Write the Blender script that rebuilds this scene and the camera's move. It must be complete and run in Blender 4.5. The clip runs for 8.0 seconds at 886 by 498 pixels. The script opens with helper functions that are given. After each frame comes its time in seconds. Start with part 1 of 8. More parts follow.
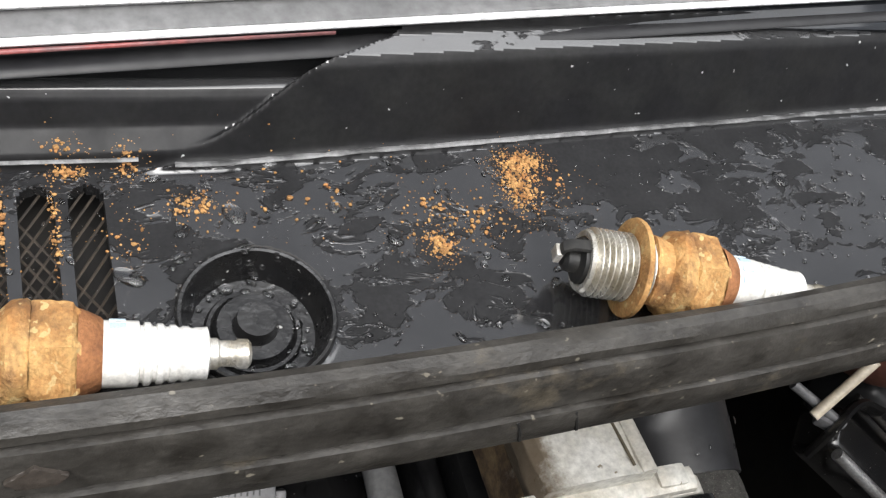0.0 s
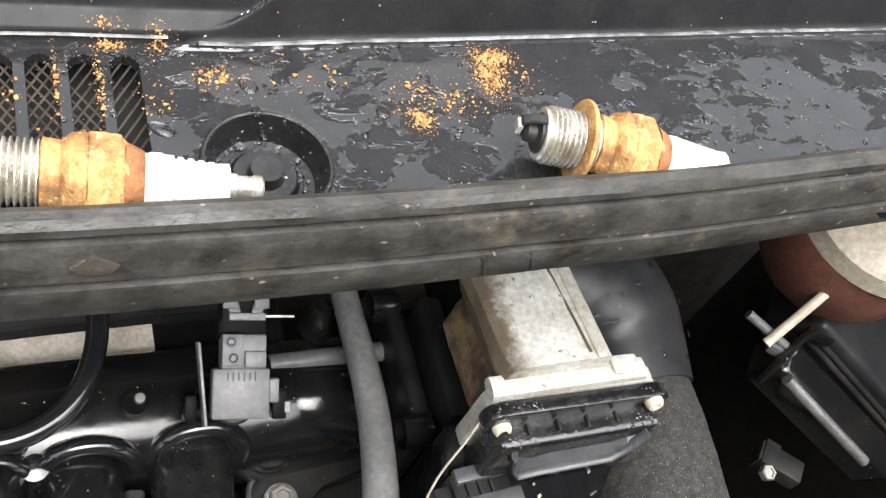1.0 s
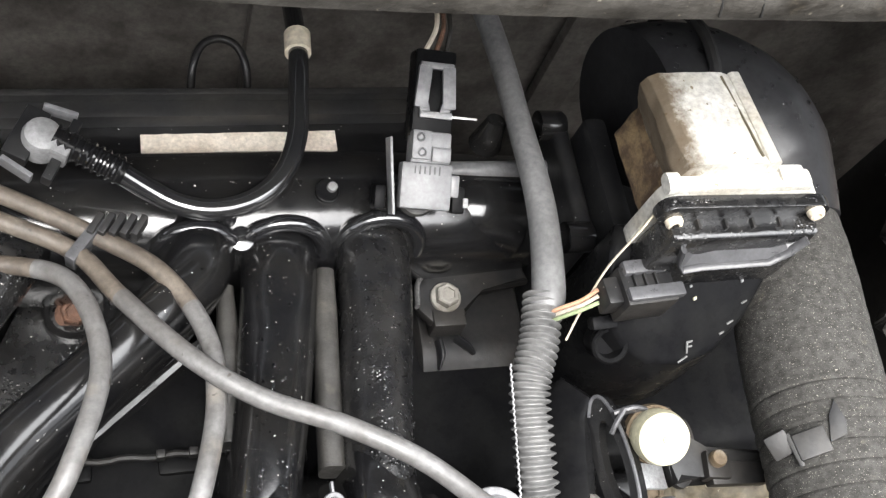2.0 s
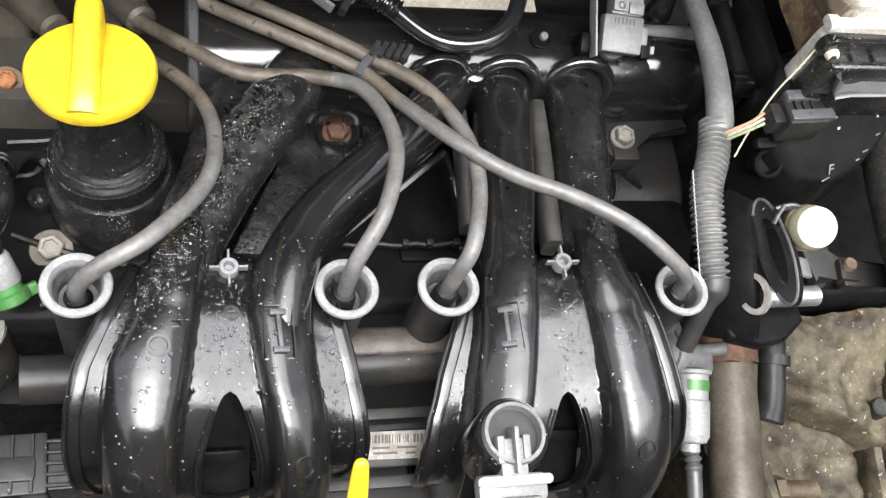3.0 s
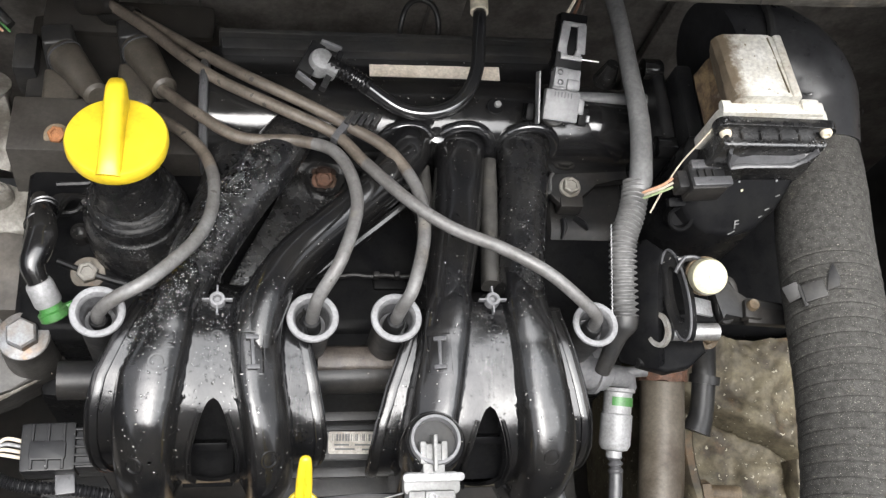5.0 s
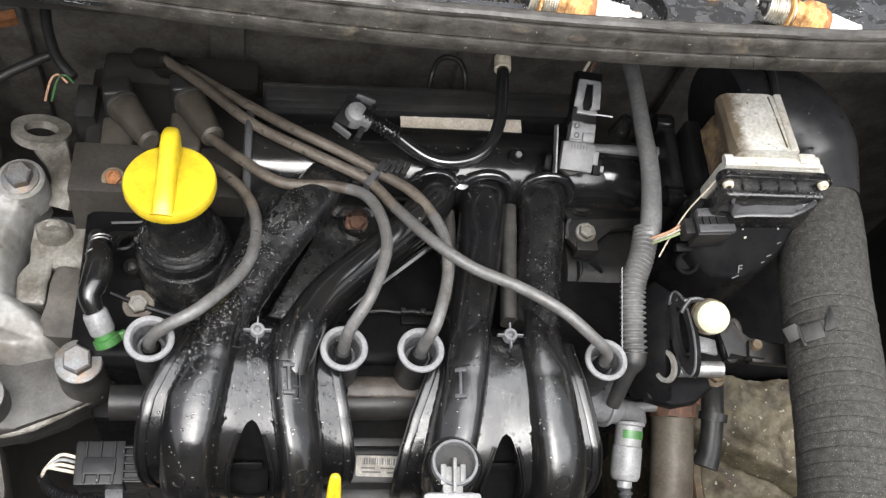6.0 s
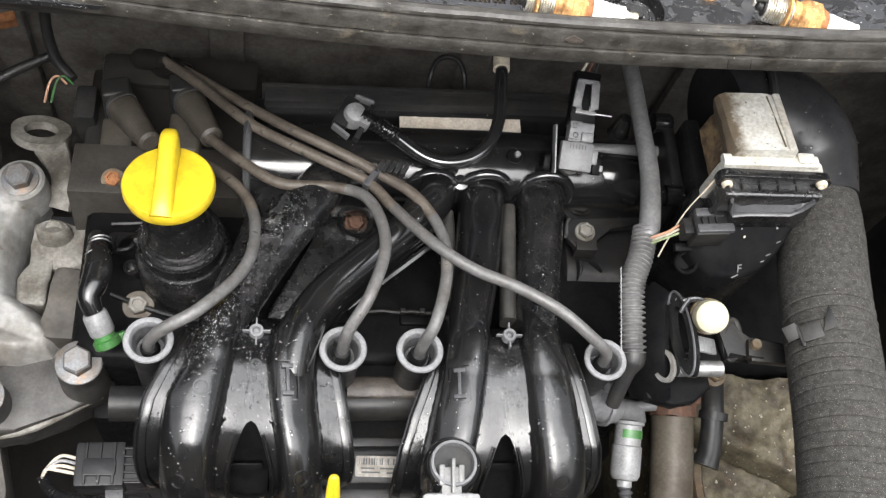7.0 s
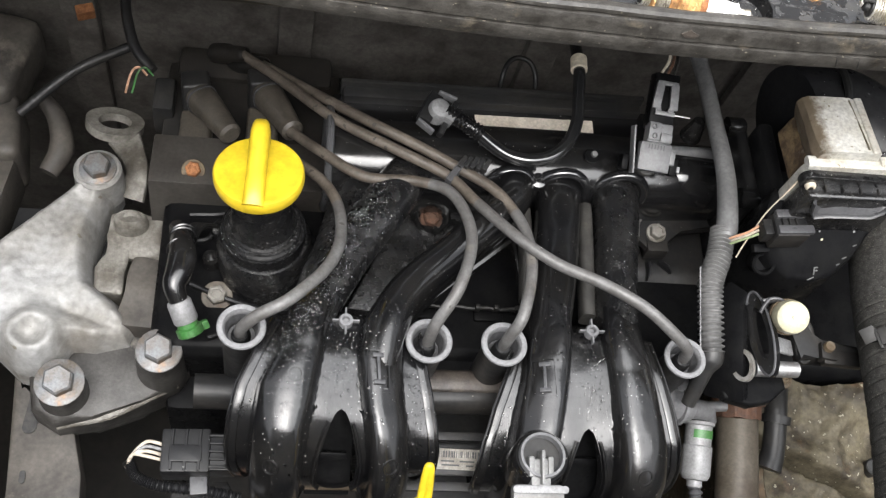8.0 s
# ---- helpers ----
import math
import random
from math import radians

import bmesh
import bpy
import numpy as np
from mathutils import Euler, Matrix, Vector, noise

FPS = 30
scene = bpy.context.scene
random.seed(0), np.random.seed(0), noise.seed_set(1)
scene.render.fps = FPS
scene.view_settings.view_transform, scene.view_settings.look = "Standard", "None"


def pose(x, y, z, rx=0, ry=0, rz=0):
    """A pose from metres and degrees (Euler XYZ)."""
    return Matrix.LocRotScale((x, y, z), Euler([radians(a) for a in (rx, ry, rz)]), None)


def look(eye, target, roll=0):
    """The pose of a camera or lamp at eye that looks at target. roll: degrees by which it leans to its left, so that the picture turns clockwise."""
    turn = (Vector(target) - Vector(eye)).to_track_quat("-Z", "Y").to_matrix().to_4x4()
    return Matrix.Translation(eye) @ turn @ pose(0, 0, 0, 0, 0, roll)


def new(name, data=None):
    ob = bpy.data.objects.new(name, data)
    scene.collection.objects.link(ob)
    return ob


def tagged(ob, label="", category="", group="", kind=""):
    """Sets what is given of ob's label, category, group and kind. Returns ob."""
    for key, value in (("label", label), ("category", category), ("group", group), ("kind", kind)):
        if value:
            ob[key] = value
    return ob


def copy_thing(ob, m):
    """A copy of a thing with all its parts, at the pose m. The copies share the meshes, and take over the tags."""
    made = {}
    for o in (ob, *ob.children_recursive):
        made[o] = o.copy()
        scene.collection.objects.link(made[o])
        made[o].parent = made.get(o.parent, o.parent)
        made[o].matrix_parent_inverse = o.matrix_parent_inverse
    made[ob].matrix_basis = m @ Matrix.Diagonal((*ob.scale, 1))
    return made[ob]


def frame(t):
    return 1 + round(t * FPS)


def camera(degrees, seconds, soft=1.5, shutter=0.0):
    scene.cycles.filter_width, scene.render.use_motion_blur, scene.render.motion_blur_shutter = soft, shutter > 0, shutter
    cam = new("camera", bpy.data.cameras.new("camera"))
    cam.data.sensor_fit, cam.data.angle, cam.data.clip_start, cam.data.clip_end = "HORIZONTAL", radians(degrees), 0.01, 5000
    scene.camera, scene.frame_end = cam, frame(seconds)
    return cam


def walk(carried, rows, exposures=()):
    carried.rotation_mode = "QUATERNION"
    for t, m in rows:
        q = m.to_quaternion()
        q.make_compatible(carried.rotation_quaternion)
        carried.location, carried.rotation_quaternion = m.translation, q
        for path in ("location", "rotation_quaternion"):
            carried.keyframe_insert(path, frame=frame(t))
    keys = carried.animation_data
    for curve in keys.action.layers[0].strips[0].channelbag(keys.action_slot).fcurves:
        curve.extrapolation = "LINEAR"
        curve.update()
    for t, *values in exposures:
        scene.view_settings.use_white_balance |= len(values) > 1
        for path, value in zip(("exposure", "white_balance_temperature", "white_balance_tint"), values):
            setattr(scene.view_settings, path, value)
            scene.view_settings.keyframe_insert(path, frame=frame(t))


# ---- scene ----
from mathutils.bvhtree import BVHTree

cam = camera(47.3, 8.0, soft=1.3)
PATH = [
    (0, (0.069, 0.017, 0.367), (0.823, 1.027, -1.186), 25.9),
    (0.5, (0.07, -0.007, 0.372), (0.832, 0.969, -1.198), 27.7),
    (1, (0.054, -0.024, 0.384), (0.832, 0.938, -1.187), 28.8),
    (1.5, (0.035, -0.038, 0.382), (0.82, 0.861, -1.223), 31.2),
    (1.8, (0.019, -0.047, 0.372), (0.727, 0.785, -1.303), 32.1),
    (2, (0.003, -0.071, 0.376), (0.622, 0.78, -1.325), 29.9),
    (2.2, (-0.018, -0.091, 0.376), (0.527, 0.783, -1.338), 27.5),
    (3.3, (-0.121, -0.207, 0.464), (0.408, 0.6, -1.288), 29.3),
    (3.5, (-0.12, -0.22, 0.5), (0.41, 0.585, -1.252), 29.6),
    (4, (-0.113, -0.229, 0.533), (0.423, 0.595, -1.209), 29.7),
    (4.2, (-0.097, -0.217, 0.539), (0.395, 0.581, -1.227), 28.8),
    (5.3, (-0.066, -0.201, 0.554), (0.29, 0.605, -1.241), 22.5),
    (5.5, (-0.063, -0.205, 0.57), (0.264, 0.62, -1.222), 20.5),
    (6, (-0.075, -0.226, 0.591), (0.258, 0.661, -1.171), 20.5),
    (6.5, (-0.075, -0.223, 0.589), (0.258, 0.66, -1.175), 20.6),
    (7, (-0.072, -0.224, 0.593), (0.254, 0.657, -1.173), 20.1),
    (7.5, (-0.071, -0.225, 0.591), (0.249, 0.661, -1.174), 19.7),
    (7.8, (-0.086, -0.228, 0.585), (0.241, 0.666, -1.174), 20.5),
    (8, (-0.13, -0.237, 0.582), (0.204, 0.671, -1.168), 21.2),
]
walk(cam, [(t, look(eye, target, roll)) for t, eye, target, roll in PATH],
     exposures=[(0.0, -0.35), (0.2, 0.0), (0.5, 0.22), (1.0, 0.5), (1.5, 1.0), (2.2, 1.2), (3.5, 0.92), (4.2, 0.92), (5.5, 0.58), (7.5, 0.52), (8.0, 0.42)])

# ---- world, sun ----
world = bpy.data.worlds.new("overcast_sky")
scene.world = world
world.use_nodes = True
wn, wl = world.node_tree.nodes, world.node_tree.links
wn.clear()
sky = wn.new("ShaderNodeTexSky")
sky.sky_type = "NISHITA"
sky.sun_disc = False
sky.sun_elevation, sky.sun_rotation = radians(66), radians(190)
sky.air_density, sky.dust_density, sky.ozone_density = 1.0, 6.0, 0.5
grey = wn.new("ShaderNodeHueSaturation")
grey.inputs["Saturation"].default_value = 0.22
back = wn.new("ShaderNodeBackground")
back.inputs["Strength"].default_value = 0.27
wout = wn.new("ShaderNodeOutputWorld")
wl.new(sky.outputs[0], grey.inputs["Color"])
wl.new(grey.outputs[0], back.inputs["Color"])
wl.new(back.outputs[0], wout.inputs["Surface"])

sun_data = bpy.data.lights.new("sun", "SUN")
sun_data.energy, sun_data.angle, sun_data.color = 4.1, radians(82), (0.975, 0.985, 1.0)
sun = new("sun", sun_data)
sun.matrix_world = look((0.25, -0.62, 1.8), (0, 0, 0))


# ---- materials ----
def material(name, base, rough=0.5, metal=0.0, second=None, scale=60.0, mix=(0.4, 0.65), bump=0.15,
             bump_scale=400.0, rough_var=0.12, rough_scale=None, dust=None, dust_amount=0.0, coat=0.0,
             specks=None, speck_amount=0.0, speck_scale=500.0, island=0.0, spec=0.5, stretch=None, drops=0.0, drop_scale=330.0):
    """A node material: base and second colour by two noises, uneven gloss, fine relief, dust and specks."""
    m = bpy.data.materials.new(name)
    m.use_nodes = True
    n, l = m.node_tree.nodes, m.node_tree.links
    bsdf = n["Principled BSDF"]
    co = n.new("ShaderNodeTexCoord").outputs["Object"]
    if stretch:
        mp = n.new("ShaderNodeMapping")
        mp.inputs["Scale"].default_value = stretch
        l.new(co, mp.inputs["Vector"])
        co = mp.outputs["Vector"]

    def noise_tex(s, detail=5.0, rg=0.6, dist=0.0):
        t = n.new("ShaderNodeTexNoise")
        t.inputs["Scale"].default_value, t.inputs["Detail"].default_value = s, detail
        t.inputs["Roughness"].default_value, t.inputs["Distortion"].default_value = rg, dist
        l.new(co, t.inputs["Vector"])
        return t.outputs["Fac"]

    def ramp(src, lo, hi, a=0.0, b=1.0):
        r = n.new("ShaderNodeMapRange")
        r.inputs["From Min"].default_value, r.inputs["From Max"].default_value = lo, hi
        r.inputs["To Min"].default_value, r.inputs["To Max"].default_value = a, b
        l.new(src, r.inputs["Value"])
        return r.outputs["Result"]

    def blend(fac, a, b):
        x = n.new("ShaderNodeMix")
        x.data_type = "RGBA"
        if fac is not None:
            l.new(fac, x.inputs["Factor"])
        for sock, v in ((x.inputs["A"], a), (x.inputs["B"], b)):
            if isinstance(v, tuple):
                sock.default_value = (*v, 1)
            else:
                l.new(v, sock)
        return x.outputs["Result"]

    if second is None:
        second = tuple(c * 0.7 for c in base)
    colour = blend(ramp(noise_tex(scale), *mix), base, second)
    fine = ramp(noise_tex(scale * 9, 3.0), 0.3, 0.7, 0.76, 1.2)
    mul = n.new("ShaderNodeMix")
    mul.data_type, mul.blend_type = "RGBA", "MULTIPLY"
    mul.inputs["Factor"].default_value = 1.0
    l.new(colour, mul.inputs["A"])
    l.new(fine, mul.inputs["B"])
    colour = mul.outputs["Result"]
    if dust:
        colour = blend(ramp(noise_tex(scale * 0.45, 8.0, 0.7), 0.62 - dust_amount, 0.72), colour, dust)
    if specks:
        colour = blend(ramp(noise_tex(speck_scale, 2.0, 0.5), 0.74 - speck_amount, 0.77 - speck_amount), colour, specks)
    if island:
        gm = n.new("ShaderNodeNewGeometry")
        hsv = n.new("ShaderNodeHueSaturation")
        l.new(ramp(gm.outputs["Random Per Island"], 0, 1, 1 - island, 1 + island), hsv.inputs["Value"])
        l.new(colour, hsv.inputs["Color"])
        colour = hsv.outputs["Color"]
    l.new(colour, bsdf.inputs["Base Color"])
    l.new(ramp(noise_tex(rough_scale or scale * 1.7, 6.0), 0.3, 0.7, max(rough - rough_var, 0.03), min(rough + rough_var, 1)),
          bsdf.inputs["Roughness"])
    bsdf.inputs["Metallic"].default_value = metal
    bsdf.inputs["Coat Weight"].default_value = coat
    bsdf.inputs["Coat Roughness"].default_value = 0.15
    bsdf.inputs["Specular IOR Level"].default_value = spec
    if bump:
        b = n.new("ShaderNodeBump")
        b.inputs["Strength"].default_value, b.inputs["Distance"].default_value = bump, 0.0006
        l.new(noise_tex(bump_scale, 4.0), b.inputs["Height"])
        l.new(b.outputs["Normal"], bsdf.inputs["Normal"])
        top = b
        if drops:
            # beads of water: round caps of a cell pattern, gathered in patches
            v = n.new("ShaderNodeTexVoronoi")
            v.inputs["Scale"].default_value = drop_scale
            l.new(co, v.inputs["Vector"])
            cap = ramp(v.outputs["Distance"], 0.12, 0.42, 1.0, 0.0)
            where = ramp(noise_tex(22.0, 3.0), 0.62 - drops * 0.2, 0.72 - drops * 0.2)
            keep = n.new("ShaderNodeMath")
            keep.operation = "MULTIPLY"
            l.new(cap, keep.inputs[0])
            l.new(where, keep.inputs[1])
            top = n.new("ShaderNodeBump")
            top.inputs["Strength"].default_value, top.inputs["Distance"].default_value = 0.9, 0.0007
            l.new(keep.outputs[0], top.inputs["Height"])
            l.new(b.outputs["Normal"], top.inputs["Normal"])
            l.new(top.outputs["Normal"], bsdf.inputs["Normal"])
        if coat:
            l.new(top.outputs["Normal"], bsdf.inputs["Coat Normal"])
            l.new(ramp(noise_tex(30.0, 6.0, 0.65), 0.42, 0.56, coat * 0.25, coat), bsdf.inputs["Coat Weight"])
    return m


def wet_plastic(name, base, wet_at=0.5, scale=45.0, dry=0.42, wet=0.09, drained=-0.13):
    """Black plastic with wet patches that are smoother than the dry rest, and grit on it."""
    m = material(name, base, rough=dry, scale=scale, bump=0.1, bump_scale=900)
    n, l = m.node_tree.nodes, m.node_tree.links
    bsdf = n["Principled BSDF"]
    co = n.new("ShaderNodeTexCoord").outputs["Object"]
    a = n.new("ShaderNodeTexNoise")
    a.inputs["Scale"].default_value, a.inputs["Detail"].default_value, a.inputs["Roughness"].default_value = scale, 4.0, 0.72
    a.inputs["Distortion"].default_value = 0.5
    mp = n.new("ShaderNodeMapping")
    mp.inputs["Scale"].default_value = (0.7, 1.15, 1.0)
    l.new(co, mp.inputs["Vector"])
    l.new(mp.outputs["Vector"], a.inputs["Vector"])
    # the upper strip has drained and is mostly dry
    xyz = n.new("ShaderNodeSeparateXYZ")
    l.new(co, xyz.inputs[0])
    high = n.new("ShaderNodeMapRange")
    high.inputs["From Min"].default_value, high.inputs["From Max"].default_value = 0.018, 0.046
    high.inputs["To Min"].default_value, high.inputs["To Max"].default_value = 0.0, drained
    l.new(xyz.outputs["Y"], high.inputs["Value"])
    # broad zones that hold more or less water
    zone = n.new("ShaderNodeTexNoise")
    zone.inputs["Scale"].default_value, zone.inputs["Detail"].default_value = 19.0, 3.0
    l.new(co, zone.inputs["Vector"])
    more = n.new("ShaderNodeMath")
    more.operation = "MULTIPLY_ADD"
    more.inputs[1].default_value, more.inputs[2].default_value = 1.1, -0.55
    l.new(zone.outputs["Fac"], more.inputs[0])
    both = n.new("ShaderNodeMath")
    both.operation = "ADD"
    l.new(a.outputs["Fac"], both.inputs[0])
    l.new(more.outputs[0], both.inputs[1])
    fac = n.new("ShaderNodeMath")
    fac.operation = "ADD"
    l.new(both.outputs[0], fac.inputs[0])
    l.new(high.outputs["Result"], fac.inputs[1])
    r = n.new("ShaderNodeMapRange")
    r.inputs["From Min"].default_value, r.inputs["From Max"].default_value = wet_at - 0.015, wet_at + 0.015
    r.inputs["To Min"].default_value, r.inputs["To Max"].default_value = dry, wet
    l.new(fac.outputs[0], r.inputs["Value"])
    l.new(r.outputs["Result"], bsdf.inputs["Roughness"])
    g = n.new("ShaderNodeMapRange")
    g.inputs["From Min"].default_value, g.inputs["From Max"].default_value = wet_at - 0.015, wet_at + 0.015
    g.inputs["To Min"].default_value, g.inputs["To Max"].default_value = 0.2, 1.0
    l.new(fac.outputs[0], g.inputs["Value"])
    l.new(g.outputs["Result"], bsdf.inputs["Specular IOR Level"])
    film = n.new("ShaderNodeMapRange")
    film.inputs["From Min"].default_value, film.inputs["From Max"].default_value = wet_at - 0.015, wet_at + 0.015
    film.inputs["To Max"].default_value = 0.8
    l.new(fac.outputs[0], film.inputs["Value"])
    l.new(film.outputs["Result"], bsdf.inputs["Coat Weight"])
    bsdf.inputs["Coat Roughness"].default_value = wet
    c = n.new("ShaderNodeMapRange")
    c.inputs["From Min"].default_value, c.inputs["From Max"].default_value = wet_at - 0.02, wet_at + 0.03
    l.new(fac.outputs[0], c.inputs["Value"])
    b = n.new("ShaderNodeBump")
    b.inputs["Strength"].default_value, b.inputs["Distance"].default_value = 0.9, 0.0005
    l.new(c.outputs["Result"], b.inputs["Height"])
    l.new(b.outputs["Normal"], bsdf.inputs["Normal"])
    return m


M = {}
M["plastic"] = material("black_plastic", (0.006, 0.006, 0.0065), 0.2, second=(0.011, 0.0105, 0.01), scale=35, rough_var=0.08,
                        bump=0.16, bump_scale=210, specks=(0.36, 0.35, 0.33), speck_amount=0.012, speck_scale=520, spec=0.6, coat=0.35)
M["matte_black"] = material("matte_black_plastic", (0.009, 0.009, 0.01), 0.4, second=(0.014, 0.014, 0.014), scale=60, bump=0.1, spec=0.25, specks=(0.25, 0.25, 0.24), speck_amount=0.0, speck_scale=500)
M["gloss"] = material("glossy_black_pipe", (0.01, 0.01, 0.011), 0.12, second=(0.014, 0.014, 0.014), scale=40, rough_var=0.05, bump=0.06, spec=1.0, coat=0.8)
M["plastic_wet"] = material("wet_black_plastic", (0.007, 0.007, 0.0075), 0.26, second=(0.014, 0.0135, 0.013), scale=60, rough_var=0.12,
                            bump=0.4, bump_scale=330, specks=(0.35, 0.34, 0.32), speck_amount=0.02, speck_scale=600, spec=0.7, coat=0.5, drops=0.75, drop_scale=560)
M["satin_black"] = material("satin_black_plastic", (0.005, 0.005, 0.0055), 0.3, second=(0.008, 0.008, 0.008), scale=60, bump=0.05, spec=0.03)
M["plastic_dull"] = material("dull_black_plastic", (0.015, 0.015, 0.0155), 0.45, second=(0.026, 0.0245, 0.0225), scale=40,
                             dust=(0.035, 0.031, 0.026), dust_amount=-0.01, bump=0.25, spec=0.4)
M["cover"] = material("charcoal_plastic", (0.013, 0.013, 0.0135), 0.4, second=(0.024, 0.022, 0.02), scale=30, bump=0.2, spec=0.25, specks=(0.12, 0.11, 0.095), speck_amount=0.01, speck_scale=420)
M["elbow"] = material("grey_black_duct", (0.016, 0.016, 0.0175), 0.42, second=(0.024, 0.024, 0.025), scale=25, bump=0.12, spec=0.35)
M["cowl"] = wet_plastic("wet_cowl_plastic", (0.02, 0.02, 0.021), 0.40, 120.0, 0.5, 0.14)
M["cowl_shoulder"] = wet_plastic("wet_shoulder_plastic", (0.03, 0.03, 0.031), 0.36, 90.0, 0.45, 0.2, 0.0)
# Riser copy of the panel plastic, darkened for the dim bay it mirrors.
M["cowl_dark_riser"] = material("darkened_riser_plastic", (0.011, 0.011, 0.012), 0.45, second=(0.016, 0.016, 0.016), scale=60, bump=0.08, spec=0.25,
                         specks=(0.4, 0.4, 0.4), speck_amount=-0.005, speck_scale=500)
# Pale colour stands in for the sky glint along the fold.
M["worn_ridge"] = material("pale_fold_highlight", (0.2, 0.2, 0.2), 0.4, second=(0.05, 0.05, 0.05), scale=110, mix=(0.42, 0.62), bump=0.5)
M["seal"] = material("weathered_rubber", (0.055, 0.051, 0.045), 0.47, second=(0.018, 0.016, 0.0135), scale=120, mix=(0.34, 0.66), bump=0.8, bump_scale=300,
                     dust=(0.1, 0.085, 0.063), dust_amount=0.03, stretch=(0.75, 1.0, 1.0), specks=(0.16, 0.145, 0.115), speck_amount=0.035, speck_scale=420, spec=0.45, rough_var=0.16, rough_scale=90)
M["lead"] = material("lead_rubber", (0.115, 0.113, 0.111), 0.42, second=(0.07, 0.066, 0.062), scale=48, mix=(0.36, 0.64), bump=0.3,
                     dust=(0.145, 0.13, 0.11), dust_amount=0.04, specks=(0.04, 0.035, 0.03), speck_amount=0.04, speck_scale=170)
M["lead_dirty"] = material("dusty_lead_rubber", (0.105, 0.088, 0.07), 0.55, second=(0.052, 0.042, 0.033), scale=55, bump=0.4, dust=(0.135, 0.117, 0.094), dust_amount=0.03, specks=(0.024, 0.019, 0.015), speck_amount=0.07, speck_scale=150)
M["boot"] = material("dusty_boot_rubber", (0.065, 0.056, 0.044), 0.55, second=(0.028, 0.024, 0.019), scale=60, mix=(0.35, 0.7), bump=0.5)
M["ring"] = material("grey_rubber_collar", (0.19, 0.19, 0.195), 0.5, second=(0.13, 0.13, 0.132), scale=60, bump=0.06)
M["well"] = material("well_rubber", (0.08, 0.08, 0.083), 0.5, second=(0.03, 0.03, 0.03), scale=120)
M["yellow"] = material("yellow_plastic", (0.6, 0.45, 0.022), 0.34, second=(0.55, 0.39, 0.02), scale=9, rough_var=0.08, bump=0.04)
M["alloy"] = material("weathered_alloy", (0.55, 0.54, 0.5), 0.55, 0.2, second=(0.42, 0.39, 0.33), scale=45, bump=0.45, bump_scale=500,
                      dust=(0.2, 0.16, 0.1), dust_amount=0.03, specks=(0.2, 0.17, 0.12), speck_amount=0.05, speck_scale=300)
M["alloy_bright"] = material("bright_cast_alloy", (0.29, 0.289, 0.285), 0.55, 0.1, second=(0.19, 0.18, 0.163), scale=16, mix=(0.4, 0.64), bump=0.5, bump_scale=320,
                             dust=(0.085, 0.07, 0.055), dust_amount=0.05, specks=(0.14, 0.125, 0.1), speck_amount=0.02, speck_scale=110)
M["mount_dark"] = material("oily_grey_casting", (0.055, 0.052, 0.048), 0.5, 0.1, second=(0.026, 0.024, 0.022), scale=45, bump=0.4, bump_scale=300,
                           dust=(0.16, 0.148, 0.128), dust_amount=0.0)
M["mount_bolt"] = material("stained_zinc_bolt", (0.16, 0.165, 0.172), 0.5, 0.35, second=(0.12, 0.1, 0.08), scale=70, bump=0.3, dust=(0.3, 0.17, 0.09), dust_amount=0.04)
M["gearbox"] = material("dirty_gearbox_alloy", (0.12, 0.102, 0.066), 0.7, 0.1, second=(0.035, 0.027, 0.016), scale=32, mix=(0.42, 0.6), bump=1.0, bump_scale=170,
                        dust=(0.13, 0.072, 0.03), dust_amount=0.07, specks=(0.27, 0.25, 0.19), speck_amount=0.07, speck_scale=260)
M["cast_grey"] = material("dirty_cast_alloy", (0.2, 0.19, 0.17), 0.6, 0.1, second=(0.085, 0.076, 0.062), scale=45, mix=(0.4, 0.62), bump=0.7, bump_scale=300, dust=(0.045, 0.038, 0.03), dust_amount=0.06)
M["bolt"] = material("zinc_bolt", (0.36, 0.35, 0.33), 0.42, 0.6, second=(0.25, 0.23, 0.2), scale=120, bump=0.2)
M["rusty"] = material("rusty_steel", (0.33, 0.14, 0.055), 0.8, 0.1, second=(0.19, 0.075, 0.03), scale=160, bump=0.9, bump_scale=700)
M["rust_dark"] = material("dark_rusty_steel", (0.11, 0.052, 0.03), 0.7, 0.1, second=(0.055, 0.03, 0.02), scale=160, bump=0.9, bump_scale=700)
M["rust_light"] = material("ochre_rust", (0.55, 0.33, 0.125), 0.85, 0.0, second=(0.4, 0.19, 0.06), scale=150, mix=(0.4, 0.62), bump=1.0, bump_scale=900,
                           dust=(0.13, 0.065, 0.03), dust_amount=0.08, specks=(0.55, 0.38, 0.17), speck_amount=0.12, speck_scale=500)
M["thread"] = material("worn_plug_steel", (0.72, 0.7, 0.65), 0.3, 0.6, second=(0.4, 0.36, 0.28), scale=180, bump=0.2)
M["ceramic"] = material("glazed_ceramic", (0.82, 0.81, 0.78), 0.2, second=(0.76, 0.74, 0.69), scale=80, rough_var=0.08, bump=0.05)
M["blue_ink"] = material("faded_blue_ink", (0.45, 0.6, 0.75), 0.3, second=(0.6, 0.7, 0.78), scale=300)
M["carbon"] = material("sooty_steel", (0.012, 0.012, 0.012), 0.6, second=(0.03, 0.028, 0.025), scale=200)
M["label"] = material("worn_paper_label", (0.6, 0.545, 0.47), 0.6, second=(0.46, 0.4, 0.33), scale=60, bump=0.05)
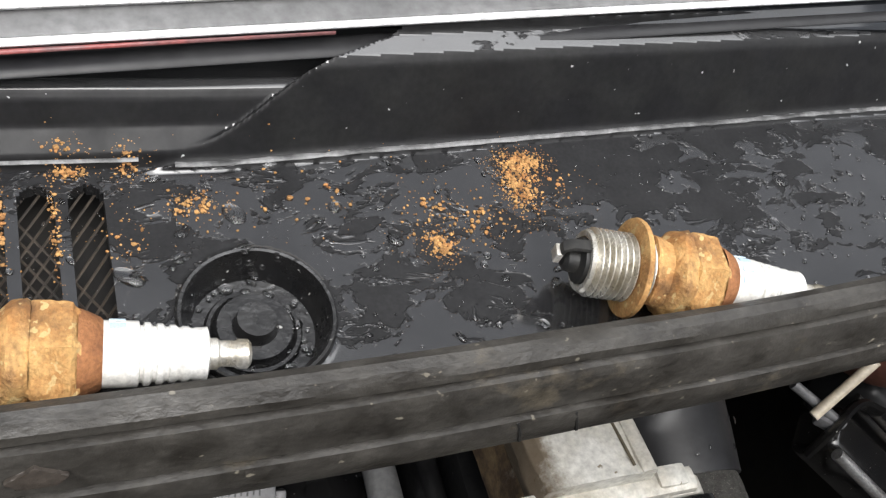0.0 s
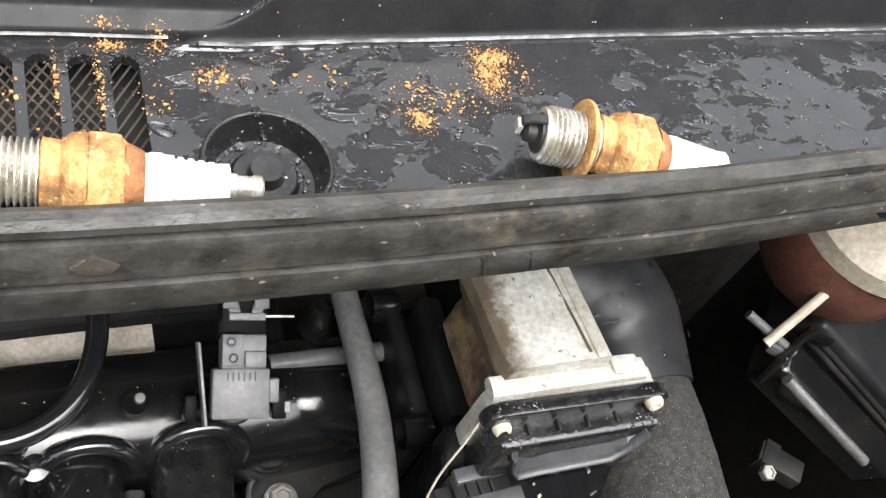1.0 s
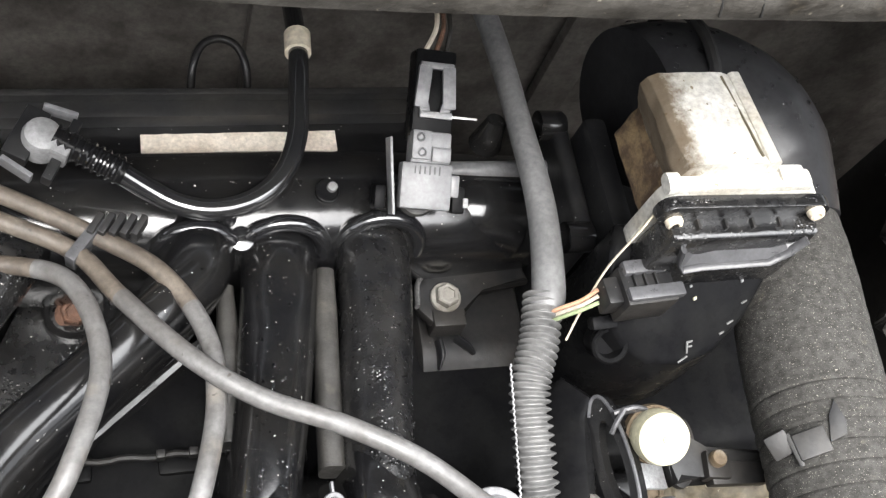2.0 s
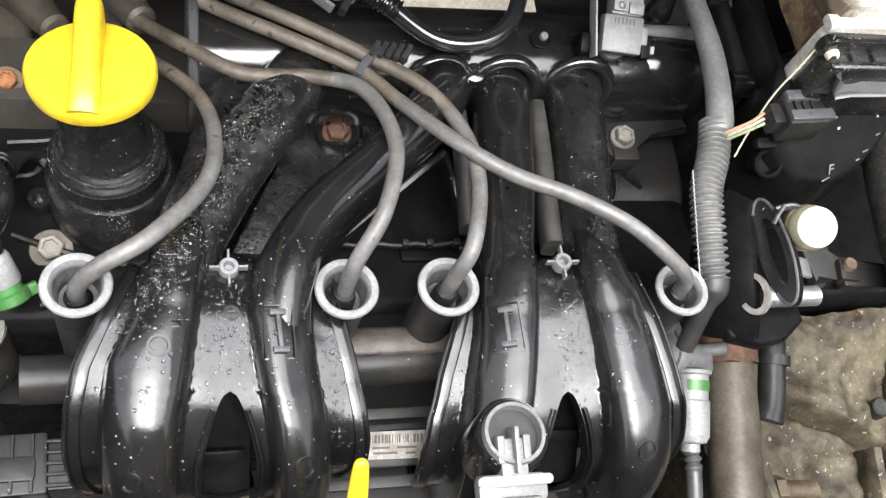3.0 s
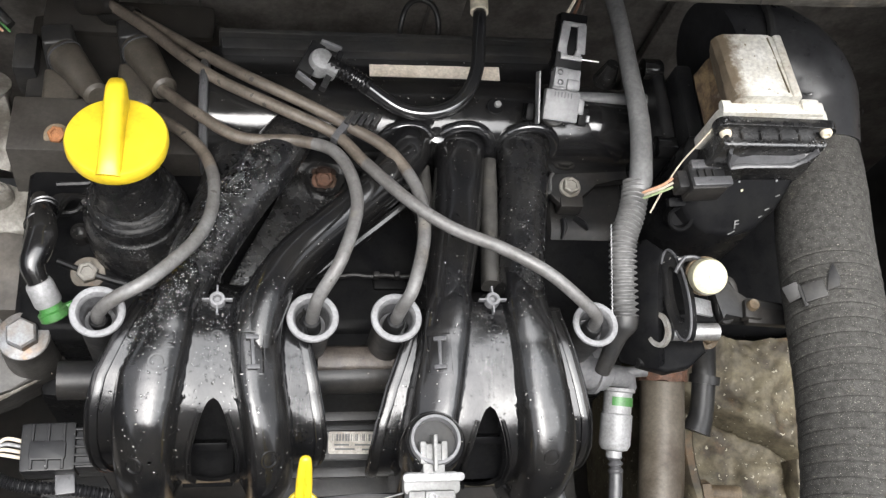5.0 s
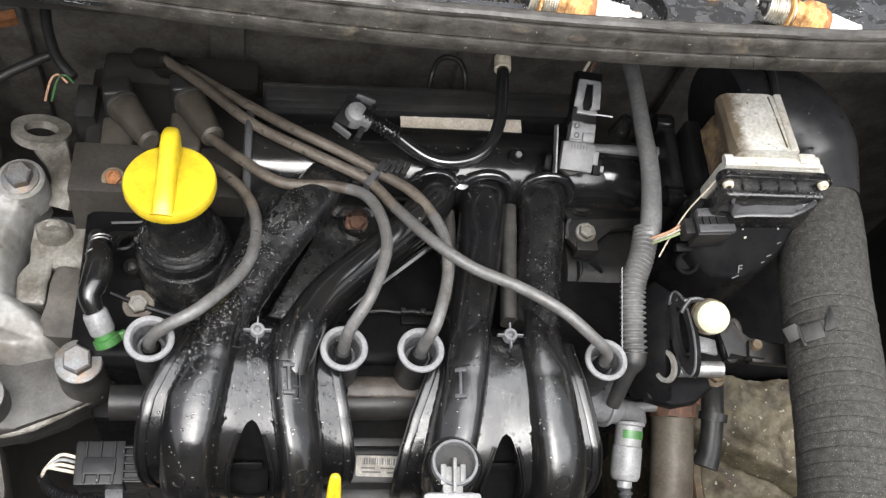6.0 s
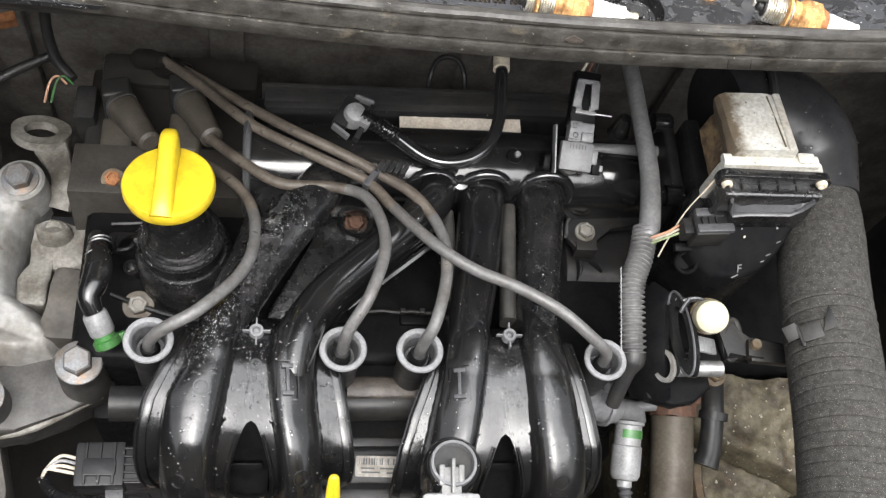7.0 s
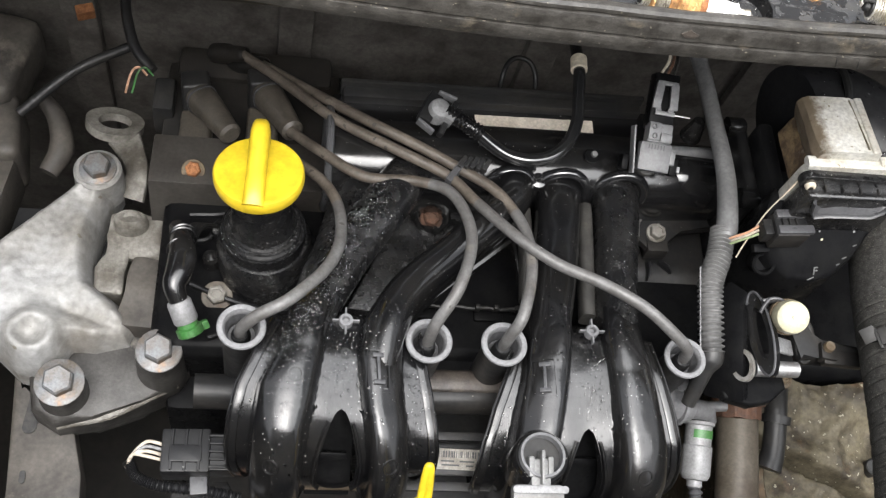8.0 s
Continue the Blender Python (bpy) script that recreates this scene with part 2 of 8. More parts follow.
M["sticker"] = material("grubby_sticker_paper", (0.24, 0.225, 0.195), 0.5, second=(0.13, 0.115, 0.095), scale=110, mix=(0.4, 0.6), bump=0.05)
M["rib"] = material("dusty_rib_plastic", (0.04, 0.038, 0.035), 0.5, second=(0.022, 0.021, 0.019), scale=110, dust=(0.06, 0.055, 0.045), dust_amount=0.04, bump=0.4)
M["ink"] = material("black_ink", (0.05, 0.05, 0.05), 0.6)
M["steel"] = material("dull_steel", (0.42, 0.42, 0.42), 0.4, 0.8, second=(0.3, 0.29, 0.28), scale=70)
M["cream"] = material("cream_plastic", (0.42, 0.4, 0.29), 0.35, second=(0.4, 0.375, 0.26), scale=60, bump=0.04)
M["clear"] = material("aged_translucent_plastic", (0.6, 0.54, 0.43), 0.4, second=(0.5, 0.43, 0.33), scale=30)
M["fluid"] = material("fluid_stained_plastic", (0.2, 0.085, 0.06), 0.4, second=(0.15, 0.065, 0.05), scale=30)
M["green"] = material("green_plastic", (0.035, 0.14, 0.03), 0.45, second=(0.05, 0.09, 0.04), scale=90)
M["wire_w"] = material("pale_wire", (0.5, 0.44, 0.36), 0.45)
M["wire_o"] = material("salmon_wire", (0.6, 0.34, 0.22), 0.45)
M["wire_g"] = material("pale_green_wire", (0.3, 0.36, 0.2), 0.45)
M["conn_grey"] = material("grey_connector_plastic", (0.21, 0.21, 0.213), 0.42, second=(0.15, 0.15, 0.15), scale=60, bump=0.1)
M["pale_grey"] = material("pale_grey_plastic", (0.15, 0.15, 0.148), 0.42, second=(0.105, 0.105, 0.1), scale=70, bump=0.1)
M["sensor"] = material("mid_grey_sensor_plastic", (0.135, 0.135, 0.139), 0.42, second=(0.095, 0.095, 0.098), scale=40, bump=0.1)
M["hose"] = material("dusty_fuzzy_hose", (0.052, 0.05, 0.046), 0.85, second=(0.026, 0.025, 0.022), scale=260, mix=(0.36, 0.64), bump=1.0, bump_scale=900,
                     dust=(0.085, 0.078, 0.062), dust_amount=0.0, specks=(0.2, 0.19, 0.165), speck_amount=0.085, speck_scale=1500, spec=0.3)
M["corr"] = material("dusty_corrugated_conduit", (0.14, 0.139, 0.136), 0.4, second=(0.06, 0.06, 0.059), scale=40, bump=0.15)
M["stain"] = material("oil_stained_alloy", (0.14, 0.105, 0.065), 0.6, 0.1, second=(0.07, 0.048, 0.028), scale=60, bump=0.5, bump_scale=400, dust=(0.26, 0.235, 0.19), dust_amount=0.04)
M["grey_hose"] = material("grey_sleeve", (0.16, 0.16, 0.16), 0.45, second=(0.11, 0.11, 0.11), scale=40, bump=0.1)
M["pipe"] = material("oily_steel_pipe", (0.095, 0.082, 0.064), 0.5, 0.2, second=(0.05, 0.038, 0.027), scale=45, bump=0.3, dust=(0.12, 0.07, 0.035), dust_amount=0.03)
M["paint"] = material("dirty_body_paint", (0.3, 0.285, 0.255), 0.5, second=(0.2, 0.185, 0.16), scale=26, bump=0.2,
                      dust=(0.075, 0.06, 0.045), dust_amount=0.1)
M["grime"] = material("grimy_plastic", (0.075, 0.067, 0.057), 0.6, second=(0.035, 0.031, 0.027), scale=26, bump=0.3, dust=(0.16, 0.14, 0.115), dust_amount=0.02)
M["bay"] = material("dirty_black_bay", (0.012, 0.0113, 0.0105), 0.55, second=(0.022, 0.019, 0.016), scale=14, bump=0.3, spec=0.3)
M["bulkhead"] = material("sound_deadened_bulkhead", (0.115, 0.105, 0.095), 0.6, second=(0.06, 0.053, 0.047), scale=30, mix=(0.42, 0.62), bump=0.7, bump_scale=120)
M["mesh"] = material("dusty_grille_mesh", (0.07, 0.055, 0.042), 0.45, second=(0.03, 0.027, 0.025), scale=160)
M["asphalt"] = material("asphalt", (0.05, 0.05, 0.05), 0.9, second=(0.035, 0.035, 0.035), scale=8, bump=0.5, bump_scale=120)
M["glass"] = material("dark_windscreen", (0.012, 0.014, 0.018), 0.05, second=(0.016, 0.018, 0.02), scale=20, rough_var=0.02, bump=0.0)
M["silver"] = material("whitened_silver_trim", (0.85, 0.85, 0.86), 0.28, 0.25, second=(0.68, 0.68, 0.69), scale=40, rough_var=0.06, bump=0.03)
M["red"] = material("dull_red_reflection", (0.3, 0.085, 0.08), 0.4, second=(0.2, 0.1, 0.1), scale=90, mix=(0.42, 0.6))
M["rust_stain"] = material("ochre_stained_alloy", (0.2, 0.14, 0.075), 0.65, 0.1, second=(0.07, 0.045, 0.028), scale=90, mix=(0.4, 0.6), bump=0.6, bump_scale=400, dust=(0.26, 0.24, 0.2), dust_amount=0.04)
M["oily"] = material("oily_brown_steel", (0.06, 0.05, 0.042), 0.45, 0.2, second=(0.022, 0.018, 0.016), scale=90, mix=(0.4, 0.62), bump=0.6, bump_scale=350, dust=(0.12, 0.055, 0.03), dust_amount=0.05)
M["coil_plate"] = material("dusty_brown_black_plate", (0.045, 0.041, 0.036), 0.5, second=(0.028, 0.025, 0.022), scale=35, bump=0.3, dust=(0.07, 0.06, 0.045), dust_amount=0.02)
M["lip_grey"] = material("scuffed_grey_black_plastic", (0.06, 0.06, 0.063), 0.35, second=(0.04, 0.04, 0.042), scale=60, bump=0.1)
M["crumb"] = material("rust_crumbs", (0.46, 0.26, 0.095), 0.9, second=(0.3, 0.135, 0.045), scale=400, bump=0.5, bump_scale=1500, island=0.35)


def stained_alloy():
    """The throttle casting: pale alloy, brown staining that has crept in from one side."""
    m = material("stained_alloy", (0.58, 0.57, 0.53), 0.55, 0.2, second=(0.44, 0.42, 0.36), scale=45, bump=0.45, bump_scale=500,
                 dust=(0.2, 0.16, 0.1), dust_amount=0.03, specks=(0.2, 0.17, 0.12), speck_amount=0.05, speck_scale=300)
    n, l = m.node_tree.nodes, m.node_tree.links
    bsdf = n["Principled BSDF"]
    old = bsdf.inputs["Base Color"].links[0].from_socket
    co = n.new("ShaderNodeTexCoord").outputs["Object"]
    xyz = n.new("ShaderNodeSeparateXYZ")
    l.new(co, xyz.inputs[0])
    a = n.new("ShaderNodeTexNoise")
    a.inputs["Scale"].default_value, a.inputs["Detail"].default_value, a.inputs["Roughness"].default_value = 130.0, 8.0, 0.7
    l.new(co, a.inputs["Vector"])
    s = n.new("ShaderNodeMath")
    s.operation = "MULTIPLY_ADD"
    l.new(a.outputs["Fac"], s.inputs[0])
    s.inputs[1].default_value = 0.022
    l.new(xyz.outputs["X"], s.inputs[2])
    r = n.new("ShaderNodeMapRange")
    r.inputs["From Min"].default_value, r.inputs["From Max"].default_value = -0.0085, -0.0015
    r.inputs["To Min"].default_value, r.inputs["To Max"].default_value = 0.9, 0.0
    l.new(s.outputs[0], r.inputs["Value"])
    x = n.new("ShaderNodeMix")
    x.data_type = "RGBA"
    l.new(r.outputs["Result"], x.inputs["Factor"])
    l.new(old, x.inputs["A"])
    x.inputs["B"].default_value = (0.11, 0.075, 0.04, 1)
    l.new(x.outputs["Result"], bsdf.inputs["Base Color"])
    return m


M["stained_alloy"] = stained_alloy()


def water_material():
    m = bpy.data.materials.new("water_drop")
    m.use_nodes = True
    b = m.node_tree.nodes["Principled BSDF"]
    b.inputs["Base Color"].default_value = (1, 1, 1, 1)
    b.inputs["Roughness"].default_value = 0.03
    b.inputs["IOR"].default_value = 1.42
    b.inputs["Transmission Weight"].default_value = 1.0
    return m


M["water"] = water_material()


# ---- building blocks ----
def thing(name, label, category, at=(0, 0, 0), group="", kind=""):
    ob = new(name)
    ob.empty_display_size = 0.01
    ob.location = at
    bpy.context.view_layer.update()
    return tagged(ob, label, category, group, kind)


def finish(bm, smooth=True, angle=38):
    bmesh.ops.recalc_face_normals(bm, faces=bm.faces)
    if smooth:
        lim = radians(angle)
        for f in bm.faces:
            f.smooth = True
        for e in bm.edges:
            e.smooth = not (len(e.link_faces) == 2 and e.calc_face_angle(0) > lim)


def as_object(name, bm, mat, smooth=True, angle=38):
    finish(bm, smooth, angle)
    me = bpy.data.meshes.new(name)
    bm.to_mesh(me)
    bm.free()
    for x in (mat if isinstance(mat, (list, tuple)) else [mat]):
        me.materials.append(M[x])
    return new(name, me)


def origin_of(ob):
    while ob.parent:
        ob = ob.parent
    return ob.matrix_basis


def part(name, bm, mat, parent, label="", smooth=True, angle=38, local=False):
    """One mesh under a thing or a part; the mesh is given in world metres unless local."""
    if not local:
        bmesh.ops.transform(bm, matrix=origin_of(parent).inverted(), verts=bm.verts)
    ob = as_object(name, bm, mat, smooth, angle)
    ob.parent = parent
    if label:
        ob["label"] = label
    return ob


def solid(name, bm, mat, label, category, group="", kind="", smooth=True, angle=38):
    """A thing of one mesh."""
    return tagged(as_object(name, bm, mat, smooth, angle), label, category, group, kind)


def glide(pts, n=8):
    """A smooth line through the points."""
    p = [Vector(q) for q in pts]
    p = [p[0] * 2 - p[1]] + p + [p[-1] * 2 - p[-2]]
    out = []
    for i in range(1, len(p) - 2):
        for k in range(n):
            t = k / n
            a, b, c, d = p[i - 1], p[i], p[i + 1], p[i + 2]
            out.append(0.5 * ((2 * b) + (c - a) * t + (2 * a - 5 * b + 4 * c - d) * t * t + (3 * b - a - 3 * c + d) * t ** 3))
    return out + [p[-2]]


def spread(values, n):
    """Values at control points, drawn out to n places."""
    v = np.asarray(values, float)
    if v.ndim == 0:
        return np.full(n, float(v))
    s = np.linspace(0, len(v) - 1, n)
    return np.interp(s, range(len(v)), v)


def sweep(bm, line, wide, tall=None, seg=16, first=(0, 0, 1), power=2.0, caps=True):
    """A tube along line: half widths wide and half heights tall, with a rounded-box section for power over 2."""
    n = len(line)
    wide = spread(wide, n)
    tall = wide if tall is None else spread(tall, n)
    up = Vector(first)
    rings = []
    for i, c in enumerate(line):
        t = (line[min(i + 1, n - 1)] - line[max(i - 1, 0)]).normalized()
        up = (up - t * up.dot(t)).normalized()
        side = t.cross(up)
        row = []
        for k in range(seg):
            a = 2 * math.pi * k / seg
            ca, sa = math.cos(a), math.sin(a)
            x = math.copysign(abs(ca) ** (2 / power), ca) * wide[i]
            y = math.copysign(abs(sa) ** (2 / power), sa) * tall[i]
            row.append(bm.verts.new(c + side * x + up * y))
        rings.append(row)
    for a, b in zip(rings, rings[1:]):
        for k in range(seg):
            bm.faces.new((a[k], a[(k + 1) % seg], b[(k + 1) % seg], b[k]))
    if caps:
        bm.faces.new(rings[0])
        bm.faces.new(rings[-1])
    return bm


def lathe(bm, profile, m=Matrix.Identity(4), seg=24, close=False):
    """Turns (radius, height) pairs round the z axis of m."""
    rings = []
    for r, z in profile:
        if r < 1e-6:
            rings.append([bm.verts.new(m @ Vector((0, 0, z)))])
        else:
            rings.append([bm.verts.new(m @ Vector((r * math.cos(2 * math.pi * k / seg), r * math.sin(2 * math.pi * k / seg), z)))
                          for k in range(seg)])
    if close:
        rings.append(rings[0])
    for a, b in zip(rings, rings[1:]):
        for k in range(seg):
            q = [a[k % len(a)], a[(k + 1) % len(a)], b[(k + 1) % len(b)], b[k % len(b)]]
            q = list(dict.fromkeys(q))
            if len(q) > 2:
                bm.faces.new(q)
    return bm


def block(bm, size, m=Matrix.Identity(4), bevel=0.001, steps=2, taper=1.0):
    """A box with rounded edges; taper narrows its top."""
    made = bmesh.ops.create_cube(bm, size=1.0)["verts"]
    for v in made:
        k = taper if v.co.z > 0 else 1.0
        v.co = Vector((v.co.x * size[0] * k, v.co.y * size[1] * k, v.co.z * size[2]))
    edges = list({e for v in made for e in v.link_edges})
    if bevel:
        made = bmesh.ops.bevel(bm, geom=edges, offset=bevel, segments=steps, affect="EDGES", profile=0.6)["verts"] + [v for v in made if v.is_valid]
    bmesh.ops.transform(bm, matrix=m, verts=list({v for v in made if v.is_valid}))
    return bm


def plate(bm, outline, low, high, bevel=0.0015, steps=2, m=None):
    """A flat outline (x, y) between two heights, with rounded rims."""
    bot = [bm.verts.new((x, y, low)) for x, y in outline]
    top = [bm.verts.new((x, y, high)) for x, y in outline]
    k = len(outline)
    faces = [bm.faces.new(bot[::-1]), bm.faces.new(top)]
    faces += [bm.faces.new((bot[i], bot[(i + 1) % k], top[(i + 1) % k], top[i])) for i in range(k)]
    vs = bot + top
    if bevel:
        edges = [e for f in faces[:2] for e in f.edges]
        got = bmesh.ops.bevel(bm, geom=list(set(edges)), offset=bevel, segments=steps, affect="EDGES", profile=0.6)
        vs = list({v for v in vs + got["verts"] if v.is_valid})
    if m is not None:
        bmesh.ops.transform(bm, matrix=m, verts=vs)
    return bm


def rounded(cx, cy, w, h, r, n=5):
    out = []
    for sx, sy, a0 in ((1, 1, 0), (-1, 1, 90), (-1, -1, 180), (1, -1, 270)):
        for k in range(n):
            a = radians(a0 + 90 * k / (n - 1))
            out.append((cx + sx * (w / 2 - r) + r * math.cos(a), cy + sy * (h / 2 - r) + r * math.sin(a)))
    return out


def along(a, b):
    """A pose at a whose z axis points to b."""
    d = Vector(b) - Vector(a)
    return Matrix.Translation(a) @ d.to_track_quat("Z", "Y").to_matrix().to_4x4()


def roughen(bm, amp, scale=60):
    """Breaks up the flat faces of a casting."""
    bmesh.ops.subdivide_edges(bm, edges=[e for e in bm.edges if e.calc_length() > 0.008], cuts=7, use_grid_fill=True)
    for v in bm.verts:
        n = Vector((noise.noise(v.co * scale), noise.noise(v.co * scale + Vector((9, 0, 0))), noise.noise(v.co * scale + Vector((0, 9, 0)))))
        v.co += n * amp + n.yzx * 0.0
    return bm


def hex_bolt(name, label, at, axis=(0, 0, 1), across=0.012, tall=0.007, washer=0.0, mat="bolt", group="engine bolts", wmat=None, recess=True):
    a = Vector(at)
    m = along(a, a + Vector(axis))
    t = thing(name, label, "bolt", at, group)
    base = 0.0
    if washer:
        part("washer", lathe(bmesh.new(), [(0, 0), (washer, 0), (washer, 0.0014), (washer * 0.96, 0.0018), (0, 0.0018)], m), wmat or mat, t)
        base = 0.0018
    bm = bmesh.new()
    r = across / math.sqrt(3)
    prof = [(0, base), (r, base), (r, base + tall * 0.85), (r * 0.86, base + tall)]
    prof += [(r * 0.6, base + tall), (r * 0.55, base + tall * 0.8), (0, base + tall * 0.78)] if recess else [(0, base + tall)]
    lathe(bm, prof, m @ pose(0, 0, 0, 0, 0, random.uniform(0, 60)), 6)
    part("head", bm, mat, t, smooth=False)
    return t

# ---- the setting: ground, bay walls, scuttle ----
bm = bmesh.new()
for x, y in ((-600, -600), (600, -600), (600, 600), (-600, 600)):
    bm.verts.new((x, y, -0.78))
bm.faces.new(bm.verts)
solid("ground", bm, "asphalt", "worn dark asphalt under the car", "ground", kind="structure", smooth=False)

bm = bmesh.new()
block(bm, (1.12, 0.012, 0.66), pose(0.11, 0.345, -0.16), 0.004)
for x in (-0.30, -0.12, 0.10, 0.31):
    block(bm, (0.03, 0.012, 0.5), pose(x, 0.336, -0.2), 0.004)
solid("wall_north", bm, "bulkhead", "black sound-deadened bulkhead behind the engine", "bulkhead", kind="structure")
bm = bmesh.new()
block(bm, (0.012, 1.0, 0.66), pose(-0.46, -0.13, -0.2), 0.004)
solid("wall_west", bm, "bay", "dirty black inner wing of the engine bay", "inner wing", kind="structure")
bm = bmesh.new()
block(bm, (0.012, 1.0, 0.66), pose(0.68, -0.13, -0.2), 0.004)
solid("wall_east", bm, "bay", "dirty black inner wing of the engine bay", "inner wing", kind="structure")
bm = bmesh.new()
block(bm, (1.16, 0.03, 0.62), pose(0.11, -0.62, -0.24), 0.008)
solid("wall_south", bm, "bay", "black front panel closing the engine bay", "front panel", kind="structure")
# Unseen wall, added to darken what the runner fronts mirror.
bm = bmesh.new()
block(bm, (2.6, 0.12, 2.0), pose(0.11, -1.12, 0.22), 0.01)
solid("wall_blocker", bm, "grime", "added dark wall behind the camera, blocks the low sky", "wall", kind="structure")


# Out of view; its angle and dark underside are set for dark reflections.
def raised_bonnet():
    t = thing("bonnet", "unseen raised bonnet leaning back over the windscreen, dark underside", "bonnet", (0.11, 0.36, 0.30), kind="structure")
    m = pose(0.11, 0.36, 0.30, 51)
    bm = bmesh.new()
    block(bm, (1.25, 0.92, 0.012), m @ pose(0, 0.46, 0.012), 0.004)
    part("skin", bm, "paint", t)
    bm = bmesh.new()
    for y in (0.03, 0.45, 0.88):
        block(bm, (1.2, 0.06, 0.022), m @ pose(0, y, -0.004), 0.006)
    for x in (-0.57, -0.2, 0.2, 0.57):
        block(bm, (0.06, 0.86, 0.02), m @ pose(x, 0.455, -0.003), 0.006)
    part("underside_frame", bm, "bay", t, "dark pressed frame of the bonnet underside")
    bm = bmesh.new()
    block(bm, (1.1, 0.8, 0.008), m @ pose(0, 0.455, 0.002), 0.003)
    part("underside_liner", bm, "bay", t, "black liner of the bonnet underside")


raised_bonnet()
bm = bmesh.new()
block(bm, (1.16, 1.0, 0.012), pose(0.11, -0.13, -0.54), 0.003)
solid("floor", bm, "bay", "oily black undertray below the engine", "undertray", kind="structure")


def cowl_height(x, y):
    yy = y - 0.06 * max(0.0, x - 0.105)
    right = np.interp(yy, [0.1466, 0.1474, 0.1482, 0.1492, 0.157, 0.1585, 0.163, 0.1643, 0.1665, 0.168],
                      [0.203, 0.2042, 0.2038, 0.2046, 0.2205, 0.222, 0.2236, 0.2262, 0.2262, 0.222])
    left = np.interp(y + 0.0022, [0.1505, 0.151, 0.1518, 0.1545, 0.1562, 0.159, 0.1605, 0.163, 0.1645],
                     [0.203, 0.2038, 0.2062, 0.2078, 0.2088, 0.2138, 0.2152, 0.2156, 0.211])
    w = min(max((x - (0.096 + (yy - 0.148) * 3.0) + 0.004) / 0.006, 0), 1)
    z = left + (right - left) * w * w * (3 - 2 * w)
    r = math.hypot(x - 0.1075, y - 0.1115)
    z += np.interp(r, [0.0, 0.0035, 0.0042, 0.0068, 0.0075, 0.0118, 0.0137, 0.0145, 0.0156],
                   [-0.0015, -0.0012, -0.0042, -0.0042, -0.006, -0.0066, -0.0012, 0.0009, 0.0])
    z += 0.00035 * noise.noise(Vector((x * 40, y * 60, 0)))
    if y < 0.099:
        z += (0.099 - y) * 0.25
    return float(z)


def cowl_panel():
    xs = np.concatenate([np.linspace(-0.40, 0.03, 60), np.arange(0.0312, 0.085, 0.0006), np.arange(0.0855, 0.092, 0.0009), np.arange(0.0925, 0.16, 0.0005), np.arange(0.1605, 0.235, 0.0009), np.linspace(0.236, 0.62, 90)])
    ys = np.concatenate([np.arange(0.088, 0.136, 0.0009), np.arange(0.1363, 0.1455, 0.0005), np.arange(0.1456, 0.1725, 0.00045)])
    slots = [(0.0525 + 0.0090 * k) for k in range(-6, 4)]

    def in_slot(x, y):
        return any(abs(x - s) < 0.0031 and 0.110 < y < 0.1415 or math.hypot(x - s, y - 0.1415) < 0.0031 for s in slots)

    bm = bmesh.new()
    grid = [[bm.verts.new((x, y, cowl_height(x, y))) for y in ys] for x in xs]
    for i in range(len(xs) - 1):
        for j in range(len(ys) - 1):
            if not in_slot((xs[i] + xs[i + 1]) / 2, (ys[j] + ys[j + 1]) / 2):
                bm.faces.new((grid[i][j], grid[i + 1][j], grid[i + 1][j + 1], grid[i][j + 1]))
    rim = [e for e in bm.edges if e.is_boundary]
    got = bmesh.ops.extrude_edge_only(bm, edges=rim)
    bmesh.ops.translate(bm, vec=(0, 0, -0.003), verts=[v for v in got["geom"] if isinstance(v, bmesh.types.BMVert)])
    t = thing("scuttle_panel", "wet black plastic scuttle panel with grille slots and a round recess", "scuttle panel", (0.1, 0.1, 0.2), kind="structure")
    # Steep risers take the darkened copy in place of a dark reflection.
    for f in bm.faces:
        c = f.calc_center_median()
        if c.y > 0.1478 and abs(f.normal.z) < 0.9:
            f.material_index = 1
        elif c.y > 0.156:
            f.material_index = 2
    part("panel", bm, ["cowl", "cowl_dark_riser", "cowl_shoulder"], t, angle=50)
    bm = bmesh.new()
    lathe(bm, [(0.0152, 0.0002), (0.0147, 0.0013), (0.0141, 0.0012), (0.0136, -0.0008), (0.0119, -0.0060), (0.0095, -0.0061), (0.0090, -0.0052), (0.0083, -0.0052), (0.0078, -0.0056),
               (0.0072, -0.0036), (0.0044, -0.0036), (0.0037, -0.0008), (0, -0.0009)], pose(0.1075, 0.1115, 0.2033), 64)
    part("recess", bm, "plastic_wet", t, "round glossy black recess")
    # Thin pale strips laid on the folds as painted highlights.
    for xs_, foot in ((np.linspace(0.097, 0.55, 160), 0), (np.linspace(-0.3, 0.09, 120), 1)):
        bm = bmesh.new()
        ln = []
        for x in xs_:
            y = 0.1491 if foot else 0.1476 + 0.06 * max(0.0, x - 0.105)
            ln.append(Vector((x, y + 0.0002 * noise.noise(Vector((x * 120, 0, 0))), cowl_height(x, y) + 0.0001)))
        sweep(bm, ln, [0.0007 + 0.0003 * noise.noise(Vector((x * 300, 5, 0))) for x in xs_], 0.0003, 8)
        part("fold_line", bm, "worn_ridge", t, "pale line along the fold, painted for its glint")
    # mesh behind the slots
    bm = bmesh.new()
    for k in range(-52, 17):
        a = Vector((0.045 + k * 0.0026, 0.108, 0.2003))
        for sgn in (1, -1):
            b = a + Vector((sgn * 0.026, 0.04, 0))
            sweep(bm, [a, b], 0.00028, 0.0003, 4)
    part("mesh_screen", bm, "mesh", t, "fine diamond mesh behind the slots")
    bm = bmesh.new()
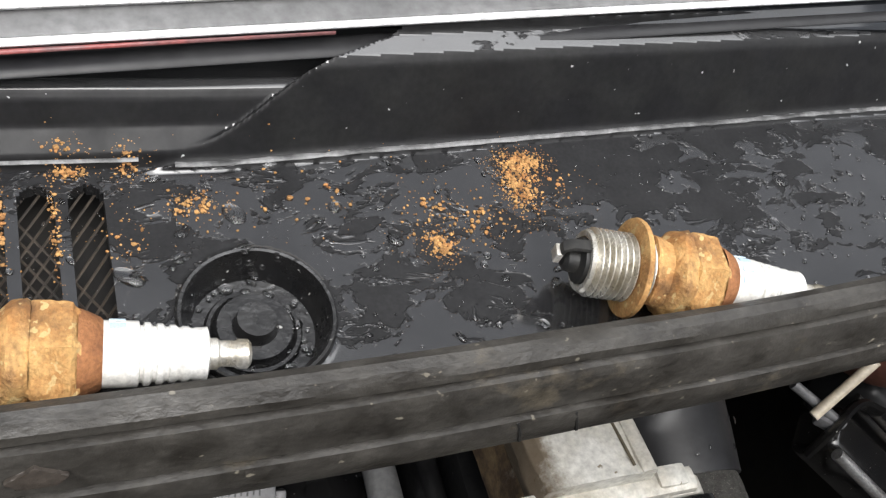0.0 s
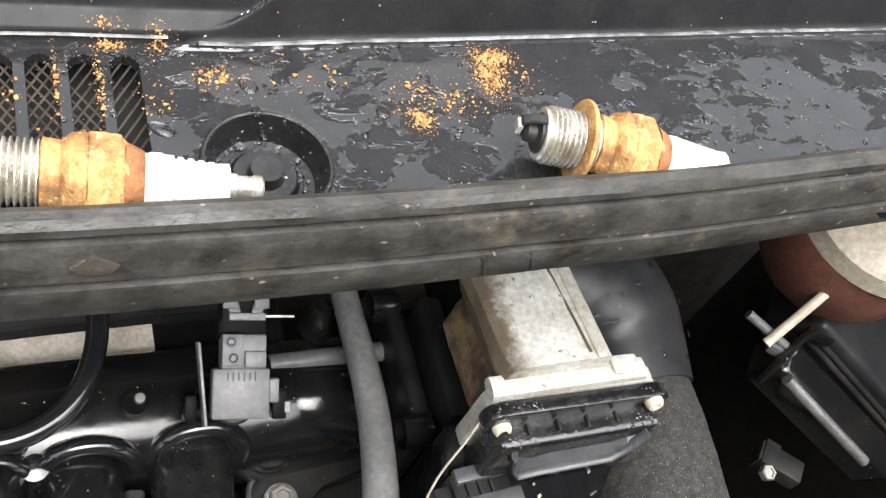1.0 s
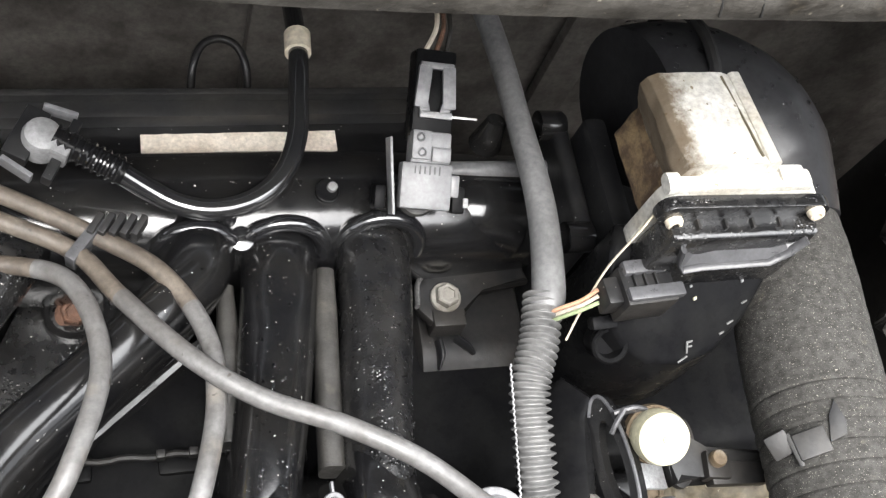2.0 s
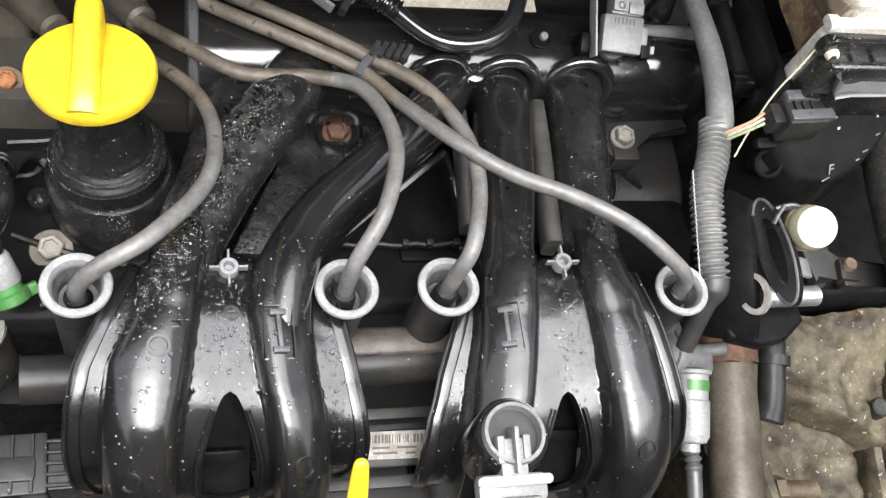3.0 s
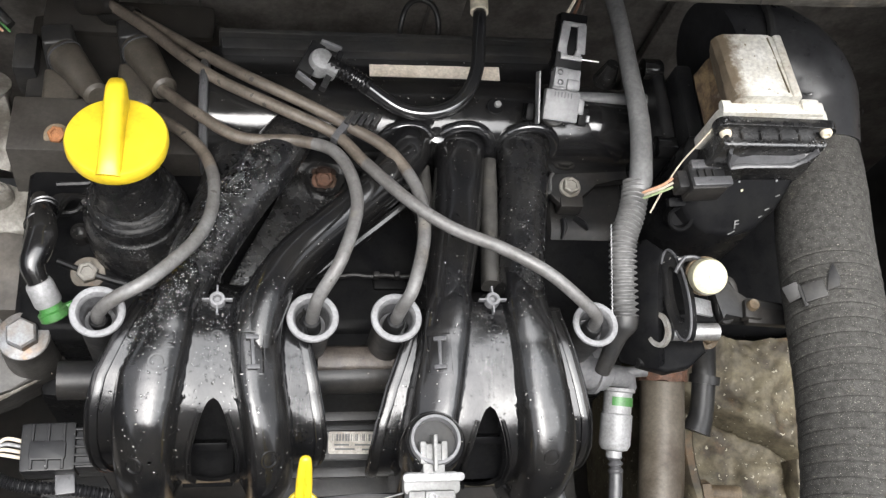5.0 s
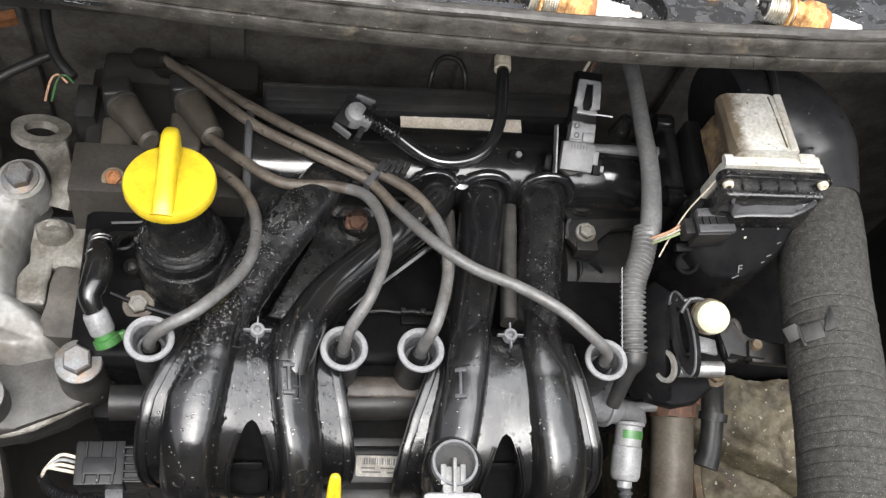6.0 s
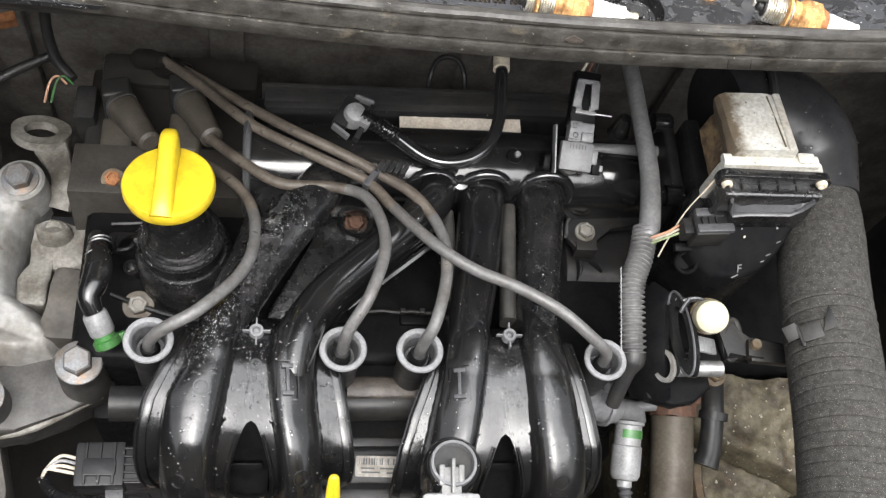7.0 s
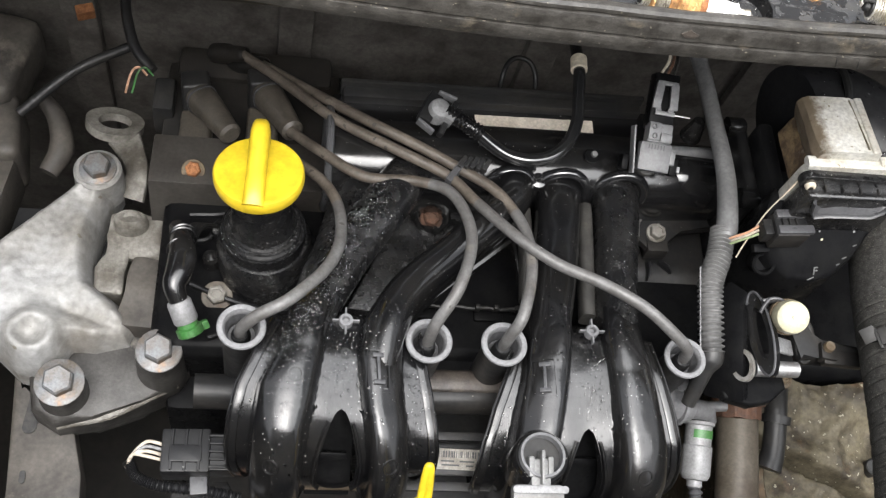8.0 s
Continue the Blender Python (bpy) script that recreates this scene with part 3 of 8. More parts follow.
    block(bm, (0.25, 0.05, 0.002), pose(0.02, 0.125, 0.192), 0.0)
    part("duct_floor", bm, "bay", t)
    # centre nut of the recess
    bm = bmesh.new()
    lathe(bm, [(0, 0.2022), (0.0016, 0.2022), (0.0019, 0.2008), (0.0026, 0.2008), (0.003, 0.2016), (0.0037, 0.2016), (0.004, 0.2), (0.004, 0.1975)], pose(0.1075, 0.1115, 0), 24)
    part("recess_plug", bm, "plastic_wet", t, "small round black cap in the recess")


cowl_panel()


def seal_strip():
    prof = [(0.0915, 0.2032), (0.0915, 0.2188), (0.0906, 0.2208), (0.0888, 0.2219), (0.0868, 0.2217), (0.0852, 0.2204), (0.0846, 0.2190), (0.0858, 0.2182), (0.0856, 0.2176),
            (0.0836, 0.2176), (0.0826, 0.2162), (0.0818, 0.2135), (0.0811, 0.2108), (0.0806, 0.2094), (0.0818, 0.2086), (0.0816, 0.2078), (0.0798, 0.2078), (0.0790, 0.2062),
            (0.0786, 0.2030), (0.0790, 0.1995), (0.0808, 0.1982), (0.083, 0.1996), (0.0835, 0.2022)]
    bm = bmesh.new()
    rows = []
    for x in np.linspace(-0.42, 0.64, 170):
        off = 0.2 * (x - 0.06) ** 2
        wob = 0.0004 * noise.noise(Vector((x * 22, 0, 3)))
        rows.append([bm.verts.new((x, y + off, z + wob * (1 + k % 3) + 0.00025 * noise.noise(Vector((x * 90, k * 0.7, 1)))))
                     for k, (y, z) in enumerate(prof)])
    for a, b in zip(rows, rows[1:]):
        for k in range(len(prof)):
            bm.faces.new((a[k], a[(k + 1) % len(prof)], b[(k + 1) % len(prof)], b[k]))
    solid("rubber_seal", bm, "seal", "weathered grey rubber bonnet seal along the scuttle edge", "seal", kind="structure", angle=24)
    # a blot of tar and two splits on the seal's front face
    bm = bmesh.new()
    m = pose(0.0675, 0.0811, 0.2136, 70, 0, 0)
    ring = [(r * math.cos(a) * 1.7, r * math.sin(a) * 0.62 + 0.0012 * math.exp(-((a - 1.57) / 0.3) ** 2)) for a in np.linspace(0, 2 * math.pi, 40)[:-1]
            for r in (0.0026 + 0.0012 * noise.noise(Vector((math.cos(a) * 2, math.sin(a) * 2, 4))),)]
    plate(bm, ring, -0.0005, 0.0004, 0.0002, m=m)
    solid("tar_blot", bm, "oily", "dark tar blot on the rubber seal", "stain", kind="stuff")
    for x in (0.150, 0.1625):
        bm = bmesh.new()
        off = 0.2 * (x - 0.06) ** 2
        sweep(bm, [Vector((x, 0.0797 + off, 0.2076)), Vector((x + 0.0012, 0.0788 + off, 0.2045)), Vector((x + 0.0022, 0.0786 + off, 0.2015))], 0.0004, 0.0004, 6)
        solid("seal_split", bm, "carbon", "fine dark split in the rubber seal", "crack", kind="stuff")
    # the panel flange that the seal is pressed onto
    bm = bmesh.new()
    block(bm, (1.06, 0.0035, 0.014), pose(0.11, 0.0985, 0.195), 0.001)
    block(bm, (1.06, 0.24, 0.003), pose(0.11, 0.218, 0.1865), 0.001)
    solid("scuttle_flange", bm, "bay", "black steel flange below the scuttle panel", "flange", kind="structure")


seal_strip()


def windscreen():
    t = thing("windscreen", "wet dark windscreen foot with silver trim strips", "windscreen", (0.1, 0.17, 0.22), kind="structure")
    slope = pose(0.1, 0.1655, 0.2235, 27)
    bm = bmesh.new()
    block(bm, (1.3, 0.7, 0.005), slope @ pose(0, 0.353, -0.0035), 0.001)
    part("pane", bm, "glass", t)
    # Strips and base are coloured pale for bright sky mirrored at the glass foot.
    bm = bmesh.new()
    for y, r in ((0.0046, 0.0034), (0.0122, 0.0042)):
        sweep(bm, [slope @ Vector((x, y + 0.07 * max(x - 0.05, -0.13) - 0.02 * max(x - 0.05, 0.0) ** 2, r * 0.3)) for x in np.linspace(-0.3, 0.5, 40)], r, r * 0.45, 14)
    part("trim_strip", bm, "silver", t, "silver trim strip, whitened for the sky it mirrors")
    bm = bmesh.new()
    sweep(bm, [slope @ Vector((x, 0.0085 + 0.07 * max(x - 0.05, -0.13) - 0.02 * max(x - 0.05, 0.0) ** 2, 0.0006)) for x in np.linspace(-0.3, 0.5, 40)], 0.0062, 0.0009, 12)
    part("trim_base", bm, "grey_hose", t, "grey band between the trim strips")
    # Dark strip added where the glass reflection fades out.
    bm = bmesh.new()
    sweep(bm, [slope @ Vector((x, -0.0008 + 0.07 * max(x - 0.05, -0.13) - 0.02 * max(x - 0.05, 0.0) ** 2, -0.0020)) for x in np.linspace(-0.3, 0.5, 40)], 0.0030, 0.0010, 12)
    part("dark_lip", bm, "elbow", t, "grey-black strip added for the dark glass below the trim")
    # Red strip takes the place of a soft red reflection.
    bm = bmesh.new()
    sweep(bm, [slope @ Vector((x, 0.0009 + 0.07 * max(x - 0.05, -0.13), 0.0016)) for x in np.linspace(-0.3, 0.03, 24)], [0.0012, 0.0012, 0.0002], 0.0005, 10)
    part("red_reflection", bm, "red", t, "thin red strip painted as a reflection along the trim")


windscreen()

# ---- engine: block and covers below the manifold ----
def engine_block():
    t = thing("engine", "black oily cylinder head and cam cover", "engine", (0, 0.05, -0.3))
    bm = bmesh.new()
    block(bm, (0.42, 0.17, 0.06), pose(0.0, 0.105, -0.118), 0.012, 3)
    block(bm, (0.40, 0.15, 0.28), pose(0.0, 0.07, -0.28), 0.01, 2)
    part("cam_cover", bm, "satin_black", t)
    for pts in ([(-0.19, 0.125, -0.087), (-0.165, 0.128, -0.087), (-0.15, 0.14, -0.087)], [(-0.192, 0.104, -0.087), (-0.176, 0.106, -0.087), (-0.17, 0.118, -0.087), (-0.16, 0.12, -0.087)],
                [(-0.185, 0.07, -0.087), (-0.16, 0.06, -0.087), (-0.13, 0.052, -0.087), (-0.11, 0.055, -0.087)], [(-0.17, 0.03, -0.087), (-0.15, 0.036, -0.087), (-0.13, 0.03, -0.087)]):
        bm = bmesh.new()
        sweep(bm, glide(pts, 6), 0.0018, 0.004, 8, power=3)
        part("cover_rib", bm, "matte_black", t)
    for x, y, r in ((-0.166, 0.112, 0.008), (-0.172, 0.088, 0.0065), (-0.152, 0.132, 0.007)):
        bm = bmesh.new()
        lathe(bm, [(r, -0.004), (r, 0.010), (r * 0.9, 0.012), (r * 0.5, 0.012), (r * 0.45, 0.006), (0, 0.006)], pose(x, y, -0.09), 20)
        part("bolt_post", bm, "plastic", t)
    bm = bmesh.new()
    rows = []
    prof = [(0.150, -0.090), (0.142, -0.083), (0.11, -0.083), (0.101, -0.084), (0.094, -0.087), (0.087, -0.092), (0.084, -0.100), (0.058, -0.104), (0.052, -0.115)]
    for x in (0.1475, 0.1495, 0.205, 0.207):
        rim = 0.003 if x in (0.1475, 0.207) else 0.0
        rows.append([bm.verts.new((x, q.y, q.z - rim)) for q in glide([(0, y, z) for y, z in prof], 5)])
    for p, q in zip(rows, rows[1:]):
        for k in range(len(p) - 1):
            bm.faces.new((p[k], p[k + 1], q[k + 1], q[k]))
    got = bmesh.ops.extrude_edge_only(bm, edges=[e for e in bm.edges if e.is_boundary])
    for v in got["geom"]:
        if isinstance(v, bmesh.types.BMVert):
            v.co.z = -0.13
    part("end_cover", bm, "cover", t, "smooth charcoal plastic end cover", angle=50)
    for p, q in (((0.158, 0.106, -0.082), (0.157, 0.092, -0.086)), ((0.167, 0.107, -0.082), (0.176, 0.098, -0.083))):
        bm = bmesh.new()
        sweep(bm, glide([p, Vector(p).lerp(Vector(q), 0.5) + Vector((0.001, 0, 0.001)), q], 5), [0.002, 0.0022, 0.0006], [0.004, 0.004, 0.002], 10)
        part("fin", bm, "matte_black", t)
    bm = bmesh.new()
    block(bm, (0.055, 0.008, 0.01), pose(0.18, 0.050, -0.098, 10), 0.002)
    roughen(bm, 0.0012, 120)
    part("dirty_ledge", bm, "stain", t, "oil-browned ledge")
    bm = bmesh.new()
    block(bm, (0.30, 0.05, 0.012), pose(-0.005, 0.03, -0.098), 0.003)
    for x in (-0.07, -0.02, 0.03, 0.075):
        block(bm, (0.022, 0.012, 0.010), pose(x, 0.058, -0.09), 0.002)
    part("head_ledge", bm, "satin_black", t)
    bm = bmesh.new()
    sweep(bm, [Vector((x, 0.0585 + 0.0006 * math.sin(x * 300), -0.078)) for x in np.linspace(-0.03, 0.06, 20)], 0.0016, 0.0022, 8)
    for x in (0.02, 0.034, 0.05):
        block(bm, (0.004, 0.004, 0.007), pose(x, 0.0585, -0.077), 0.001)
    part("gasket_rib", bm, "cover", t)
    bm = bmesh.new()
    block(bm, (0.36, 0.10, 0.14), pose(0.0, -0.085, -0.25), 0.012)
    part("front_face", bm, "bay", t)


engine_block()


# ---- intake manifold ----
SURFACES = []


def on_top(x, y, lift=0.0):
    """A pose on the manifold's skin below (x, y), its z axis along the skin's normal."""
    best = None
    for tree in SURFACES:
        p, nrm, _, _ = tree.ray_cast(Vector((x, y, 0.2)), Vector((0, 0, -1)))
        if p is not None and (best is None or p.z > best[0].z):
            best = (p, nrm if nrm.z > 0 else -nrm)
    if best is None:
        return pose(x, y, -0.042)
    p, nrm = best
    side = Vector((1, 0, 0))
    side = (side - nrm * side.dot(nrm)).normalized()
    fwd = nrm.cross(side)
    m = Matrix((side, fwd, nrm)).transposed().to_4x4()
    return Matrix.Translation(p + nrm * lift) @ m


def intake_manifold():
    t = thing("intake_manifold", "glossy wet black plastic intake manifold with four curled runners", "intake manifold", (0.02, 0.05, -0.08))
    # plenum
    bm = bmesh.new()
    line = [Vector((x, 0.158 + 0.02 * (x - 0.02), -0.050)) for x in np.linspace(-0.094, 0.204, 34)]
    sweep(bm, line, [0.030, 0.032, 0.032, 0.032, 0.031, 0.028], [0.034, 0.036, 0.036, 0.036, 0.033, 0.029], 40, power=2.2)
    block(bm, (0.262, 0.05, 0.03), pose(0.04, 0.192, -0.0575, 0, 0, 1.2), 0.004, 3)
    part("plenum", bm, "plastic", t)
    bm = bmesh.new()
    block(bm, (0.232, 0.010, 0.016), pose(0.032, 0.2135, -0.042, 0, 0, 1.6), 0.002)
    block(bm, (0.236, 0.004, 0.022), pose(0.032, 0.2195, -0.040, 0, 0, 1.6), 0.0012)
    part("rear_flange", bm, "plastic_dull", t, "dull grey-black rear flange")
    bm = bmesh.new()
    sweep(bm, [Vector((-0.094, 0.160 + 0.035 * math.cos(a), -0.050 + 0.038 * math.sin(a))) for a in np.linspace(0, 2 * math.pi, 40)], 0.0035, 0.003, 8, first=(1, 0, 0))
    part("end_rim", bm, "lip_grey", t, "grey rim at the end of the plenum")
    lines = {
        "a": [(-0.058, 0.157, -0.048), (-0.066, 0.121, -0.042), (-0.0825, 0.077, -0.036), (-0.0975, 0.041, -0.022), (-0.107, 0.001, -0.010), (-0.1145, -0.031, 0.003)],
        "b": [(0.037, 0.152, -0.040), (0.0365, 0.125, -0.024), (0.019, 0.0965, -0.0185), (-0.009, 0.0695, -0.0205), (-0.037, 0.043, -0.023), (-0.059, 0.006, -0.016)],
        "c": [(0.0745, 0.152, -0.045), (0.073, 0.127, -0.032), (0.069, 0.096, -0.029), (0.063, 0.060, -0.024), (0.053, 0.010, -0.017), (0.0475, -0.021, -0.018)],
        "d": [(0.118, 0.152, -0.045), (0.1165, 0.129, -0.032), (0.113, 0.098, -0.029), (0.1065, 0.060, -0.024), (0.1015, 0.010, -0.017), (0.105, -0.02, -0.015)],
    }
    wide = {"a": [0.030, 0.026, 0.0195, 0.0150, 0.0130, 0.0135],
            "b": [0.0165, 0.0155, 0.013, 0.0122, 0.0122, 0.0125],
            "c": [0.017, 0.017, 0.0165, 0.0155, 0.0138, 0.0130],
            "d": [0.017, 0.017, 0.0165, 0.0155, 0.0138, 0.0135]}
    tall = [0.018, 0.018, 0.018, 0.0185, 0.019, 0.020]
    for k, pts in lines.items():
        bm = bmesh.new()
        low = [(p[0], p[1], p[2] - d) for p, d in zip(pts, (0, 0, 0, 0, 0.003, 0.016))]
        sweep(bm, glide(low, 9), wide[k], tall, 32, power=2.05)
        SURFACES.append(BVHTree.FromBMesh(bm))
        part("runner", bm, "plastic_wet" if k in "ad" else "plastic", t)
    bm = bmesh.new()
    sweep(bm, glide([(-0.030, 0.152, -0.034), (-0.0440, 0.123, -0.0185), (-0.0555, 0.104, -0.0160), (-0.0740, 0.075, -0.0150), (-0.0895, 0.045, -0.0115), (-0.0985, 0.022, -0.0065), (-0.104, 0.0, -0.0055), (-0.108, -0.02, -0.010)], 8),
          [0.015, 0.0165, 0.0168, 0.0160, 0.0150, 0.0135, 0.012, 0.009], [0.0125, 0.013, 0.0135, 0.0145, 0.0155, 0.0165, 0.0165, 0.016], 32, power=2.2)
    SURFACES.append(BVHTree.FromBMesh(bm))
    part("runner_shoulder", bm, "plastic_wet", t)
    bm = bmesh.new()
    sweep(bm, glide([(0.034, 0.1135, -0.0190), (0.019, 0.0965, -0.0150), (-0.008, 0.0705, -0.0145), (-0.031, 0.0490, -0.0130), (-0.0455, 0.0310, -0.0095), (-0.0545, 0.0120, -0.0050), (-0.0590, -0.008, -0.0055), (-0.060, -0.028, -0.011)], 10),
          [0.0120, 0.0126, 0.0126, 0.0130, 0.0132, 0.0130, 0.0120, 0.010], [0.0170, 0.0180, 0.0180, 0.0180, 0.0178, 0.0176, 0.0172, 0.016], 32, power=2.0)
    SURFACES.append(BVHTree.FromBMesh(bm))
    part("runner_elbow", bm, "plastic", t)
    # raised arches where the runners leave the plenum, and a blob of weld between two of them
    for x, y, r in ((0.037, 0.133, 0.0180), (0.0755, 0.1345, 0.0185), (0.1205, 0.136, 0.0185)):
        bm = bmesh.new()
        sweep(bm, [Vector((x + r * math.cos(a), y + 0.004 * math.sin(a), -0.033 + 0.0205 * math.sin(a))) for a in np.linspace(-0.2, math.pi + 0.2, 28)], 0.0042, 0.0040, 12)
        part("arch", bm, "gloss", t)
    bm = bmesh.new()
    lathe(bm, [(0.0062, -0.016), (0.0062, 0.0), (0.0055, 0.0018), (0.003, 0.0026), (0, 0.0028)], pose(0.0562, 0.1355, -0.021, 14, 0, 0), 24)
    lathe(bm, [(0.004, -0.012), (0.004, 0.0), (0.003, 0.001), (0, 0.0012)], pose(0.0505, 0.144, -0.017, 14, 0, 0), 18)
    part("knob", bm, "gloss", t, "rounded moulded boss")
    # the curled front of each pair: two humps, a web with a keyhole, an outer seam
    yy = [0.042, 0.031, 0.010, -0.013, -0.035, -0.055, -0.070, -0.0785, -0.080, -0.074, -0.058]
    for zz, xa, xb, wa, wb, xl, xr, xk, lean, fwd in (
            ([-0.006, -0.003, 0.001, 0.0035, 0.0010, -0.007, -0.021, -0.040, -0.061, -0.084, -0.103],
             [-0.094, -0.0985, -0.1045, -0.1095, -0.1155, -0.1185, -0.120, -0.120, -0.120, -0.119, -0.118],
             [-0.040, -0.049, -0.0575, -0.060, -0.058, -0.0545, -0.052, -0.0515, -0.052, -0.053, -0.054],
             [0.0125, 0.013, 0.0135, 0.0145, 0.0172, 0.0170, 0.0165, 0.0162, 0.0160, 0.0155, 0.015],
             [0.0110, 0.0125, 0.0140, 0.0145, 0.0140, 0.0138, 0.0138, 0.0138, 0.0135, 0.013, 0.013],
             [-0.1075, -0.1145, -0.1235, -0.1335, -0.1415, -0.1455, -0.1465, -0.1455, -0.142, -0.138, -0.134],
             [-0.027, -0.0325, -0.0365, -0.0330, -0.0290, -0.0260, -0.0240, -0.0240, -0.026, -0.029, -0.033], -0.084, -0.17, 0.0),
            ([-0.018, -0.015, -0.0105, -0.0088, -0.0120, -0.0195, -0.032, -0.050, -0.069, -0.09, -0.107],
             [0.0592, 0.057, 0.053, 0.0495, 0.0445, 0.040, 0.0378, 0.037, 0.037, 0.038, 0.039],
             [0.1040, 0.1025, 0.1015, 0.1042, 0.1065, 0.1095, 0.1112, 0.1115, 0.1105, 0.109, 0.106],
             [0.0150, 0.0148, 0.0144, 0.0145, 0.0152, 0.0152, 0.0155, 0.0155, 0.015, 0.015, 0.015],
             [0.0155, 0.0150, 0.0144, 0.0147, 0.0162, 0.0175, 0.0180, 0.0180, 0.0175, 0.0165, 0.016],
             [0.0400, 0.0390, 0.0360, 0.0285, 0.0200, 0.0140, 0.0110, 0.0105, 0.0115, 0.014, 0.017],
             [0.1205, 0.1205, 0.1215, 0.1265, 0.1315, 0.1358, 0.1372, 0.1368, 0.1345, 0.131, 0.126], 0.0760, 0.03, -0.006)):
        hump = [0.015, 0.014, 0.0115, 0.0100, 0.012, 0.015, 0.017, 0.018, 0.017, 0.015, 0.012]
        mid = 0.5 * (xa[4] + xb[4])
        sec = glide([(0, y + fwd * min(1, max(0, (0.0 - y) / 0.07)), z) for y, z in zip(yy, zz)], 12)
        n = len(sec)
        draw = [spread(q, n) for q in (xa, xb, wa, wb, xl, xr, hump)]
        i0, i1 = int(4.5 * 12), int(7.8 * 12)
        half = [0.0120 * min(1, max(0, (i - i0) / 20)) ** 0.5 * min(1, max(0, (i1 - i) / 6)) ** 0.5 for i in range(n)]
        bm = bmesh.new()
        left, right = [], []
        for i, c in enumerate(sec):
            a_, b_, wa_, wb_, l_, r_, h_ = (q[i] for q in draw)
            tan = (sec[min(i + 1, n - 1)] - sec[max(i - 1, 0)]).normalized()
            nor = Vector((0, tan.z, -tan.y))
            if nor.dot(Vector((0, -0.4, 1))) < 0 and i < n * 0.5:
                nor = -nor
            k_ = xk + (0.0 if i < i0 else -0.001 * np.sign(lean))
            for side, store in ((-1, left), (1, right)):
                row = []
                for j in range(97):
                    u = j / 96
                    edge = l_ if side < 0 else r_
                    x = k_ + side * half[i] + (edge - (k_ + side * half[i])) * u
                    d1, d2 = abs(x - a_) / wa_, abs(x - b_) / wb_
                    h = max((1 - min(d, 1) ** 2.3) ** 0.56 * h_ * (1 - 0.3 * q) for d, q in ((d1, (a_ - x) / wa_), (d2, (x - b_) / wb_)))
                    d = min(d1, d2)
                    if (x < a_ and d1 >= 0.93) or (x > b_ and d2 >= 0.93):
                        h -= 0.010 * min(1, (d - 0.93) / 0.12)
                    fade = min(1, max(0, (n * 0.72 - i) / (n * 0.3)))
                    p = Vector((x, c.y, c.z + lean * (x - mid) * fade)) + nor * h
                    p.z += 0.0006 * noise.noise(Vector((x * 60, c.y * 60, 7)))
                    if i < 24:
                        p.z -= 0.017 * (1 - i / 24) ** 1.4
                    if i < 22:
                        p.z -= 0.035 * (1 - i / 22) * min(1, max(0, (d - 0.8) / 0.3))
                    row.append(bm.verts.new(p))
                store.append(row)
        for store in (left, right):
            for i in range(n - 1):
                for j in range(96):
                    bm.faces.new((store[i][j], store[i][j + 1], store[i + 1][j + 1], store[i + 1][j]))
        seam = [[r[-1].co.copy() for r in st] for st in (left, right)]
        keyrim = [[st[i][0].co.copy() for i in range(i0 + 4, i1 - 2, 4)] for st in (left, right)]
        bmesh.ops.remove_doubles(bm, verts=bm.verts, dist=0.00005)
        rim = [e for e in bm.edges if e.is_boundary]
        got = bmesh.ops.extrude_edge_only(bm, edges=rim)
        bmesh.ops.translate(bm, vec=(0, 0.004, -0.008), verts=[v for v in got["geom"] if isinstance(v, bmesh.types.BMVert)])
        SURFACES.append(BVHTree.FromBMesh(bm))
        part("front_shell", bm, "plastic", t, angle=60)
        for k, ln in enumerate(seam):
            s = -1 if k == 0 else 1
            bm = bmesh.new()
            sweep(bm, [p + Vector((s * 0.0015, 0, -0.001)) for p in ln[20:]], 0.0038, 0.0018, 12, power=4)
            part("seam_flange", bm, "plastic", t)
            bm = bmesh.new()
            sweep(bm, [p + Vector((s * 0.0035, 0, 0.001)) for p in ln[22:]], 0.0008, 0.0024, 8, power=3)
            part("seam_rib", bm, "plastic", t)
            bm = bmesh.new()
            sweep(bm, [p + Vector((s * 0.0018, -0.0008, 0.0006)) for p in keyrim[k]], 0.0011, 0.0022, 8, power=3)
            part("keyhole_lip", bm, "plastic", t)
    for x, y, z in ((-0.082, 0.0095, 0.0042), (0.079, 0.0125, -0.0018)):
        bm = bmesh.new()
        lathe(bm, [(0, -0.002), (0.0019, -0.002), (0.0020, 0.0), (0.0025, 0.0009), (0.0040, 0.0009), (0.0045, 0.0), (0.0045, -0.005)], pose(x, y, z), 24)
        for a in range(4):
            block(bm, (0.0045, 0.0010, 0.004), pose(x, y, z - 0.0016, 0, 0, 90 * a) @ pose(0.0062, 0, 0), 0.0002)
        part("star_boss", bm, "sensor", t, "round grey boss with four ribs")
    # moulded marks
    for x, y, r in ((-0.1235, -0.081, 0.0047), (-0.0525, -0.079, 0.0047), (0.1085, -0.081, 0.0047), (-0.112, -0.0315, 0.0042), (-0.0355, -0.026, 0.0032), (0.0805, -0.004, 0.003), (-0.0815, -0.012, 0.003)):
        bm = bmesh.new()
        lathe(bm, [(r - 0.0005, -0.0005), (r - 0.0005, 0.0005), (r + 0.0005, 0.0005), (r + 0.0005, -0.0005)], on_top(x, y), 28, close=True)
        part("moulded_ring", bm, "plastic", t)
    # Grey colour stands in for the light on these marks' edges.
    for x, y, rz in ((-0.0625, -0.024, 3), (0.0445, -0.0215, -2), (0.064, 0.082, -35)):
        bm = bmesh.new()
        m = on_top(x, y, 0.0011) @ pose(0, 0, 0, 0, 0, rz)
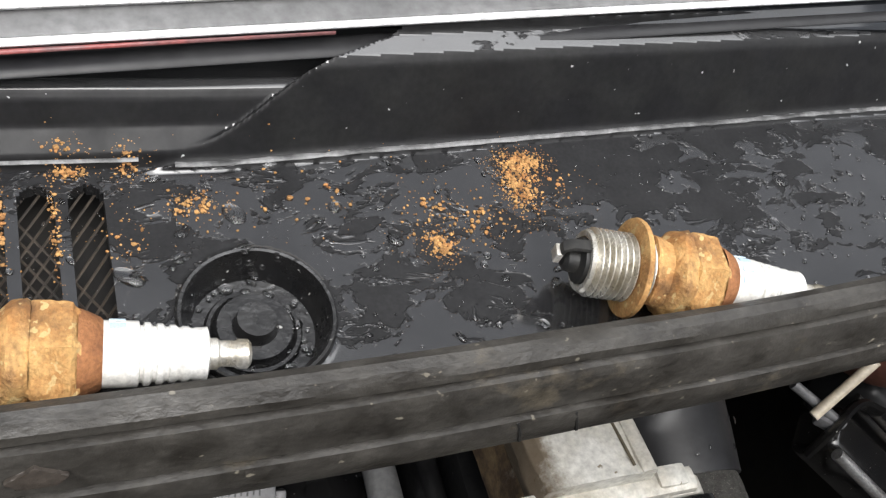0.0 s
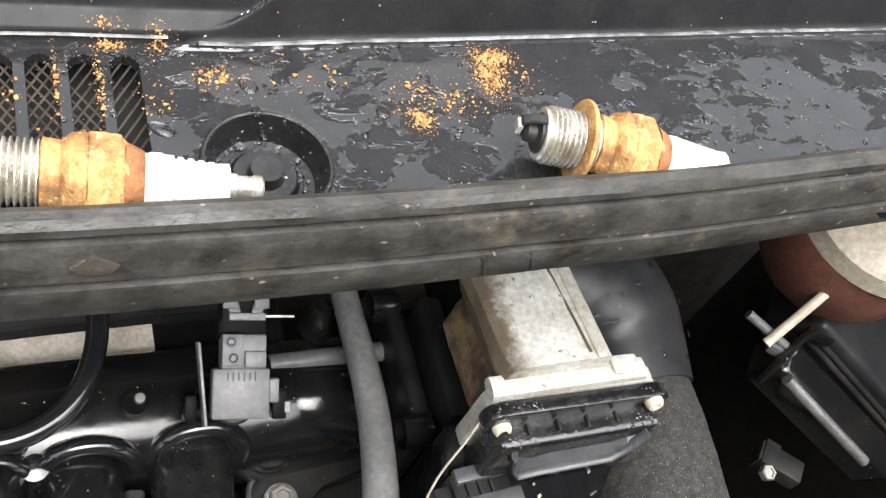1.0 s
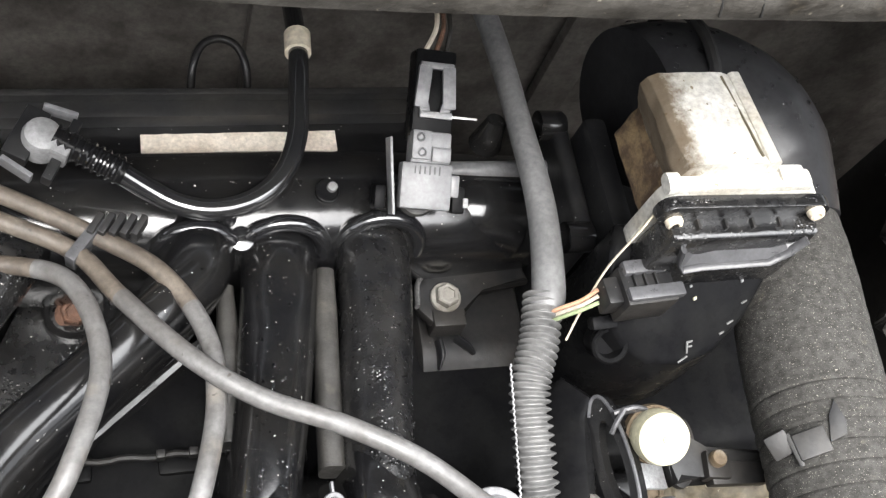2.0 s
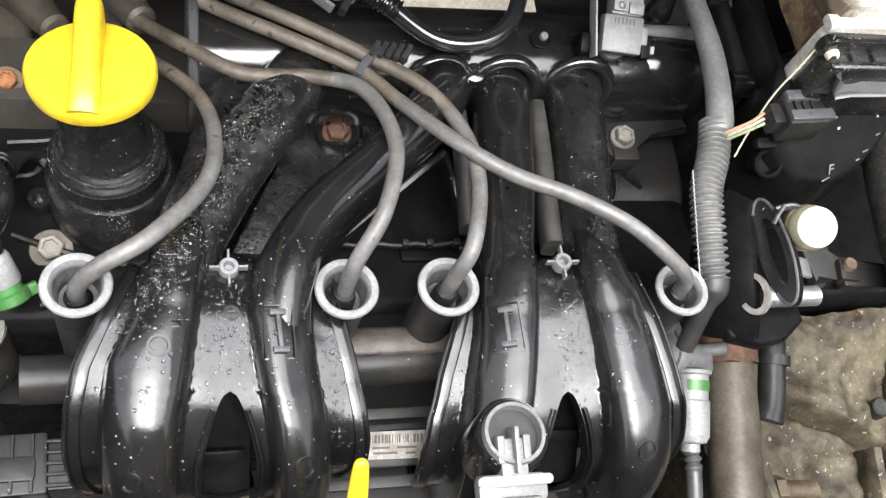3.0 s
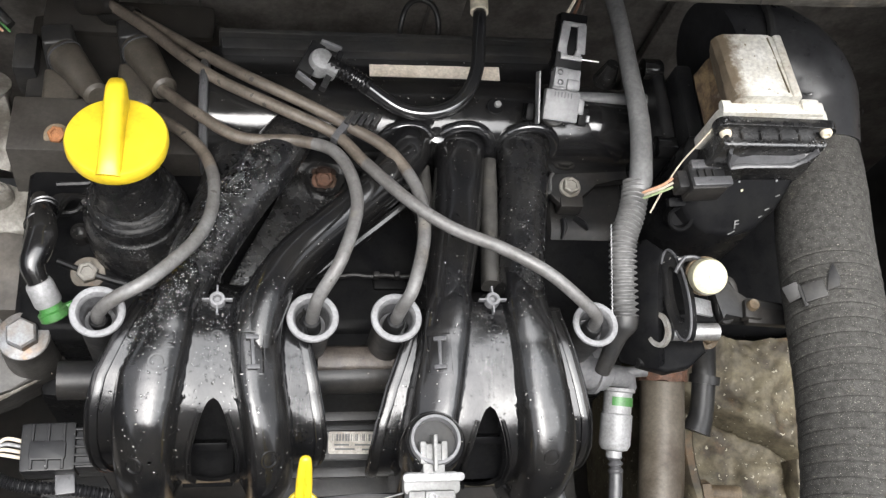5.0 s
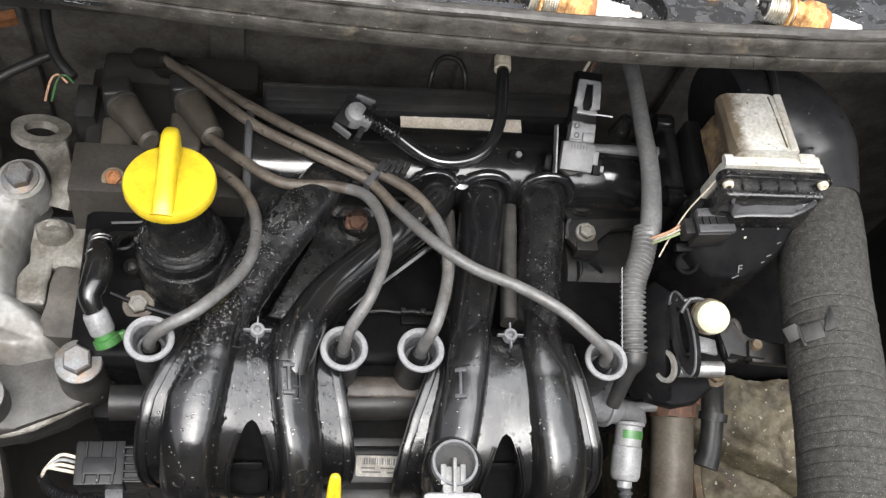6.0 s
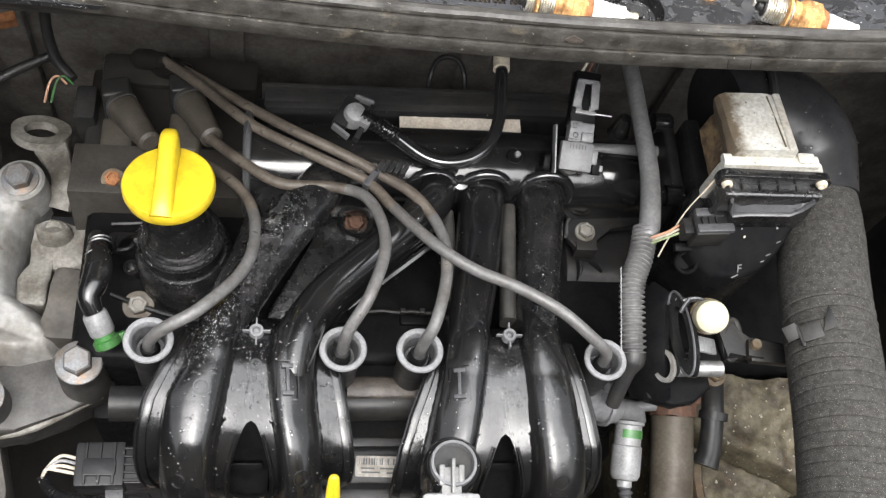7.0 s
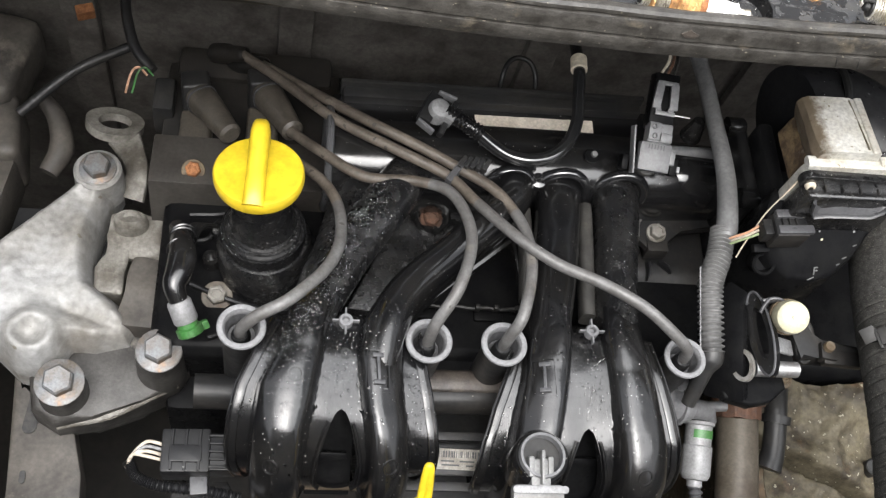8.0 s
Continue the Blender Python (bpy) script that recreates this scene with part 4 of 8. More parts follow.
        block(bm, (0.0018, 0.015, 0.0016), m, 0.0003)
        for s in (-1, 1):
            block(bm, (0.0072, 0.0026, 0.0018), m @ pose(0, s * 0.0085, 0), 0.0004)
        part("moulded_mark", bm, "lip_grey", t, "moulded mark, coloured grey for its lit edges")
    for x, y, w, h in ((-0.110, 0.021, 0.012, 0.003), (-0.110, 0.010, 0.012, 0.008), (-0.111, 0.0, 0.012, 0.004), (-0.111, -0.022, 0.016, 0.003), (-0.062, 0.109, 0.014, 0.006), (0.0625, 0.08, 0.022, 0.018), (-0.0625, -0.024, 0.0135, 0.024), (0.0445, -0.0215, 0.0135, 0.024)):
        bm = bmesh.new()
        o, i = rounded(0, 0, w, h, 0.001), rounded(0, 0, w - 0.0012, h - 0.0012, 0.0006)
        vo, vi, lo = ([bm.verts.new(on_top(x + p[0], y + p[1], d).translation) for p in q] for q, d in ((o, 0.0009), (i, 0.0009), (o, -0.001)))
        for k in range(len(o)):
            q = (k + 1) % len(o)
            bm.faces.new((vo[k], vo[q], vi[q], vi[k]))
            bm.faces.new((lo[k], lo[q], vo[q], vo[k]))
        part("moulded_frame", bm, "plastic", t)
    # ribs between the middle runners
    for pts, w in (([(0.0925, 0.1215, -0.030), (0.090, 0.10, -0.0285), (0.0872, 0.07, -0.0265), (0.084, 0.03, -0.024)], 0.0052),
                   ([(0.049, 0.119, -0.037), (0.0485, 0.09, -0.039), (0.047, 0.05, -0.042)], 0.0046)):
        bm = bmesh.new()
        sweep(bm, glide(pts, 8), [w * 0.8] + [w] * 3, [0.006, 0.008, 0.008], 14, power=3.2)
        part("rib", bm, "rib", t, "flat dusty grey-brown rib")
    bm = bmesh.new()
    a, b = Vector((-0.022, 0.052, -0.062)), Vector((0.043, 0.104, -0.056))
    sweep(bm, [a, b], 0.0025, 0.006, 8, power=4)
    sweep(bm, [b, Vector((0.052, 0.06, -0.064))], 0.002, 0.006, 8, power=4)
    part("brace", bm, "plastic", t)
    bm = bmesh.new()
    plate(bm, [(-0.082, 0.04), (-0.05, 0.10), (-0.03, 0.15), (0.035, 0.15), (0.035, 0.11), (-0.03, 0.052), (-0.055, 0.03)], -0.085, -0.067, 0.002)
    part("gusset", bm, "plastic_wet", t)
    bm = bmesh.new()
    lathe(bm, [(0.0105, -0.002), (0.0105, 0.0035), (0.0125, 0.004), (0.0135, 0.003), (0.0135, -0.002)], pose(-0.0145, 0.124, -0.067), 36)
    part("bolt_rim", bm, "plastic", t)
    for x in (-0.0865, 0.0785):
        bm = bmesh.new()
        block(bm, (0.03, 0.06, 0.006), pose(x, -0.055, -0.055, 35), 0.002)
        block(bm, (0.022, 0.005, 0.004), pose(x, -0.061, -0.049, 35), 0.001)
        part("keyhole_back", bm, "satin_black", t, "dull inner wall behind the keyhole")
    # hole on the plenum with a pale plug, and small dowel
    bm = bmesh.new()
    lathe(bm, [(0, 0.0), (0.0056, 0.0), (0.0056, 0.0010), (0.0050, 0.0012), (0.0044, 0.0002), (0, 0.0001)], pose(0.0955, 0.155, -0.0135, 12), 24)
    hole = part("hole_rim", bm, "satin_black", t)
    bm = bmesh.new()
    lathe(bm, [(0, 0.002), (0.002, 0.0018), (0.0024, 0.0008), (0.0024, -0.001)], pose(0.0975, 0.1562, -0.0122, 16), 16)
    part("hole_plug", bm, "pale_grey", hole, "pale plug in the hole")
    # nozzle stub on the side
    bm = bmesh.new()
    sweep(bm, [Vector((0.155, 0.1695, -0.021)), Vector((0.2255, 0.1705, -0.021))], 0.0046, None, 16)
    part("side_pipe", bm, "sensor", t)
    bm = bmesh.new()
    sweep(bm, glide([(0.152, 0.160, -0.036), (0.166, 0.157, -0.036), (0.19, 0.156, -0.042)], 6), [0.010, 0.019, 0.0235], None, 24)
    part("side_boss", bm, "plastic", t)
    return t


intake_manifold()

# sticker on the plenum
bm = bmesh.new()
rows = []
for i in range(25):
    x = 0.0165 + 0.0935 * i / 24
    row = []
    for j in range(5):
        y = 0.1895 + 0.0150 * j / 4 + (0.0006 * noise.noise(Vector((x * 200, j, 0))) if j in (0, 4) else 0) + 0.03 * (x - 0.05)
        row.append(bm.verts.new((x, y, -0.0420 + 0.0003 * noise.noise(Vector((x * 60, y * 60, 0))))))
    rows.append(row)
for a, b in zip(rows, rows[1:]):
    for j in range(4):
        bm.faces.new((a[j], b[j], b[j + 1], a[j + 1]))
solid("paper_sticker", bm, "label", "worn blank cream sticker on the intake plenum", "sticker")

# ---- ignition: collars, leads, coil ----
RINGS = [(-0.145, 0.0, 0.010, 0.0148), (-0.028, 0.003, -0.007, 0.0152), (0.021, 0.003, -0.007, 0.0152), (0.145, 0.0, -0.010, 0.0145)]


def plug_collar():
    t = thing("plug_collar", "grey rubber collar round a spark plug well", "collar", group="spark plug collars")
    bm = bmesh.new()
    lathe(bm, [(0.0100, -0.0042), (0.0108, -0.0015), (0.0116, -0.0002), (0.0128, 0.0), (0.0146, -0.0002), (0.0152, -0.0012), (0.0148, -0.0032), (0.0138, -0.0045), (0.0132, -0.006),
               (0.0112, -0.007), (0.0104, -0.006)], seg=40, close=True)
    part("rim", bm, "ring", t, local=True)
    bm = bmesh.new()
    lathe(bm, [(0.0102, -0.0040), (0.0095, -0.009), (0.0088, -0.0105), (0.0085, -0.016), (0.0062, -0.0165), (0.006, -0.03), (0, -0.03)], seg=36)
    part("funnel", bm, "well", t, "dark funnel inside the collar", local=True)
    bm = bmesh.new()
    lathe(bm, [(0.0128, -0.004), (0.012, -0.012), (0.0115, -0.09), (0, -0.09)], seg=28)
    part("tube", bm, "plastic_dull", t, local=True)
    return t


first = plug_collar()
first.location = RINGS[0][:3]
first.scale = [RINGS[0][3] / 0.0152] * 3
for x, y, z, r in RINGS[1:]:
    c = copy_thing(first, pose(x, y, z))
    c.scale = [r / 0.0152] * 3


def ignition_lead(pts, mats):
    t = thing("ignition_lead", "grey rubber ignition lead, dusty brown near the coil", "ignition lead", pts[-1], "ignition leads")
    ln = glide(pts, 12)
    cut = int(len(ln) * mats)
    bm = bmesh.new()
    sweep(bm, ln[: cut + 1], 0.0038, None, 16)
    part("dusty_length", bm, "lead_dirty", t)
    bm = bmesh.new()
    sweep(bm, ln[cut:], 0.0039, None, 16)
    part("cable", bm, "lead", t)
    e, d = ln[-1], (ln[-1] - ln[-4]).normalized()
    bm = bmesh.new()
    lathe(bm, [(0.0037, -0.003), (0.0050, -0.002), (0.0060, 0.002), (0.0062, 0.014), (0, 0.014)], along(e, e + Vector((0, 0, -1))), 20)
    part("plug_boot", bm, "matte_black", t, "black boot in the well")
    # Coil ends are coloured near black, as if lost in shadow.
    if ln[0].y > 0.2:
        bm = bmesh.new()
        lathe(bm, [(0.0040, -0.006), (0.0054, -0.004), (0.0060, 0.0), (0.0064, 0.018), (0.0078, 0.022), (0.0080, 0.04), (0, 0.04)], along(ln[0], ln[0] * 2 - ln[2] + Vector((0, 0, -0.004))), 20)
        part("coil_boot", bm, "bay", t, "boot at the coil, coloured dark for the shadow there")
    return t


ignition_lead([(-0.1395, 0.165, -0.05), (-0.112, 0.140, -0.03), (-0.092, 0.114, -0.019), (-0.0855, 0.082, -0.006), (-0.092, 0.047, 0.010), (-0.115, 0.015, 0.024),
               (-0.135, 0.004, 0.019), (-0.1445, 0.001, 0.006), (-0.146, 0.0005, -0.006)], 0.3)
ignition_lead([(-0.121, 0.170, -0.034), (-0.097, 0.141, -0.015), (-0.070, 0.121, -0.008), (-0.035, 0.119, -0.006), (-0.012, 0.104, 0.005), (-0.0025, 0.068, 0.015),
               (-0.013, 0.028, 0.024), (-0.026, 0.008, 0.010), (-0.0285, 0.003, -0.014)], 0.42)
ignition_lead([(-0.145, 0.243, -0.055), (-0.115, 0.215, -0.040), (-0.091, 0.188, -0.021), (-0.064, 0.1635, -0.0065), (-0.033, 0.147, -0.005), (-0.002, 0.1295, -0.005),
               (0.021, 0.111, -0.001), (0.036, 0.082, 0.004), (0.037, 0.049, 0.013), (0.028, 0.013, 0.018), (0.0222, 0.004, 0.003), (0.0212, 0.003, -0.014)], 0.6)
ignition_lead([(-0.16, 0.247, -0.05), (-0.133, 0.221, -0.040), (-0.091, 0.170, -0.0135), (-0.048, 0.1425, -0.005), (-0.013, 0.1245, -0.005), (0.005, 0.099, 0.004),
               (0.029, 0.068, 0.0155), (0.053, 0.049, 0.019), (0.081, 0.036, 0.021), (0.108, 0.021, 0.020), (0.130, 0.006, 0.012), (0.142, 0.001, 0.0), (0.145, 0.0, -0.016)], 0.42)
t = thing("lead_clip", "small black plastic clip that ties two ignition leads", "clip", (-0.006, 0.128, -0.006))
bm = bmesh.new()
block(bm, (0.0048, 0.022, 0.0095), pose(-0.0075, 0.1275, -0.005, 0, 0, -35), 0.001)
part("clip_strap", bm, "lip_grey", t, "worn grey strap")
for s in range(5):
    bm = bmesh.new()
    block(bm, (0.0028, 0.010, 0.0065), pose(-0.0035 + s * 0.0042, 0.1335 - s * 0.0004, -0.0015, 0, 0, -30), 0.0005)
    part("clip_tooth", bm, "plastic_dull", t)
bm = bmesh.new()
block(bm, (0.020, 0.005, 0.004), pose(0.0045, 0.1325, -0.004, 0, 0, -5), 0.0008)
part("clip_body", bm, "plastic_dull", t)


def coil_pack():
    t = thing("ignition_coil", "dusty black ignition coil pack with rubber boots", "ignition coil", (-0.17, 0.2, -0.1))
    bm = bmesh.new()
    block(bm, (0.14, 0.045, 0.05), pose(-0.150, 0.158, -0.092, -8), 0.002)
    part("bracket_plate", bm, "coil_plate", t)
    bm = bmesh.new()
    block(bm, (0.135, 0.075, 0.06), pose(-0.15, 0.225, -0.115), 0.006)
    block(bm, (0.12, 0.03, 0.02), pose(-0.15, 0.26, -0.09), 0.006)
    part("body", bm, "bay", t)
    for tip, base in (((-0.163, 0.171, -0.046), (-0.190, 0.213, -0.060)), ((-0.119, 0.171, -0.036), (-0.141, 0.217, -0.055))):
        a, b = Vector(base), Vector(tip)
        bm = bmesh.new()
        sweep(bm, glide([a.lerp(b, 0.02), a.lerp(b, 0.16), a.lerp(b, 0.35) + Vector((0, 0, 0.001)), a.lerp(b, 0.75), b.lerp(a, 0.08)], 6),
              [0.0108, 0.0116, 0.0106, 0.0088, 0.0074], [0.010, 0.0112, 0.0102, 0.0084, 0.0074], 20, first=(0, 0, 1), power=2.5)
        c = b
        sweep(bm, [b - (b - a).normalized() * 0.009, b - (b - a).normalized() * 0.008, c - (b - a).normalized() * 0.002, c], [0.0072, 0.0084, 0.0084, 0.006], None, 16)
        boot = part("boot", bm, "boot", t, "dusty brown-black rubber boot")
        bm = bmesh.new()
        block(bm, (0.024, 0.034, 0.05), pose(a.x - 0.001, a.y - 0.022, a.z - 0.036), 0.004, 3)
        part("tower", bm, "boot", t)
        bm = bmesh.new()
        block(bm, (0.023, 0.021, 0.05), pose(a.x - 0.002, a.y + 0.005, a.z - 0.017, -14, 0, 10), 0.003, 3, 0.9)
        part("terminal_cap", bm, "plastic_dull", t)
        bm = bmesh.new()
        d = (b - a).normalized()
        sweep(bm, [a.lerp(b, 0.1), a.lerp(b, 0.125)], 0.0122, 0.0117, 20, power=2.5)
        part("boot_lip", bm, "lip_grey", boot, "worn grey lip of the boot")
    bm = bmesh.new()
    block(bm, (0.016, 0.03, 0.035), pose(-0.217, 0.222, -0.09), 0.004)
    part("coil_plug", bm, "plastic_dull", t)
    for x, mt in ((-0.222, "green"), (-0.2265, "wire_o")):
        bm = bmesh.new()
        sweep(bm, glide([(x - 0.002, 0.226, -0.058), (x - 0.008, 0.2285, -0.052), (x - 0.013, 0.224, -0.054), (x - 0.016, 0.210, -0.06)], 6), 0.0009, None, 8)
        part("wire", bm, mt, t)
    return t


coil_pack()
hex_bolt("rusty_bolt", "rusty hex bolt on the coil bracket", (-0.189, 0.151, -0.066), (0, -0.25, 1), 0.010, 0.004, 0.0085, "rusty", wmat="stain")
t = hex_bolt("rusty_bolt", "rusty red hex bolt in the manifold gusset", (-0.0145, 0.124, -0.068), (0, -0.15, 1), 0.011, 0.005, 0.0085, "rust_dark")
hex_bolt("flange_bolt", "grey flange bolt on a black bracket", (0.158, 0.120, -0.060), (0, -0.1, 1), 0.0105, 0.005, 0.0078, "cast_grey")
hex_bolt("flange_bolt", "small zinc flange bolt with an oil-stained washer on the cam cover", (-0.166, 0.0625, -0.0885), (0, -0.15, 1), 0.012, 0.005, 0.011, "cast_grey", wmat="pipe")


# ---- oil filler ----
def oil_filler():
    t = thing("oil_filler_neck", "black oil filler neck with ribbed foot", "filler neck", (-0.137, 0.097, -0.09))
    bm = bmesh.new()
    m = along((-0.136, 0.0953, -0.046), (-0.1395, 0.0995, 0.012))
    lathe(bm, [(0.0285, -0.02), (0.0285, 0.002), (0.0275, 0.004), (0.0255, 0.004), (0.0255, 0.008), (0.0245, 0.009), (0.0225, 0.009), (0.0225, 0.014), (0.0215, 0.016),
               (0.0205, 0.018), (0.0198, 0.042), (0.021, 0.052), (0, 0.052)], m, 40)
    lathe(bm, [(0.036, -0.06), (0.033, -0.014), (0.030, -0.010), (0, -0.010)], m, 40)
    part("neck", bm, "plastic_wet", t)
    bm = bmesh.new()
    for r, z in ((0.0283, 0.003), (0.0252, 0.007), (0.0222, 0.012)):
        lathe(bm, [(r - 0.0007, z), (r, z + 0.0008), (r + 0.0007, z), (r, z - 0.0008)], m, 48, close=True)
    part("rib_ring", bm, "gloss", t)
    c = thing("yellow_oil_cap", "bright yellow plastic oil filler cap with a raised grip", "oil cap", (-0.1405, 0.101, 0.02))
    m = along((-0.1405, 0.1035, 0.014), (-0.1410, 0.1060, 0.0295))
    bm = bmesh.new()
    lathe(bm, [(0, -0.010), (0.0262, -0.007), (0.0272, -0.005), (0.0285, -0.005), (0.0292, -0.002), (0.0292, 0.0024), (0.0282, 0.0042), (0.0262, 0.0048),
               (0.0245, 0.0042), (0.012, 0.0055), (0, 0.006)], m, 64)
    part("disc", bm, "yellow", c)
    bm = bmesh.new()
    g = [(-0.1430, 0.0765, 0.0185), (-0.1425, 0.084, 0.0195), (-0.142, 0.102, 0.0205), (-0.1415, 0.118, 0.0215), (-0.141, 0.1265, 0.022), (-0.141, 0.131, 0.020)]
    sweep(bm, glide(g, 6), [0.0072, 0.0068, 0.0064, 0.0064, 0.0066, 0.0052], [0.006, 0.0085, 0.011, 0.0135, 0.0135, 0.0105], 20, power=3.4)
    part("grip", bm, "yellow", c)
    return t


oil_filler()


# ---- throttle body and cover ----
def throttle_body():
    t = thing("throttle_assembly", "weathered cast aluminium throttle body with brown staining", "throttle body", (0.235, 0.13, 0.03))
    bm = bmesh.new()
    # half-round casting seen from above
    rows = []
    for i, y in enumerate(np.linspace(0.106, 0.152, 80)):
        k = i / 79
        w = 0.0215 - 0.0002 * k
        top = 0.0885 - 0.004 * k
        cx = 0.2345 - 0.003 * k
        prof = [(-w * 0.1, 0.03), (-w * 0.5, 0.05), (-w * 0.86, 0.066), (-w, 0.076), (-w * 0.95, top - 0.004), (-w * 0.8, top - 0.0012), (0, top), (w * 0.55, top), (w * 0.9, top - 0.0025), (w, top - 0.010), (w, 0.03)]
        prof = [(a[0] + (b[0] - a[0]) * q / 8, a[1] + (b[1] - a[1]) * q / 8) for a, b in zip(prof, prof[1:]) for q in range(8)] + [prof[-1]]
        rows.append([bm.verts.new((cx + x + 0.0008 * noise.noise(Vector((y * 90, z * 90, x * 50))), y, z + 0.0007 * noise.noise(Vector((y * 120, x * 120, 0))))) for x, z in prof])
    for a, b in zip(rows, rows[1:]):
        for j in range(len(a) - 1):
            bm.faces.new((a[j], a[j + 1], b[j + 1], b[j]))
    bm.faces.new(rows[0])
    bm.faces.new(rows[-1])
    part("casting", bm, "stained_alloy", t, angle=50)
    bm = bmesh.new()
    sweep(bm, [Vector((0.2515, 0.106, 0.0862)), Vector((0.2495, 0.152, 0.0822))], 0.003, 0.003, 10, power=3)
    part("edge_rib", bm, "alloy", t)
    bm = bmesh.new()
    sweep(bm, glide([(0.2462, 0.109, 0.0884), (0.2445, 0.128, 0.0866), (0.2425, 0.150, 0.0846)], 6), 0.0006, 0.0005, 8)
    part("cast_seam", bm, "gearbox", t, "dark seam along the casting")
    # stained joint face between casting and intake side
    bm = bmesh.new()
    block(bm, (0.005, 0.044, 0.024), pose(0.2175, 0.130, 0.052, 0, 6, 0), 0.002)
    roughen(bm, 0.0012, 140)
    part("joint_face", bm, "rust_stain", t, "ochre-stained joint face", angle=60)
    # upright flange and gasket edge
    bm = bmesh.new()
    m = pose(0, 0.1035, 0, 90)
    plate(bm, rounded(0.2445, 0.052, 0.072, 0.048, 0.009), -0.0035, 0.0035, 0.001, m=m)
    sweep(bm, [Vector((0.208, 0.1045, 0.0755)), Vector((0.272, 0.1045, 0.0775))], 0.0045, 0.003, 10, power=3)
    block(bm, (0.012, 0.008, 0.006), pose(0.2635, 0.106, 0.0785), 0.002)
    part("flange", bm, "alloy", t, "pale cast flange")
    # black intake-side adapter
    bm = bmesh.new()
    block(bm, (0.012, 0.060, 0.085), pose(0.226, 0.152, -0.034), 0.004)
    part("adapter", bm, "matte_black", t)
    bm = bmesh.new()
    block(bm, (0.009, 0.072, 0.09), pose(0.2125, 0.156, -0.047), 0.004, 3)
    part("mounting_flange", bm, "matte_black", t, "glossy black mounting flange")
    for y, z in ((0.124, -0.006), (0.186, -0.006)):
        bm = bmesh.new()
        lathe(bm, [(0.0075, 0.0), (0.0075, 0.012), (0.006, 0.014), (0, 0.014)], pose(0.202, y, z, 0, 90, 0), 20)
        part("lug", bm, "plastic", t)
    c = thing("sensor_cover", "black plastic throttle sensor cover with ribs and two screws", "sensor cover", (0.243, 0.09, 0.0))
    bm = bmesh.new()
    m = pose(0, 0.0965, 0, 90)
    plate(bm, rounded(0.2445, 0.068, 0.078, 0.015, 0.006), -0.003, 0.003, 0.001, m=m)
    out = [(0.211, 0.066), (0.277, 0.068), (0.279, 0.035), (0.275, 0.0), (0.272, -0.03), (0.260, -0.055), (0.244, -0.062), (0.228, -0.058), (0.216, -0.035), (0.2095, 0.01)]
    plate(bm, out, -0.002, 0.012, 0.003, 3, m=m)
    housing = part("housing", bm, "plastic_wet", c)
    bm = bmesh.new()
    # raised lip with a bent lower edge
    lip = [(0.2165, 0.0825, 0.062), (0.2190, 0.0815, 0.052), (0.2225, 0.0805, 0.0475), (0.230, 0.0800, 0.051), (0.2605, 0.0802, 0.0525), (0.2675, 0.0815, 0.058), (0.272, 0.083, 0.066)]
    pl = [Vector(p) for p in lip]
    sweep(bm, pl, 0.0011, 0.0022, 8, first=(0, -1, 0))
    top = [Vector((0.2165 + 0.0555 * k / 6, 0.0935, 0.0655)) for k in range(7)]
    for i in range(6):
        f = [pl[i] , pl[i + 1], top[i + 1], top[i]]
        vs = [bm.verts.new(v) for v in f]
        bm.faces.new(vs)
    part("lip", bm, "lip_grey", c, "charcoal lip with a folded edge")
    for k in range(4):
        bm = bmesh.new()
        x = 0.2225 + 0.0125 * k
        block(bm, (0.0012, 0.0045, 0.004), pose(x, 0.0905, 0.0665), 0.0004)
        part("rib", bm, "cover", housing)
    # rounded body below the lip, its top falling away to the front
    bm = bmesh.new()
    plate(bm, [(0.200, 0.084), (0.203, 0.073), (0.211, 0.065), (0.224, 0.0585), (0.242, 0.057), (0.257, 0.061), (0.270, 0.072), (0.281, 0.090), (0.286, 0.104), (0.283, 0.113), (0.207, 0.110), (0.201, 0.098)],
          -0.06, 0.0, 0.003, 3)
    slope = lambda y: min(max(0.0, y - 0.060) * 1.05, 0.034)
    for v in bm.verts:
        if v.co.z > -0.03:
            v.co.z += slope(v.co.y)
    lower = part("body", bm, "satin_black", c, "rounded satin black lower body")
    tilt = 46
    cu = bpy.data.curves.new("letter", "FONT")
    cu.body, cu.size, cu.extrude, cu.align_x, cu.align_y = "F", 0.0085, 0.0003, "CENTER", "CENTER"
    ob = new("moulded_letter", cu)
    cu.materials.append(M["pale_grey"])
    ob.parent = c
    ob.matrix_basis = pose(0.2435, 0.0625, slope(0.0625) + 0.0012, tilt, 0, 8)
    ob.location = Vector(ob.location) - Vector(c.location)
    for x, y, w, h, mt in ((0.241, 0.0585, 0.006, 0.0006, "pale_grey"), (0.263, 0.0705, 0.004, 0.0008, "pale_grey"), (0.2595, 0.067, 0.003, 0.0008, "pale_grey"), (0.2685, 0.077, 0.0035, 0.0007, "pale_grey"),
                           (0.243, 0.079, 0.0018, 0.0014, "cream"), (0.2655, 0.084, 0.0014, 0.0013, "conn_grey"), (0.240, 0.083, 0.0012, 0.001, "conn_grey")):
        bm = bmesh.new()
        block(bm, (w, h, 0.0006), pose(x, y, slope(y) + 0.0004, tilt, 0, 25), 0.0)
        part("worn_mark", bm, mt, lower)
    for x, z in ((0.213, 0.066), (0.276, 0.0715)):
        s = thing("cover_screw", "pale brass screw in the sensor cover", "screw", (x, 0.093, z), "cover screws")
        bm = bmesh.new()
